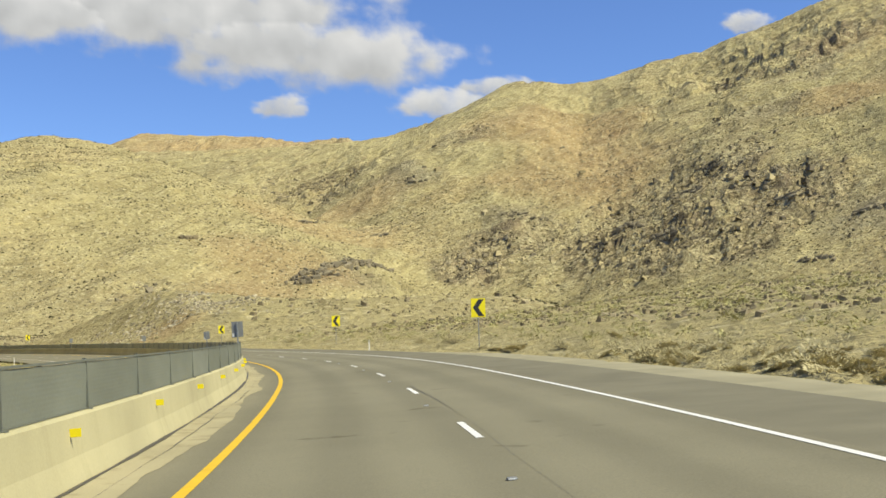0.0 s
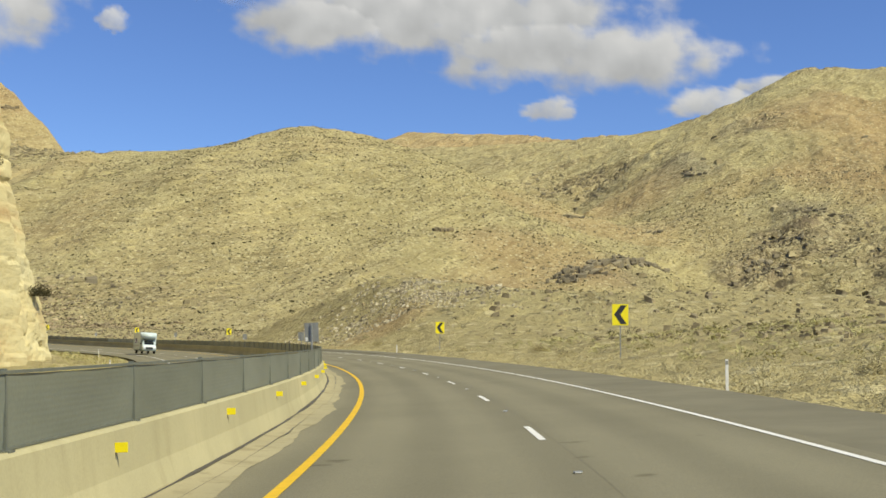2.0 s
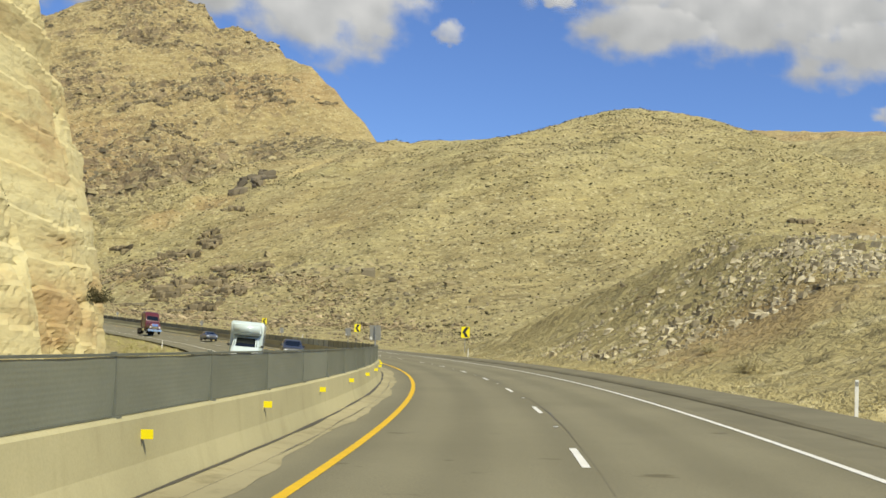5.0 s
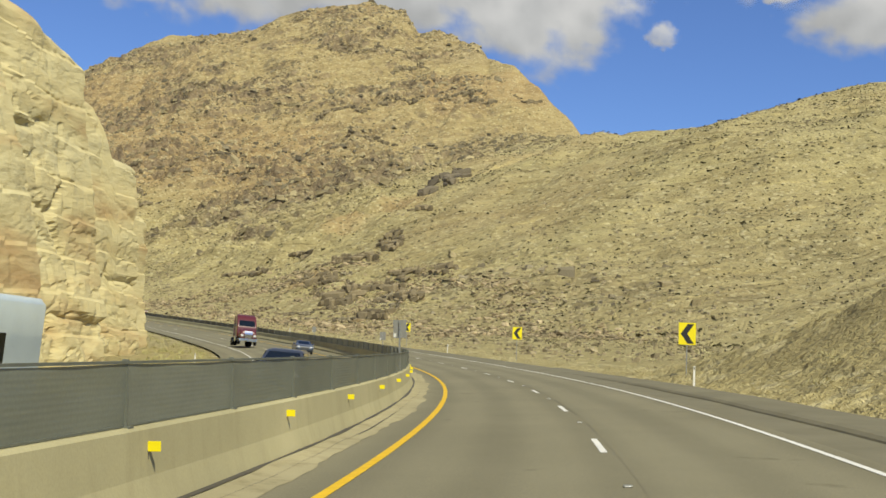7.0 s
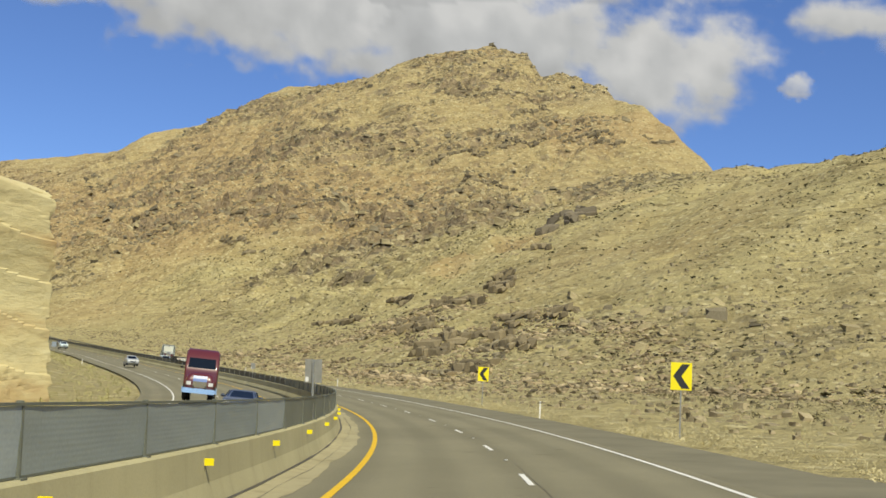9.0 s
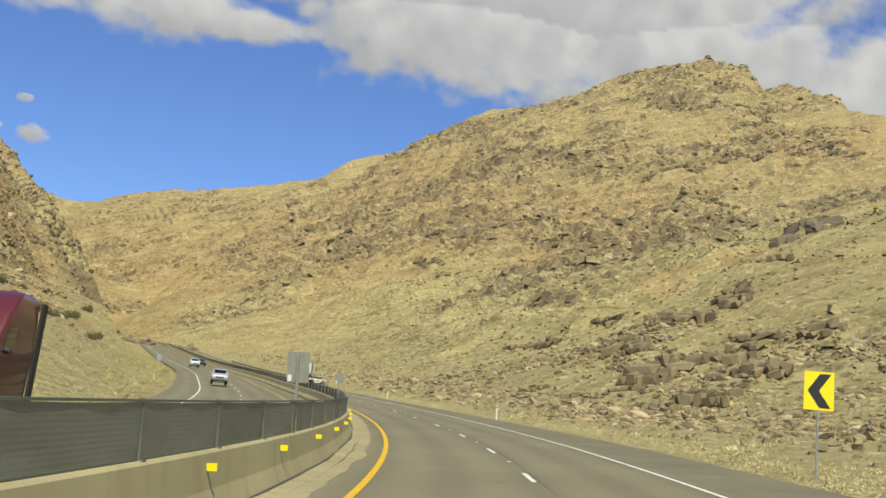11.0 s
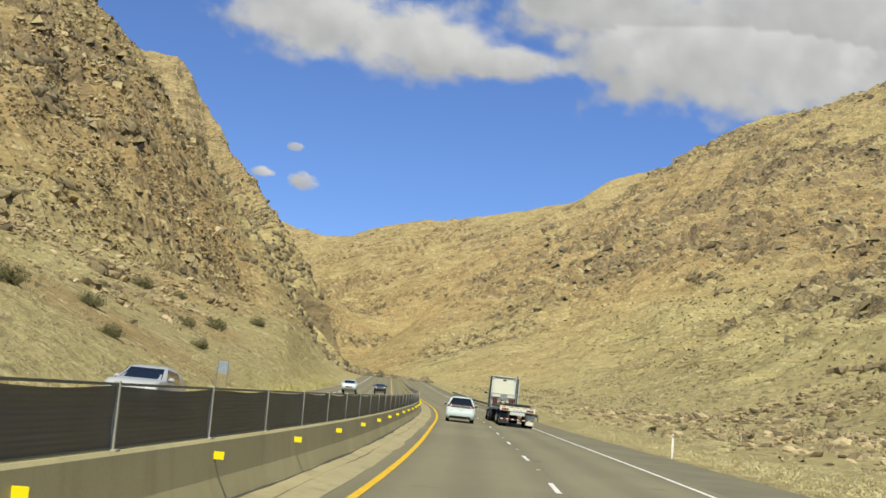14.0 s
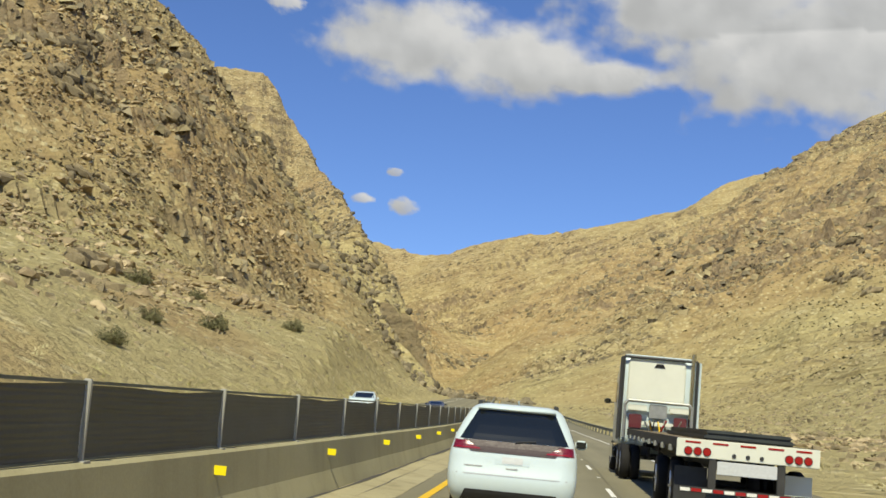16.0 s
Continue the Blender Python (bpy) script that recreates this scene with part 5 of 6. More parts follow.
def outcrop(x, y, length, height, seed, material, strike=None, dip=0.12, big=1.0, kind="stuff"):
    """Bedded rock breaking out of the slope: courses of angular blocks, stepped back up the hill."""
    r = np.random.default_rng(seed)
    gx_, gy_ = [float(height_at(x + 5 * i, y + 5 * j) - height_at(x - 5 * i, y - 5 * j)) / 10 for i, j in ((1, 0), (0, 1))]
    g = max(math.hypot(gx_, gy_), 0.2)
    ux, uy = (gx_ / g, gy_ / g) if strike is None else (-math.sin(radians(strike)), math.cos(radians(strike)))
    sx, sy = uy, -ux
    courses = max(2, int(height / 1.7 / big))
    verts, faces = [], []
    for k in range(courses):
        half = length / 2 * (1 - 0.5 * k / courses) * r.uniform(0.75, 1.0)
        shift, t = r.normal(0, 0.06) * length, -half
        while t < half:
            w = float(np.clip(r.lognormal(0.85, 0.55), 0.8, 6.5)) * (1 if height > 4 else 0.7) * big
            if r.uniform() > 0.20:
                q = big * k * 1.3 / max(g, 0.35) * 0.5 + r.normal(0, 0.5) + 0.04 * length * math.sin(t * 0.35 + seed)
                px, py = x + sx * (t + shift) + ux * q, y + sy * (t + shift) + uy * q
                z0 = float(height_at(px, py))
                h, dp = r.uniform(0.4, 1.0) * min(2.0, 0.8 + 0.15 * height) * big, r.uniform(1.4, 3.2) * big
                # a squarish boulder with flat facets, sunk into the slope
                u = ICO_V * (1 + r.uniform(-0.22, 0.22, (len(ICO_V), 1)))
                u = np.sign(u) * np.abs(u) ** 0.5 * (0.5 * w, 0.5 * dp, 0.75 * h) + r.normal(0, 0.085, (len(ICO_V), 3)) * (w, dp, h)
                a = r.normal(0, 0.22)
                la, lu = u[:, 0] * math.cos(a) - u[:, 1] * math.sin(a), u[:, 0] * math.sin(a) + u[:, 1] * math.cos(a)
                zz = z0 + 0.50 * h + u[:, 2] + (dip + r.normal(0, 0.08)) * la + 0.6 * g * lu
                base = len(verts)
                verts += list(zip(px + sx * la + ux * lu, py + sy * la + uy * lu, zz))
                faces += (ICO_F + base).tolist()
            t += w * r.uniform(0.75, 1.25)
    ob = mesh_ob("rock_outcrop", verts, faces, material)
    return tagged(ob, "jagged weathered rock ledges breaking out of the dry hillside", "rock outcrop", kind=kind)


# x, y, length, height: first mountain and the gully at its foot
DARK_LEDGES = ((172, 704, 34, 9), (149, 678, 26, 7), (104, 636, 30, 8), (119, 607, 24, 7), (89, 632, 24, 6), (189, 617, 34, 6), (184, 585, 24, 6), (210, 540, 26, 7), (168, 505, 20, 4), (16, 649, 24, 4), (36, 671, 24, 5), (49, 708, 30, 5), (-18, 809, 20, 5), (-41, 715, 14, 4), (-84, 701, 18, 5), (-70, 543, 14, 10), (-63, 560, 20, 10), (-53, 582, 26, 8), (-42, 598, 28, 7), (-30, 612, 20, 5))
# slope above the straight
LOW_LEDGES = ((-331, 444, 9, 6), (-309, 439, 14, 6), (-303, 445, 14, 5), (-304, 456, 10, 4), (-338, 466, 16, 4), (-354, 497, 12, 5), (-332, 477, 8, 4), (-411, 480, 14, 4), (-425, 483, 12, 3), (-309, 430, 12, 4), (-281, 418, 12, 4), (-290, 455, 10, 4), (-340, 486, 12, 4), (-282, 431, 14, 4), (-403, 499, 14, 3), (-374, 538, 16, 3), (-130, 573, 10, 3))
# big mountain
HIGH_LEDGES = ((-795, 620, 40, 5), (-755, 640, 40, 6), (-703, 613, 30, 6), (-712, 693, 40, 8), (-666, 668, 34, 7), (-700, 795, 44, 9), (-671, 832, 44, 9), (-636, 862, 40, 10), (-612, 860, 30, 8), (-599, 898, 24, 7), (-654, 782, 44, 7), (-863, 758, 50, 5), (-844, 761, 40, 5), (-813, 881, 50, 6), (-765, 904, 50, 6), (-729, 897, 44, 7), (-679, 614, 24, 5))
# nose beyond the oncoming lanes
NOSE_LEDGES = ((-606, 305, 24, 8), (-579, 313, 24, 9), (-622, 312, 20, 7), (-610, 337, 14, 5), (-704, 336, 24, 8), (-725, 368, 16, 9), (-660, 358, 14, 6), (-662, 366, 16, 6), (-517, 312, 16, 5), (-462, 335, 12, 5), (-473, 340, 10, 4), (-728, 350, 16, 7), (-802, 424, 20, 8), (-661, 387, 14, 5), (-440, 336, 8, 3), (-476, 335, 10, 4), (-541, 323, 14, 5), (-613, 340, 20, 8), (-684, 356, 20, 9))
for k, (sites, material, dip) in enumerate(((DARK_LEDGES, M_DARKROCK, 0.22), (LOW_LEDGES, M_LEDGE, 0.10), (HIGH_LEDGES, M_LEDGE, 0.14), (NOSE_LEDGES, M_LEDGE, -0.06))):
    for i, (x, y, le, h) in enumerate(sites):
        outcrop(x, y, le, h + (3 if k == 1 else 0), 300 + 40 * k + i, material, None, dip)
# low broken ledges near the shoulder
ledge_rng = np.random.default_rng(97)
for k in range(26):
    s = ledge_rng.uniform(470, 580)
    p = along(s, ledge_rng.uniform(30, 38) + 0.28 * (s - 470) + ledge_rng.uniform(0, 38))
    outcrop(float(p[0]), float(p[1]), ledge_rng.uniform(4, 9), ledge_rng.uniform(2, 3.5), 520 + k, M_LEDGE if k % 3 else M_DARKROCK, None, 0.12, 0.55)
# the lone dark ledge on the spur
for k, (x, y) in enumerate(((-404, 579), (-410, 588), (-417, 601), (-424, 614), (-430, 628))):
    outcrop(x, y, 13, 5, 480 + k, M_VARNISH, 46, 0.20, 1.7)
# bushes rooted in the cliff
for k, (s, z, q) in enumerate(((150, 12, 1.4), (176, 20, 1.5), (205, 9, 1.3), (212, 17, 1.4), (236, 12, 1.6), (243, 22, 1.3), (262, 6, 1.3), (275, 15, 1.2), (300, 4, 1.1))):
    j = int(np.argmin(abs(cs - s)))
    i = int(np.argmin(abs(CZ[:, j] - z)))
    q3 = cliff_pts[i, j]
    h = float(np.interp(s, S, hd))
    bush(float(q3[0]) + 0.9 * math.cos(h), float(q3[1]) + 0.9 * math.sin(h), q * 1.25, 270 + k, float(q3[2]))


# ---------------------------------------------------------------- clouds, far beyond the hills
def cloud_material():
    m = bpy.data.materials.new("cloud")
    m.use_nodes = True
    n, l = m.node_tree.nodes, m.node_tree.links
    n.clear()
    out = n.new("ShaderNodeOutputMaterial")
    at = n.new("ShaderNodeAttribute")
    at.attribute_name = "cover"
    pos = position(n)
    f = noise_node(n, l, 0.008, 6, 0.56, pos)
    g = noise_node(n, l, 0.003, 2, 0.5, pos)
    k = n.new("ShaderNodeMath")
    k.operation = "MULTIPLY_ADD"
    k.inputs[1].default_value = 0.46
    l.new(f.outputs[0], k.inputs[0])
    l.new(at.outputs["Fac"], k.inputs[2])
    a = n.new("ShaderNodeMapRange")
    a.interpolation_type = "SMOOTHSTEP"
    a.inputs["From Min"].default_value = 0.25
    a.inputs["From Max"].default_value = 0.66
    l.new(k.outputs[0], a.inputs["Value"])
    shade = n.new("ShaderNodeAttribute")
    shade.attribute_name = "shade"
    k2 = math_node(n, l, "MULTIPLY_ADD", g.outputs[0], 0.9, math_node(n, l, "SUBTRACT", shade.outputs["Fac"], 0.45))
    k2 = math_node(n, l, "MULTIPLY_ADD", f.outputs[0], 0.35, math_node(n, l, "SUBTRACT", k2, 0.17))
    c = ramp(n, l, k2, [(0.05, (0.68, 0.69, 0.68)), (0.45, (0.82, 0.83, 0.815)), (0.85, (1.0, 1.0, 0.97))])
    e = n.new("ShaderNodeEmission")
    e.inputs["Strength"].default_value = 0.46
    l.new(c.outputs[0], e.inputs["Color"])
    t = n.new("ShaderNodeBsdfTransparent")
    mx = n.new("ShaderNodeMixShader")
    l.new(a.outputs[0], mx.inputs[0])
    l.new(t.outputs[0], mx.inputs[1])
    l.new(e.outputs[0], mx.inputs[2])
    l.new(mx.outputs[0], out.inputs["Surface"])
    return m


M_CLOUD = cloud_material()
# lobes: bearing to the left of +y, height over the horizon, half sizes, in degrees
CLOUDS = [
    [(12, 17.8, 11.5, 3.1), (2.6, 14.9, 5.4, 1.9), (8, 15.6, 5, 2.1), (18.5, 16.8, 5, 1.7)],
    [(6.7, 12.3, 1.6, 0.7)],
    [(29.7, 16.3, 0.85, 0.65)],
    [(36.6, 17.4, 5.3, 3.0), (45, 18.6, 9, 3.2), (57, 19.4, 9, 2.9), (50, 22.5, 17, 4)],
    [(78.6, 20.2, 5.4, 2.1), (73.6, 19.7, 5, 2.0), (69.0, 18.9, 3.4, 1.0)],
    [(58.5, 20.2, 7.6, 3.7), (51, 19.8, 9, 3.9), (63.5, 22.6, 8, 3.0)],
    [(78.4, 12.3, 0.70, 0.48)],
    [(79.0, 13.95, 0.46, 0.24)],
    [(80.6, 12.55, 0.62, 0.28)],
    [(85.4, 21.6, 1.0, 0.6)],
    [(-2.2, 12.3, 2.8, 0.9), (-5, 13.0, 2.4, 0.6)],
    [(-18.2, 15.3, 1.3, 0.6)],
    [(27.3, 19.4, 2.6, 1.1)],
    [(24.0, 18.1, 0.9, 0.5)],
]
FAR = 4300.0
for lobes in CLOUDS:
    FAR += 12.0
    a0, a1 = min(l[0] - l[2] * 1.7 for l in lobes), max(l[0] + l[2] * 1.7 for l in lobes)
    e0, e1 = min(l[1] - l[3] * 1.7 for l in lobes), max(l[1] + l[3] * 1.7 for l in lobes)
    na, ne = max(30, int((a1 - a0) * 3.5)), max(24, int((e1 - e0) * 5))
    A, E = np.meshgrid(np.linspace(a0, a1, na), np.linspace(e0, e1, ne))
    dens, lit = np.full(A.shape, -1.0), np.zeros(A.shape)
    for ca, ce, ra, re in lobes:
        r = np.sqrt(((A - ca) / ra) ** 2 + ((E - ce) / (re * np.where(E < ce, 0.9, 1.0))) ** 2)
        lit = np.where(1 - r > dens, 0.5 + 0.45 * np.clip((E - ce) / re, -1, 1) - 0.25 * np.clip((A - ca) / ra, -1, 1), lit)
        dens = np.maximum(dens, 1 - r)
    size = max(l[3] for l in lobes)
    dens = np.clip(dens * 0.62 + 0.14 + 0.16 * fbm(A, E * 1.6, 1.6 if size > 1 else 0.5, 4, 0.55, 101), -0.5, 0.62 if size > 1 else 0.34)
    edge = np.minimum(np.minimum(A - a0, a1 - A) / 0.3, np.minimum(E - e0, e1 - E) / 0.2)
    dens = np.where(edge < 1, np.minimum(dens, -0.5 + 0.4 * edge), dens)
    ar, er = np.radians(A), np.radians(E)
    pts = np.stack([-140 - FAR * np.sin(ar) * np.cos(er), 180 + FAR * np.cos(ar) * np.cos(er), FAR * np.sin(er)], -1)
    ob = grid_mesh("backdrop_cloud", pts, M_CLOUD, smooth=True)
    ob.data.attributes.new("shade", "FLOAT", "POINT").data.foreach_set("value", np.clip(lit + 0.25 * fbm(A, E, 1.4, 3, 0.5, 103), 0, 1).reshape(-1).astype(np.float32))
    ob.data.attributes.new("cover", "FLOAT", "POINT").data.foreach_set("value", dens.reshape(-1).astype(np.float32))
    tagged(ob, "white and grey broken cloud in a blue sky", "cloud", kind="structure")

# ---------------------------------------------------------------- vehicles
def paint(name, colour, rough=0.25, coat=0.6):
    m, n, l, b = mat(name, rough)
    tc = n.new("ShaderNodeTexCoord")
    a = noise_node(n, l, 1.5, 4, 0.6, tc.outputs["Object"])
    d = noise_node(n, l, 40, 3, 0.6, tc.outputs["Object"])
    r = ramp(n, l, a.outputs[0], [(0.3, tuple(c * 0.92 for c in colour)), (0.7, colour)])
    l.new(r.outputs[0], b.inputs["Base Color"])
    rr = ramp(n, l, d.outputs[0], [(0.3, (rough,) * 3), (0.8, (min(1, rough + 0.2),) * 3)])
    l.new(rr.outputs[0], b.inputs["Roughness"])
    b.inputs["Coat Weight"].default_value = coat
    return m


M_CARWHITE = paint("white_car_paint", (0.55, 0.63, 0.625))
M_CARGREY = paint("dark_grey_car_paint", (0.045, 0.048, 0.055))
M_CARSILVER = paint("silver_car_paint", (0.40, 0.41, 0.41), 0.3)
M_CARRED = paint("dark_red_truck_paint", (0.11, 0.018, 0.019), 0.3)
M_CARBLUE = paint("blue_grey_car_paint", (0.06, 0.075, 0.11), 0.3)
M_CREAM = paint("cream_cab_panel", (0.66, 0.66, 0.55), 0.5, 0.1)
M_GLASS, _n, _l, _b = mat("dark_tinted_glass", 0.04)
_b.inputs["Base Color"].default_value = (0.008, 0.010, 0.010, 1)
_b.inputs["Coat Weight"].default_value = 0.5
M_TYRE = grained("tyre_rubber", (0.022, 0.021, 0.02), 0.85, scale=12)
M_RIM = grained("alloy_rim", (0.45, 0.45, 0.44), 0.35, 0.8, scale=8, vary=0.1)
M_TRIM = grained("black_plastic_trim", (0.028, 0.028, 0.028), 0.6, scale=8)
M_REDLENS, _n, _l, _b = mat("red_lamp_lens", 0.12)
_b.inputs["Base Color"].default_value = (0.30, 0.006, 0.008, 1)
_b.inputs["Coat Weight"].default_value = 0.6
M_CLEARLENS, _n, _l, _b = mat("clear_lamp_lens", 0.1)
_b.inputs["Base Color"].default_value = (0.65, 0.66, 0.66, 1)
_b.inputs["Coat Weight"].default_value = 0.8
M_PLATE = grained("plain_number_plate", (0.52, 0.53, 0.52), 0.5, scale=20, vary=0.1)
M_FRAME = grained("dusty_black_chassis", (0.035, 0.033, 0.030), 0.75, scale=3, vary=0.35)
M_CHROME = grained("chrome", (0.75, 0.75, 0.74), 0.12, 1.0, scale=6, vary=0.05, bump_d=0)
M_DECK = grained("worn_timber_deck", (0.20, 0.155, 0.095), 0.85, scale=2.5, vary=0.35)
M_TARP = grained("dark_folded_tarpaulin", (0.03, 0.035, 0.032), 0.6, scale=3, vary=0.3)


def wheel(parent, x, y, r, w, rim=M_RIM, side=1):
    """A tyre with its rim, lying on the road; side: +1 faces +x."""
    bm = bmesh.new()
    prof = [(-w / 2, r * 0.62), (-w / 2, r * 0.90), (-w * 0.36, r * 0.985), (0, r), (w * 0.36, r * 0.985), (w / 2, r * 0.90), (w / 2, r * 0.62)]
    n = 28
    rings = [[bm.verts.new((x + a, y + q * math.cos(2 * math.pi * k / n), r + q * math.sin(2 * math.pi * k / n))) for a, q in prof] for k in range(n)]
    for k in range(n):
        for j in range(len(prof) - 1):
            bm.faces.new((rings[k][j], rings[k][j + 1], rings[(k + 1) % n][j + 1], rings[(k + 1) % n][j]))
    tyre = part("wheel", bm, M_TYRE, parent, "", True)
    bm = bmesh.new()
    face = x + side * (w / 2 - 0.02)
    cyl(bm, (face - side * 0.10, y, r), (face - side * 0.015, y, r), r * 0.64, 24)
    cyl(bm, (face - side * 0.02, y, r), (face + side * 0.012, y, r), r * 0.16, 12)
    for k in range(5):
        a = 2 * math.pi * k / 5
        c, s = math.cos(a), math.sin(a)
        cyl(bm, (face - side * 0.005, y + r * 0.12 * c, r + r * 0.12 * s), (face - side * 0.012, y + r * 0.6 * c, r + r * 0.6 * s), r * 0.07, 6)
    part("rim", bm, rim, tyre)
    return tyre


class Shell:
    """A car body as rounded plan outlines stacked over one another: height, half width, rear end, front end, corner radius."""

    def __init__(self, levels):
        self.levels = levels

    def at(self, z):
        zs = [l[0] for l in self.levels]
        return [float(np.interp(z, zs, [l[i] for l in self.levels])) for i in range(1, 5)]

    def rear(self, x, z):
        w, y0, y1, r = self.at(z)
        over = min(max(abs(x) - (w - r), 0), r)
        return y0 + r * 0.7 * (1 - math.sqrt(max(0, 1 - (over / r) ** 2)))

    def front(self, x, z):
        w, y0, y1, r = self.at(z)
        over = min(max(abs(x) - (w - r), 0), r)
        return y1 - r * 0.9 * (1 - math.sqrt(max(0, 1 - (over / r) ** 2)))

    def outline(self, z, n=10):
        w, y0, y1, r = self.at(z)
        pts = []
        for cx, cy, a0, ry in ((w - r, y1, 0, 0.9), (-(w - r), y1, 90, 0.9), (-(w - r), y0, 180, 0.7), (w - r, y0, 270, 0.7)):
            for k in range(n + 1):
                a = radians(a0 + 90 * k / n)
                sy = -r * ry if cy == y1 else r * ry
                pts.append((cx + r * math.cos(a), cy + sy + r * ry * math.sin(a), z))
        return pts

    def body(self, extra=()):
        bm = bmesh.new()
        zs = sorted({l[0] for l in self.levels} | set(extra))
        rings = [[bm.verts.new(p) for p in self.outline(z)] for z in zs]
        n = len(rings[0])
        for a, b in zip(rings, rings[1:]):
            for k in range(n):
                bm.faces.new((a[k], a[(k + 1) % n], b[(k + 1) % n], b[k]))
        bm.faces.new(rings[0][::-1])
        bm.faces.new(rings[-1])
        bmesh.ops.recalc_face_normals(bm, faces=bm.faces)
        return bm

    def patch(self, x0, x1, z0, z1, end="rear", proud=0.008, nx=10, nz=6, x0t=None, x1t=None):
        """A plate that follows the rear or front end; at its top it may be narrower."""
        bm = bmesh.new()
        x0t = x0 if x0t is None else x0t
        x1t = x1 if x1t is None else x1t
        layers = []
        for off in (proud, -0.02):
            g = []
            for j in range(nz + 1):
                f = j / nz
                row = []
                for i in range(nx + 1):
                    a, b = x0 + (x0t - x0) * f, x1 + (x1t - x1) * f
                    x, z = a + (b - a) * i / nx, z0 + (z1 - z0) * f
                    y = self.rear(x, z) - off if end == "rear" else self.front(x, z) + off
                    row.append(bm.verts.new((x, y, z)))
                g.append(row)
            layers.append(g)
        for g in layers:
            for j in range(nz):
                for i in range(nx):
                    bm.faces.new((g[j][i], g[j][i + 1], g[j + 1][i + 1], g[j + 1][i]))
        a, b = layers
        loop = [(0, i) for i in range(nx)] + [(j, nx) for j in range(nz)] + [(nz, i) for i in range(nx, 0, -1)] + [(j, 0) for j in range(nz, 0, -1)]
        for (j, i), (q, p) in zip(loop, loop[1:] + loop[:1]):
            bm.faces.new((a[j][i], a[q][p], b[q][p], b[j][i]))
        bmesh.ops.recalc_face_normals(bm, faces=bm.faces)
        return bm

    def side_patch(self, side, y0, y1, z0, z1, y0t, y1t, proud=0.008, ny=8, nz=4):
        bm = bmesh.new()
        layers = []
        for off in (proud, -0.02):
            g = []
            for j in range(nz + 1):
                f = j / nz
                row = []
                for i in range(ny + 1):
                    a, b = y0 + (y0t - y0) * f, y1 + (y1t - y1) * f
                    z = z0 + (z1 - z0) * f
                    row.append(bm.verts.new((side * (self.at(z)[0] + off), a + (b - a) * i / ny, z)))
                g.append(row)
            layers.append(g)
        for g in layers:
            for j in range(nz):
                for i in range(ny):
                    bm.faces.new((g[j][i], g[j][i + 1], g[j + 1][i + 1], g[j + 1][i]))
        a, b = layers
        loop = [(0, i) for i in range(ny)] + [(j, ny) for j in range(nz)] + [(nz, i) for i in range(ny, 0, -1)] + [(j, 0) for j in range(nz, 0, -1)]
        for (j, i), (q, p) in zip(loop, loop[1:] + loop[:1]):
            bm.faces.new((a[j][i], a[q][p], b[q][p], b[j][i]))
        bmesh.ops.recalc_face_normals(bm, faces=bm.faces)
        return bm


def mirror(th, x, y, z, material):
    s = 1 if x > 0 else -1
    bm = bmesh.new()
    box(bm, x - 0.11, y, z, x + 0.11, y + 0.16, z + 0.17, 0.04)
    box(bm, x - s * 0.22, y + 0.05, z + 0.03, x - s * 0.08, y + 0.10, z + 0.07, 0.01)
    m = part("wing_mirror", bm, material, th, "", True)
    bm = bmesh.new()
    box(bm, x - 0.09, y - 0.006, z + 0.025, x + 0.09, y + 0.004, z + 0.145, 0.003)
    part("mirror_glass", bm, M_GLASS, m)


M_LAMPDARK = paint("smoked_lamp_cover", (0.022, 0.003, 0.005), 0.45, 0.1)
M_LAMPRED = paint("dark_red_lamp_lens", (0.15, 0.004, 0.010), 0.2)


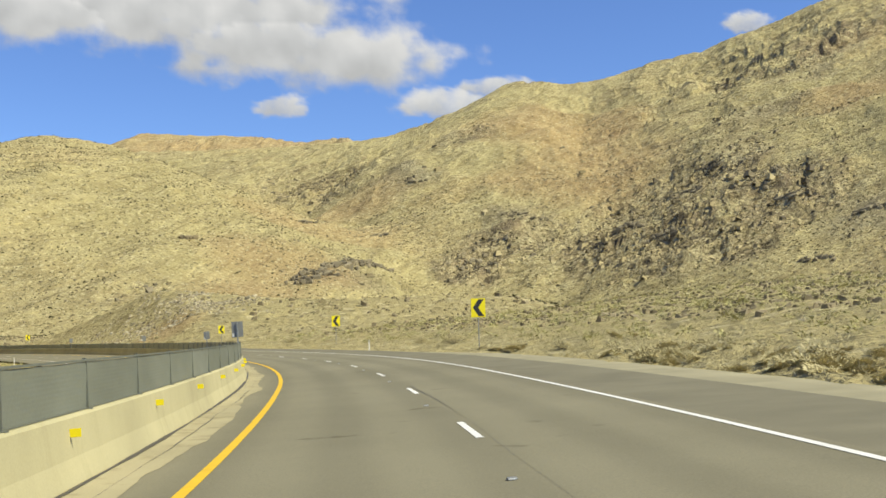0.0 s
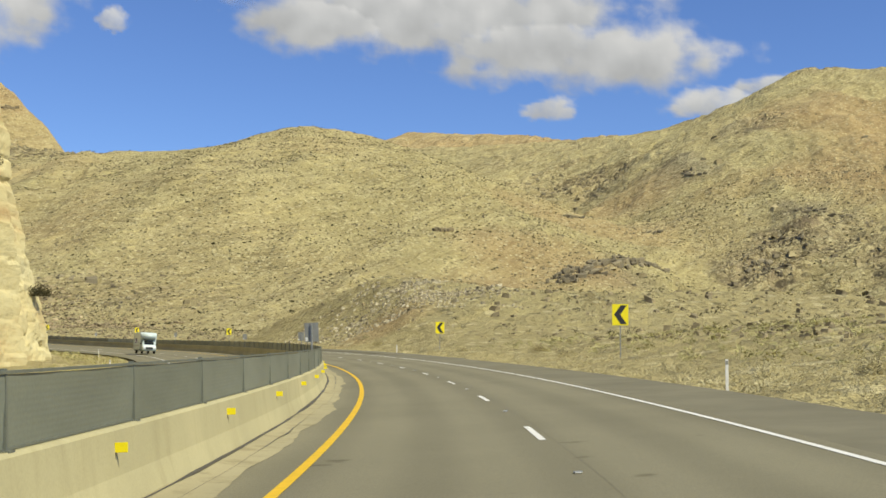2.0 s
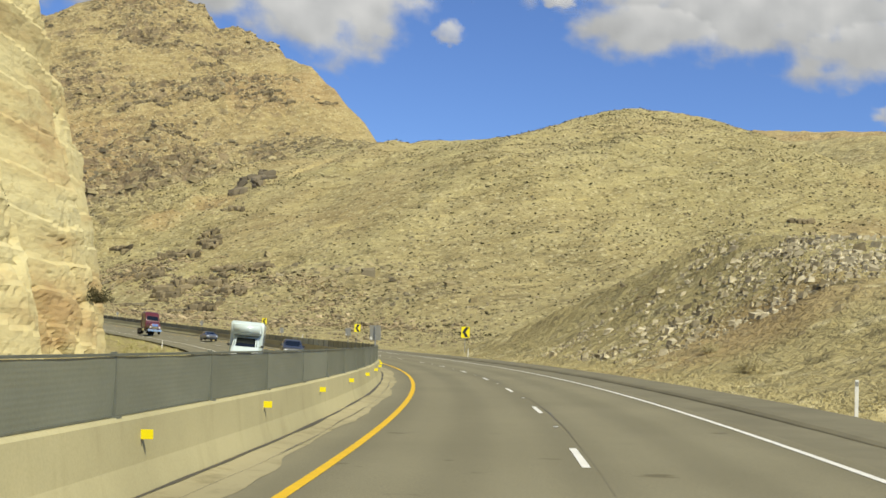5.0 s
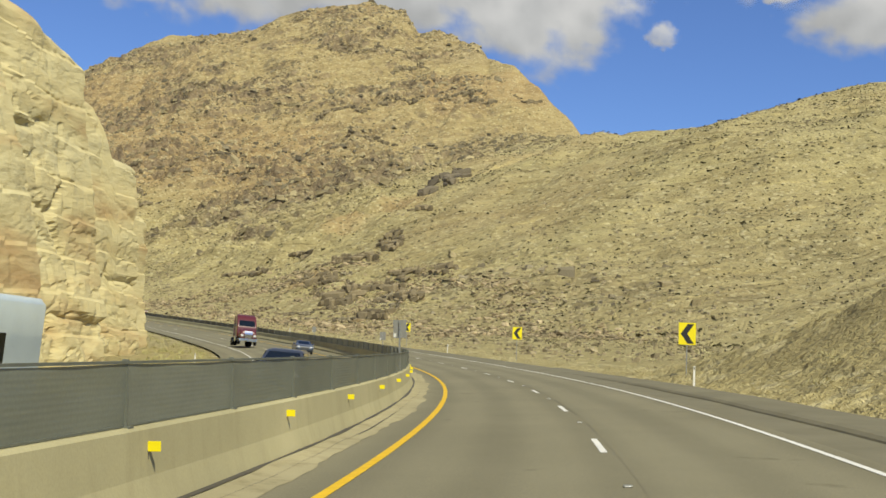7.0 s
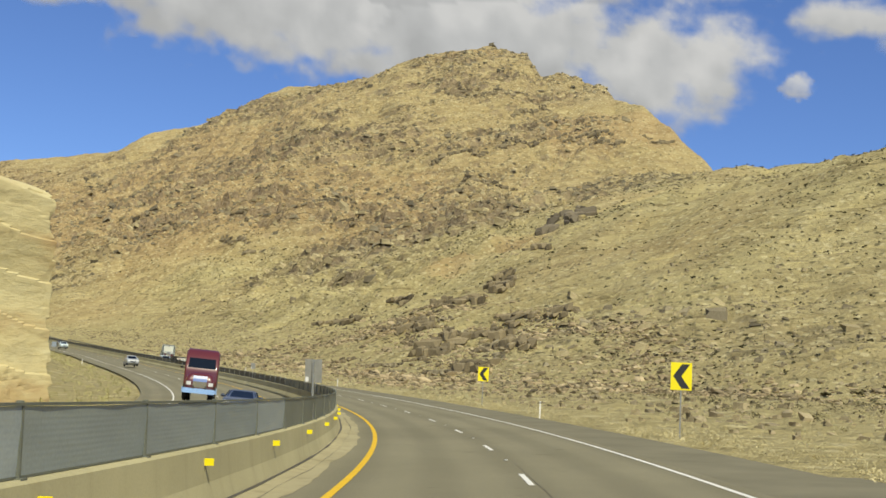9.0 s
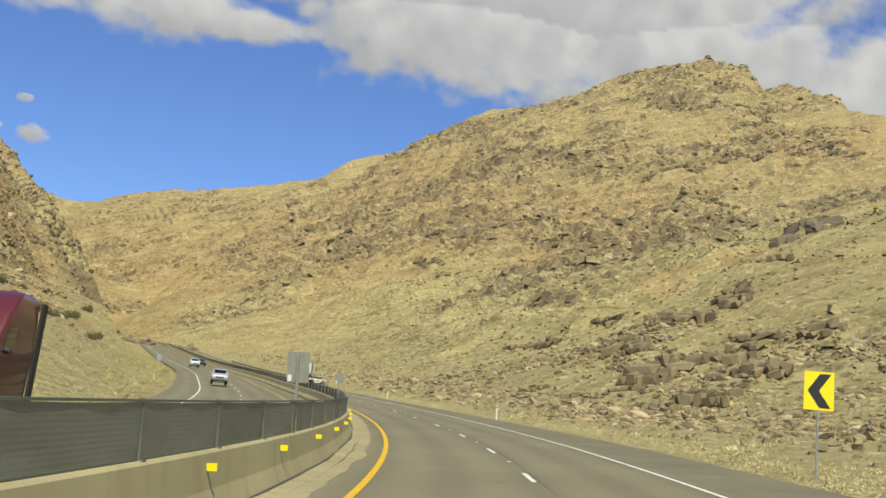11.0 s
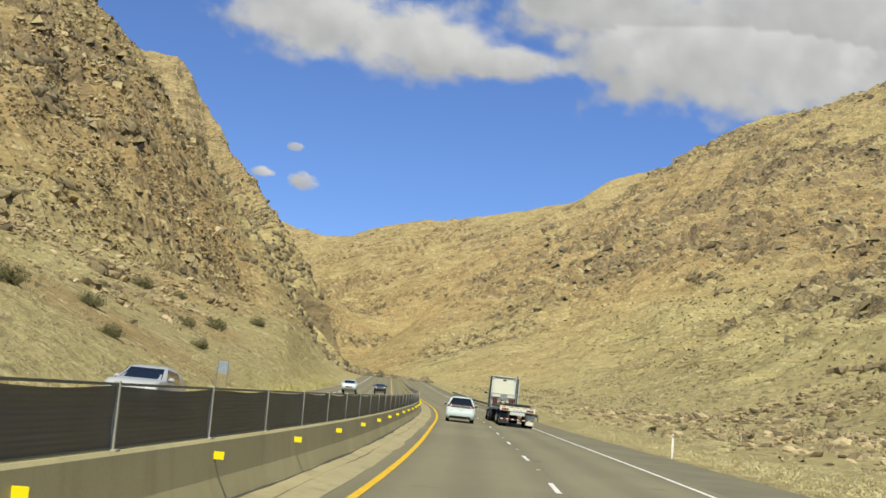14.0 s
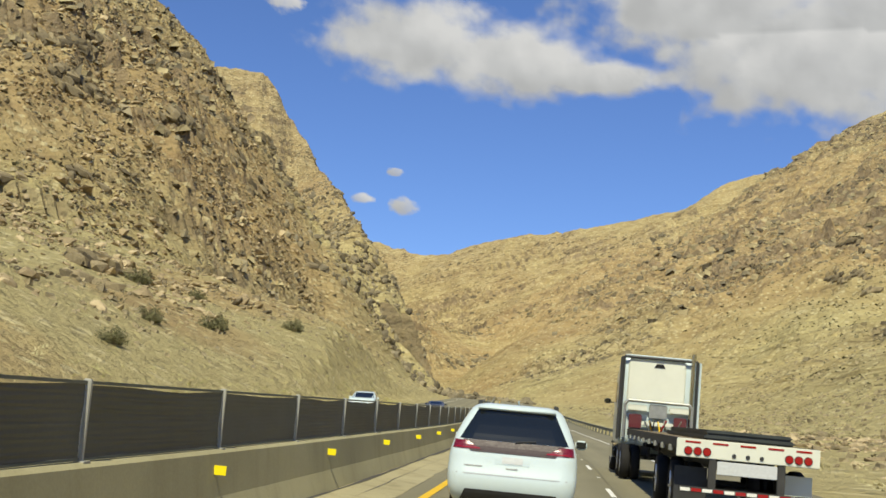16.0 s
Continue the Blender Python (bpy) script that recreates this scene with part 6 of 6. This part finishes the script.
def minivan():
    th = new("minivan")
    sh = Shell([
        (0.24, 0.90, 0.16, 5.00, 0.20), (0.34, 0.95, 0.06, 5.10, 0.24), (0.46, 0.985, 0.01, 5.15, 0.28), (0.60, 1.00, 0.0, 5.17, 0.30), (0.70, 1.005, 0.02, 5.16, 0.30),
        (0.76, 1.005, 0.05, 5.14, 0.30), (0.92, 1.00, 0.075, 5.02, 0.28), (1.02, 0.985, 0.10, 4.70, 0.26), (1.10, 0.965, 0.125, 4.20, 0.26), (1.24, 0.93, 0.19, 3.95, 0.25),
        (1.45, 0.845, 0.31, 3.55, 0.28), (1.60, 0.77, 0.41, 3.25, 0.30), (1.68, 0.715, 0.44, 3.05, 0.30), (1.735, 0.63, 0.50, 2.85, 0.28), (1.765, 0.50, 0.66, 2.55, 0.24),
    ])
    part("body", sh.body((0.4, 0.53, 1.17, 1.35, 1.52)), M_CARWHITE, th, "gloss white bodywork", True)
    part("rear_window", sh.patch(-0.85, 0.85, 1.185, 1.655, "rear", 0.006, 18, 10, -0.61, 0.61), M_GLASS, th, "dark tinted glass")
    part("light_band", sh.patch(-0.66, 0.66, 1.0, 1.18, "rear", 0.009, 16, 4, -0.80, 0.80), M_LAMPDARK, th, "glossy red-black strip between the lamps")
    for s in (-1, 1):
        a, b = (0.50, 0.945) if s > 0 else (-0.945, -0.50)
        at, bt = (0.74, 0.925) if s > 0 else (-0.925, -0.74)
        lamp = part("tail_lamp", sh.patch(a, b, 1.035, 1.165, "rear", 0.015, 10, 4, at, bt), M_LAMPRED, th, "dark red wedge-shaped tail lamp")
        part("lamp_line", sh.patch(min(s * 0.52, s * 0.90), max(s * 0.52, s * 0.90), 1.05, 1.064, "rear", 0.019, 8, 1), M_REDLENS, lamp, "thin brighter red line")
    part("number_plate", sh.patch(-0.16, 0.16, 0.85, 0.95, "rear", 0.008, 4, 2), M_PLATE, th, "plain pale plate")
    part("plate_recess", sh.patch(-0.27, 0.27, 0.83, 0.975, "rear", 0.003, 6, 3), M_CARWHITE, th)
    part("badge", sh.patch(-0.74, -0.46, 0.775, 0.795, "rear", 0.006, 4, 1), M_STEEL, th)
    part("tailgate_handle", sh.patch(-0.09, 0.09, 0.765, 0.785, "rear", 0.008, 4, 1), M_STEEL, th)
    part("lower_bumper", sh.patch(-0.78, 0.78, 0.26, 0.43, "rear", 0.012, 12, 3, -0.70, 0.70), M_TRIM, th, "black lower bumper")
    part("bumper_strip", sh.patch(-0.86, 0.86, 0.655, 0.672, "rear", 0.004, 12, 1), M_CARSILVER, th)
    bm = bmesh.new()
    box(bm, -0.62, 0.36, 1.66, 0.62, 0.56, 1.70, 0.015)
    part("spoiler", bm, M_CARWHITE, th, "", True)
    bm = bmesh.new()
    cyl(bm, (0.02, 0.135, 1.19), (0.34, 0.165, 1.22), 0.012, 6)
    part("rear_wiper", bm, M_TRIM, th)
    for s in (-1, 1):
        bm = bmesh.new()
        cyl(bm, (s * 0.60, 0.75, 1.785), (s * 0.62, 2.75, 1.785), 0.018, 8)
        for y in (0.78, 2.70):
            box(bm, s * 0.61 - 0.04, y - 0.05, 1.72, s * 0.61 + 0.04, y + 0.05, 1.80, 0.012)
        part("roof_rail", bm, M_TRIM, th, "black roof rail foot")
        part("side_window", sh.side_patch(s, 0.55, 1.75, 1.14, 1.58, 0.75, 1.75), M_GLASS, th)
        part("side_window", sh.side_patch(s, 1.83, 2.85, 1.14, 1.58, 1.83, 2.75), M_GLASS, th)
        part("side_window", sh.side_patch(s, 2.93, 3.85, 1.14, 1.56, 2.83, 3.22), M_GLASS, th)
        part("sill_trim", sh.side_patch(s, 0.9, 4.2, 0.27, 0.36, 0.9, 4.2), M_TRIM, th)
        mirror(th, s * 1.11, 3.55, 1.07, M_CARWHITE)
        wheel(th, s * 0.86, 0.98, 0.35, 0.24, M_RIM, s)
        wheel(th, s * 0.86, 4.07, 0.35, 0.24, M_RIM, s)
    part("windscreen", sh.patch(-0.82, 0.82, 1.14, 1.62, "front", 0.006, 10, 6, -0.66, 0.66), M_GLASS, th)
    bm = bmesh.new()
    vs = [bm.verts.new(p) for p in ((-0.015, 1.0, 1.755), (0.015, 1.0, 1.755), (0.008, 0.88, 1.84), (-0.008, 0.88, 1.84), (0, 1.14, 1.755))]
    for f in ((0, 1, 2, 3), (1, 4, 2), (4, 0, 3), (2, 4, 3), (0, 4, 1)):
        bm.faces.new([vs[i] for i in f])
    part("antenna_fin", bm, M_CARWHITE, th)
    bm = bmesh.new()
    cyl(bm, (0.5, 0.02, 0.30), (0.5, 0.35, 0.30), 0.035, 10)
    part("exhaust_tip", bm, M_CHROME, th)
    return tagged(th, "white minivan with tinted rear glass driving in the inner lane", "minivan")


def flatbed_trailer():
    th = new("flatbed_trailer")
    L = 14.6
    bm = bmesh.new()
    box(bm, -1.27, 0.06, 1.36, 1.27, L, 1.43)
    part("deck_frame", bm, M_FRAME, th, "", False)
    for k in range(16):
        bm = bmesh.new()
        x = -1.20 + k * 0.1505
        box(bm, x, 0.08, 1.435, x + 0.143, L - 0.05, 1.47, 0.004)
        part("deck_plank", bm, M_DECK, th)
    for s in (-1, 1):
        bm = bmesh.new()
        box(bm, s * 1.25 - 0.035, 0.06, 1.28, s * 1.25 + 0.035, L, 1.475, 0.008)
        part("side_rail", bm, M_FRAME, th)
        bm = bmesh.new()
        box(bm, s * 0.48 - 0.06, 0.3, 0.95, s * 0.48 + 0.06, L - 1.0, 1.36)
        box(bm, s * 0.48 - 0.10, 0.3, 0.93, s * 0.48 + 0.10, L - 1.0, 0.97)
        part("main_beam", bm, M_FRAME, th)
    bm = bmesh.new()
    box(bm, -1.29, 0.0, 1.13, 1.29, 0.06, 1.47, 0.012)
    part("rear_sill", bm, M_CREAM, th, "pale painted rear sill")
    for k in range(5):
        bm = bmesh.new()
        x = -1.0 + k * 0.5
        box(bm, x - 0.14, -0.008, 1.395, x + 0.14, 0.002, 1.43)
        part("reflector_strip", bm, M_REDLENS, th)
    for s in (-1, 1):
        for k in range(3):
            bm = bmesh.new()
            x = s * (1.08 - 0.17 * k)
            cyl(bm, (x, -0.028, 1.25), (x, 0.004, 1.25), 0.068, 16)
            lamp = part("tail_lamp", bm, M_REDLENS, th, "round red lamp")
            bm = bmesh.new()
            cyl(bm, (x, -0.012, 1.25), (x, 0.002, 1.25), 0.08, 16)
            part("lamp_ring", bm, M_TRIM, lamp)
    for k in range(3):
        bm = bmesh.new()
        x = (k - 1) * 0.25
        cyl(bm, (x, -0.02, 1.22), (x, 0.004, 1.22), 0.038, 12)
        part("marker_lamp", bm, M_TRIM, th)
    for s in (-1, 1):
        bm = bmesh.new()
        box(bm, s * 0.62 - 0.07, 0.02, 0.55, s * 0.62 + 0.07, 0.12, 1.14, 0.01)
        part("guard_upright", bm, M_FRAME, th)
    bm = bmesh.new()
    box(bm, -0.54, 0.0, 0.86, 0.54, 0.025, 1.10, 0.008)
    part("rear_panel", bm, M_PLATE, th, "plain white panel under the sill")
    bm = bmesh.new()
    box(bm, -1.22, -0.03, 0.50, 1.22, 0.07, 0.60, 0.008)
    guard = part("rear_guard", bm, M_FRAME, th)
    for k in range(12):
        bm = bmesh.new()
        x = -1.2 + k * 0.2
        box(bm, x + 0.01, -0.036, 0.52, x + 0.19, -0.028, 0.58)
        part("guard_stripe", bm, M_REDLENS if k % 2 else M_WHITE, guard)
    for y in (1.25, 4.35):
        bm = bmesh.new()
        cyl(bm, (-1.0, y, 0.52), (1.0, y, 0.52), 0.075, 10)
        part("axle", bm, M_FRAME, th)
        for s in (-1, 1):
            wheel(th, s * 1.12, y, 0.51, 0.27, M_RIM, s)
            wheel(th, s * 0.80, y, 0.51, 0.27, M_FRAME, s)
    for s in (-1, 1):
        bm = bmesh.new()
        box(bm, s * 0.96 - 0.30, 0.42, 0.22, s * 0.96 + 0.30, 0.435, 0.95)
        part("mudflap", bm, M_CREAM if s > 0 else M_TRIM, th)
        bm = bmesh.new()
        box(bm, s * 0.55 - 0.06, 11.0, 0.35, s * 0.55 + 0.06, 11.12, 1.3)
        box(bm, s * 0.55 - 0.14, 10.92, 0.32, s * 0.55 + 0.14, 11.2, 0.36)
        part("landing_leg", bm, M_FRAME, th)
        for k in range(8):
            bm = bmesh.new()
            y = 1.0 + k * 1.65
            box(bm, s * 1.29 - 0.04, y, 1.20, s * 1.29 + 0.04, y + 0.22, 1.32, 0.01)
            part("winch", bm, M_STEEL, th)
    return tagged(th, "empty flatbed trailer with dark steel frame and red lamps", "trailer")


def tarp_stack():
    th = new("tarpaulin_stack")
    for k, (w, h) in enumerate(((1.0, 0.10), (0.96, 0.09))):
        bm = bmesh.new()
        box(bm, -w + 0.35, 0.9, 0.01 + 0.1 * k, w + 0.05, 8.5 - k * 0.5, 0.01 + 0.1 * k + h, 0.03)
        part("folded_tarpaulin", bm, M_TARP, th)
    return tagged(th, "dark flat stack of folded tarpaulins on the trailer deck", "tarpaulin")


def semi_tractor(cab_paint, label, back=True):
    """Origin under the rear axle end, +y forwards."""
    th = new("semi_tractor")
    for s in (-1, 1):
        bm = bmesh.new()
        box(bm, s * 0.43 - 0.05, 0, 0.72, s * 0.43 + 0.05, 7.2, 0.98)
        part("frame_rail", bm, M_FRAME, th)
    sh = Shell([
        (0.95, 1.15, 2.7, 5.2, 0.10), (1.2, 1.20, 2.62, 5.25, 0.12), (2.3, 1.22, 2.6, 5.2, 0.14), (2.6, 1.22, 2.6, 5.0, 0.14), (3.2, 1.21, 2.6, 4.6, 0.14), (3.65, 1.17, 2.64, 4.1, 0.16), (3.85, 1.08, 2.75, 3.7, 0.2),
    ])
    part("cab", sh.body((1.6, 2.0)), cab_paint, th, "", True)
    hood = Shell([(0.7, 1.05, 5.0, 7.1, 0.2), (1.3, 1.05, 5.0, 7.15, 0.3), (1.75, 0.9, 5.0, 7.0, 0.35), (1.95, 0.7, 5.0, 6.6, 0.3)])
    part("hood", hood.body(), cab_paint, th, "", True)
    part("grille", hood.patch(-0.5, 0.5, 0.85, 1.7, "front", 0.01, 6, 4), M_CHROME, th)
    part("windscreen", sh.patch(-1.0, 1.0, 2.35, 3.1, "front", 0.008, 8, 4, -0.95, 0.95), M_GLASS, th)
    bm = bmesh.new()
    box(bm, -1.15, 7.0, 0.42, 1.15, 7.25, 0.78, 0.05)
    part("bumper", bm, M_CHROME, th)
    for s in (-1, 1):
        a, b = sorted((s * 0.62, s * 0.95))
        part("headlamp", hood.patch(a, b, 1.0, 1.25, "front", 0.012, 4, 3), M_CLEARLENS, th)
        bm = bmesh.new()
        cyl(bm, (s * 1.05, 6.3, 0.1), (s * 1.05, 6.3, 0.11), 0.01, 4)
        bm.free()
        wheel(th, s * 1.02, 6.1, 0.51, 0.30, M_RIM, s)
        for y in (0.6, 1.9):
            wheel(th, s * 1.08, y, 0.51, 0.27, M_RIM, s)
            wheel(th, s * 0.78, y, 0.51, 0.27, M_FRAME, s)
        bm = bmesh.new()
        box(bm, s * 1.25 - 0.03, 3.6, 0.5, s * 1.25 + 0.03, 5.1, 0.95, 0.02)
        cyl(bm, (s * 1.0, 3.6, 0.72), (s * 1.0, 5.0, 0.72), 0.27, 14)
        part("fuel_tank", bm, M_CHROME, th)
        mirror(th, s * 1.45, 5.0, 2.25, M_TRIM)
        part("side_window", sh.side_patch(s, 4.0, 4.75, 2.3, 2.95, 4.0, 4.6), M_GLASS, th)
        bm = bmesh.new()
        box(bm, s * 1.23 - 0.03, 2.25, 1.1, s * 1.23 + 0.03, 2.65, 3.75, 0.03)
        part("side_fairing", bm, M_TRIM if s < 0 else cab_paint, th)
    bm = bmesh.new()
    cyl(bm, (0, 0.2, 1.0), (0, 2.2, 1.0), 0.1, 6)
    box(bm, -0.45, 0.7, 0.98, 0.45, 1.8, 1.12, 0.03)
    part("fifth_wheel", bm, M_FRAME, th)
    if back:
        bm = bmesh.new()
        box(bm, -1.0, 2.55, 2.35, 0.82, 2.62, 3.72, 0.05)
        part("back_panel", bm, M_CREAM, th, "pale cream sleeper back panel")
        bm = bmesh.new()
        for a, b in (((-1.16, 2.5, 1.2), (-1.16, 2.5, 3.76)), ((-1.16, 2.5, 3.76), (1.16, 2.5, 3.76)), ((1.16, 2.5, 3.76), (1.16, 2.5, 1.2))):
            cyl(bm, a, b, 0.045, 8)
        part("back_edge_trim", bm, M_TRIM, th, "black edge trim round the cab back")
        bm = bmesh.new()
        vs = [bm.verts.new(p) for p in ((-0.20, 2.54, 3.46), (0.16, 2.54, 3.46), (0.08, 2.54, 3.60), (-0.12, 2.54, 3.60))]
        bm.faces.new(vs)
        bmesh.ops.solidify(bm, geom=list(bm.faces), thickness=0.02)
        part("vent", bm, M_TRIM, th, "small dark vent")
        bm = bmesh.new()
        for a, b in (((-1.05, 2.3, 1.2), (-1.05, 2.3, 2.25)), ((-1.05, 2.3, 2.25), (-0.95, 2.3, 2.38)), ((-0.95, 2.3, 2.38), (0.95, 2.3, 2.38)), ((0.95, 2.3, 2.38), (1.05, 2.3, 2.25)), ((1.05, 2.3, 2.25), (1.05, 2.3, 1.2))):
            cyl(bm, a, b, 0.05, 8)
        part("headache_rack", bm, M_STEEL, th, "rounded steel tube rack")
        for x0, x1, z0, z1, m in ((-0.95, -0.35, 2.05, 2.25, M_CREAM), (0.35, 0.95, 2.05, 2.25, M_CREAM), (-0.28, 0.28, 1.85, 2.3, M_STEEL), (-0.9, -0.5, 1.5, 1.95, M_CARRED), (0.5, 0.9, 1.5, 1.95, M_CARRED), (-0.5, 0.5, 1.6, 1.75, M_CREAM)):
            bm = bmesh.new()
            box(bm, x0, 2.32, z0, x1, 2.5, z1, 0.03)
            part("equipment_box", bm, m, th)
        for k in range(5):
            bm = bmesh.new()
            x = -0.4 + 0.2 * k
            prev = None
            for q in range(9):
                f = q / 8
                p = (x + 0.25 * math.sin(f * 3 + k), 2.3 - 1.4 * f, 1.75 - 0.55 * math.sin(math.pi * f) + 0.02 * k)
                if prev:
                    cyl(bm, prev, p, 0.022, 6)
                prev = p
            part("air_hose", bm, (M_TRIM, M_YELLOW, M_TRIM, M_REDLENS, M_STEEL)[k], th)
        bm = bmesh.new()
        cyl(bm, (1.02, 2.42, 1.2), (1.02, 2.42, 4.0), 0.075, 12)
        part("exhaust_pipe", bm, M_CHROME, th)
    return tagged(th, label, "truck")


def car(kind, material, label):
    """A passenger car, origin at the rear bumper, +y forwards."""
    th = new("car")
    if kind == "suv":
        L, sh = 4.8, Shell([(0.28, 0.86, 0.1, 4.72, 0.2), (0.5, 0.94, 0.0, 4.8, 0.28), (0.85, 0.95, 0.02, 4.78, 0.3), (1.0, 0.93, 0.06, 4.5, 0.28), (1.1, 0.90, 0.1, 3.65, 0.25), (1.4, 0.82, 0.3, 3.1, 0.22), (1.62, 0.74, 0.5, 2.75, 0.2), (1.72, 0.6, 0.75, 2.4, 0.2)])
        top, r = 1.58, 0.36
    else:
        L, sh = 4.7, Shell([(0.24, 0.84, 0.1, 4.62, 0.2), (0.45, 0.91, 0.0, 4.7, 0.28), (0.75, 0.92, 0.02, 4.66, 0.3), (0.9, 0.90, 0.12, 4.2, 0.28), (0.98, 0.87, 0.5, 3.5, 0.25), (1.2, 0.78, 0.95, 3.0, 0.22), (1.36, 0.70, 1.3, 2.65, 0.2), (1.43, 0.55, 1.5, 2.4, 0.2)])
        top, r = 1.34, 0.32
    part("body", sh.body(), material, th, "", True)
    z0 = 1.14 if kind == "suv" else 1.01
    part("windscreen", sh.patch(-0.76, 0.76, z0, top, "front", 0.008, 8, 4, -0.62, 0.62), M_GLASS, th)
    part("rear_window", sh.patch(-0.72, 0.72, z0, top, "rear", 0.008, 8, 4, -0.58, 0.58), M_GLASS, th)
    part("grille", sh.patch(-0.45, 0.45, 0.45, 0.66, "front", 0.008, 6, 2), M_TRIM, th)
    for s in (-1, 1):
        a, b = sorted((s * 0.55, s * 0.88))
        part("headlamp", sh.patch(a, b, 0.66, 0.80, "front", 0.012, 4, 2), M_CLEARLENS, th)
        part("tail_lamp", sh.patch(a, b, 0.72, 0.9, "rear", 0.012, 4, 2), M_REDLENS, th)
        part("side_window", sh.side_patch(s, 1.1, 3.3, z0, top, 1.35, 2.75), M_GLASS, th)
        mirror(th, s * 1.0, 3.0, z0 - 0.05, material)
        wheel(th, s * 0.80, 0.95, r, 0.22, M_RIM, s)
        wheel(th, s * 0.80, 3.75, r, 0.22, M_RIM, s)
    return tagged(th, label, "car")


def box_van():
    th = new("motorhome")
    sh = Shell([(0.45, 1.12, 0.0, 6.0, 0.08), (2.9, 1.15, 0.0, 6.2, 0.12), (3.05, 1.05, 0.1, 6.0, 0.12)])
    part("body", sh.body((1.0, 2.0)), M_CARWHITE, th, "white box body", True)
    cab = Shell([(0.4, 0.98, 5.6, 7.4, 0.2), (1.0, 1.0, 5.6, 7.45, 0.25), (1.25, 0.95, 5.6, 7.0, 0.25), (1.95, 0.85, 5.6, 6.4, 0.2), (2.05, 0.75, 5.6, 6.2, 0.2)])
    part("cab", cab.body(), M_CARWHITE, th, "", True)
    part("windscreen", cab.patch(-0.8, 0.8, 1.3, 1.9, "front", 0.008, 8, 4, -0.75, 0.75), M_GLASS, th)
    part("grille", cab.patch(-0.5, 0.5, 0.6, 0.95, "front", 0.01, 6, 3), M_TRIM, th)
    bm = bmesh.new()
    box(bm, -1.05, 6.0, 2.1, 1.05, 6.9, 2.95, 0.15)
    part("over_cab", bm, M_CARWHITE, th, "", True)
    for s in (-1, 1):
        a, b = sorted((s * 0.6, s * 0.92))
        part("headlamp", cab.patch(a, b, 0.72, 0.95, "front", 0.014, 4, 2), M_CLEARLENS, th)
        part("side_window", sh.side_patch(s, 2.0, 3.2, 1.5, 2.2, 2.0, 3.2), M_GLASS, th)
        part("stripe", sh.side_patch(s, 0.3, 5.8, 1.05, 1.2, 0.3, 5.8), M_CARSILVER, th)
        mirror(th, s * 1.15, 6.7, 1.3, M_TRIM)
        wheel(th, s * 0.85, 1.6, 0.38, 0.25, M_RIM, s)
        wheel(th, s * 0.85, 6.5, 0.38, 0.25, M_RIM, s)
    return tagged(th, "white motorhome with an overhanging cab in the oncoming lanes", "motorhome")


def place(th, s, v, oncoming=False, dz=0.0):
    th.matrix_basis = frame_at(s, v, 0.006 + dz, 180 if oncoming else 0)
    return th


VAN_S, VAN_V = 504.5, 1.62
TRUCK_S, TRUCK_V = 508.3, 5.78
place(minivan(), VAN_S, VAN_V)
place(flatbed_trailer(), TRUCK_S, TRUCK_V)
place(tarp_stack(), TRUCK_S, TRUCK_V, dz=1.465)
place(semi_tractor(M_CARWHITE, "white semi tractor with a sleeper cab pulling the flatbed"), TRUCK_S + 12.6, TRUCK_V - 0.25)
place(car("suv", M_CARGREY, "dark grey sport utility car in the oncoming lanes"), 262, -6.6, True)
place(box_van(), 240, -10.4, True)
place(car("sedan", M_CARBLUE, "blue-grey saloon car in the oncoming lanes"), 338, -6.6, True)
place(semi_tractor(M_CARRED, "dark red semi tractor unit in the oncoming lanes", False), 366, -10.3, True)
place(car("suv", M_CARSILVER, "silver sport utility car in the oncoming lanes"), 470, -10.2, True)
place(car("suv", M_CARWHITE, "white sport utility car in the oncoming lanes"), 572, -10.2, True)
place(car("sedan", M_CARGREY, "dark saloon car in the oncoming lanes"), 602, -6.6, True)
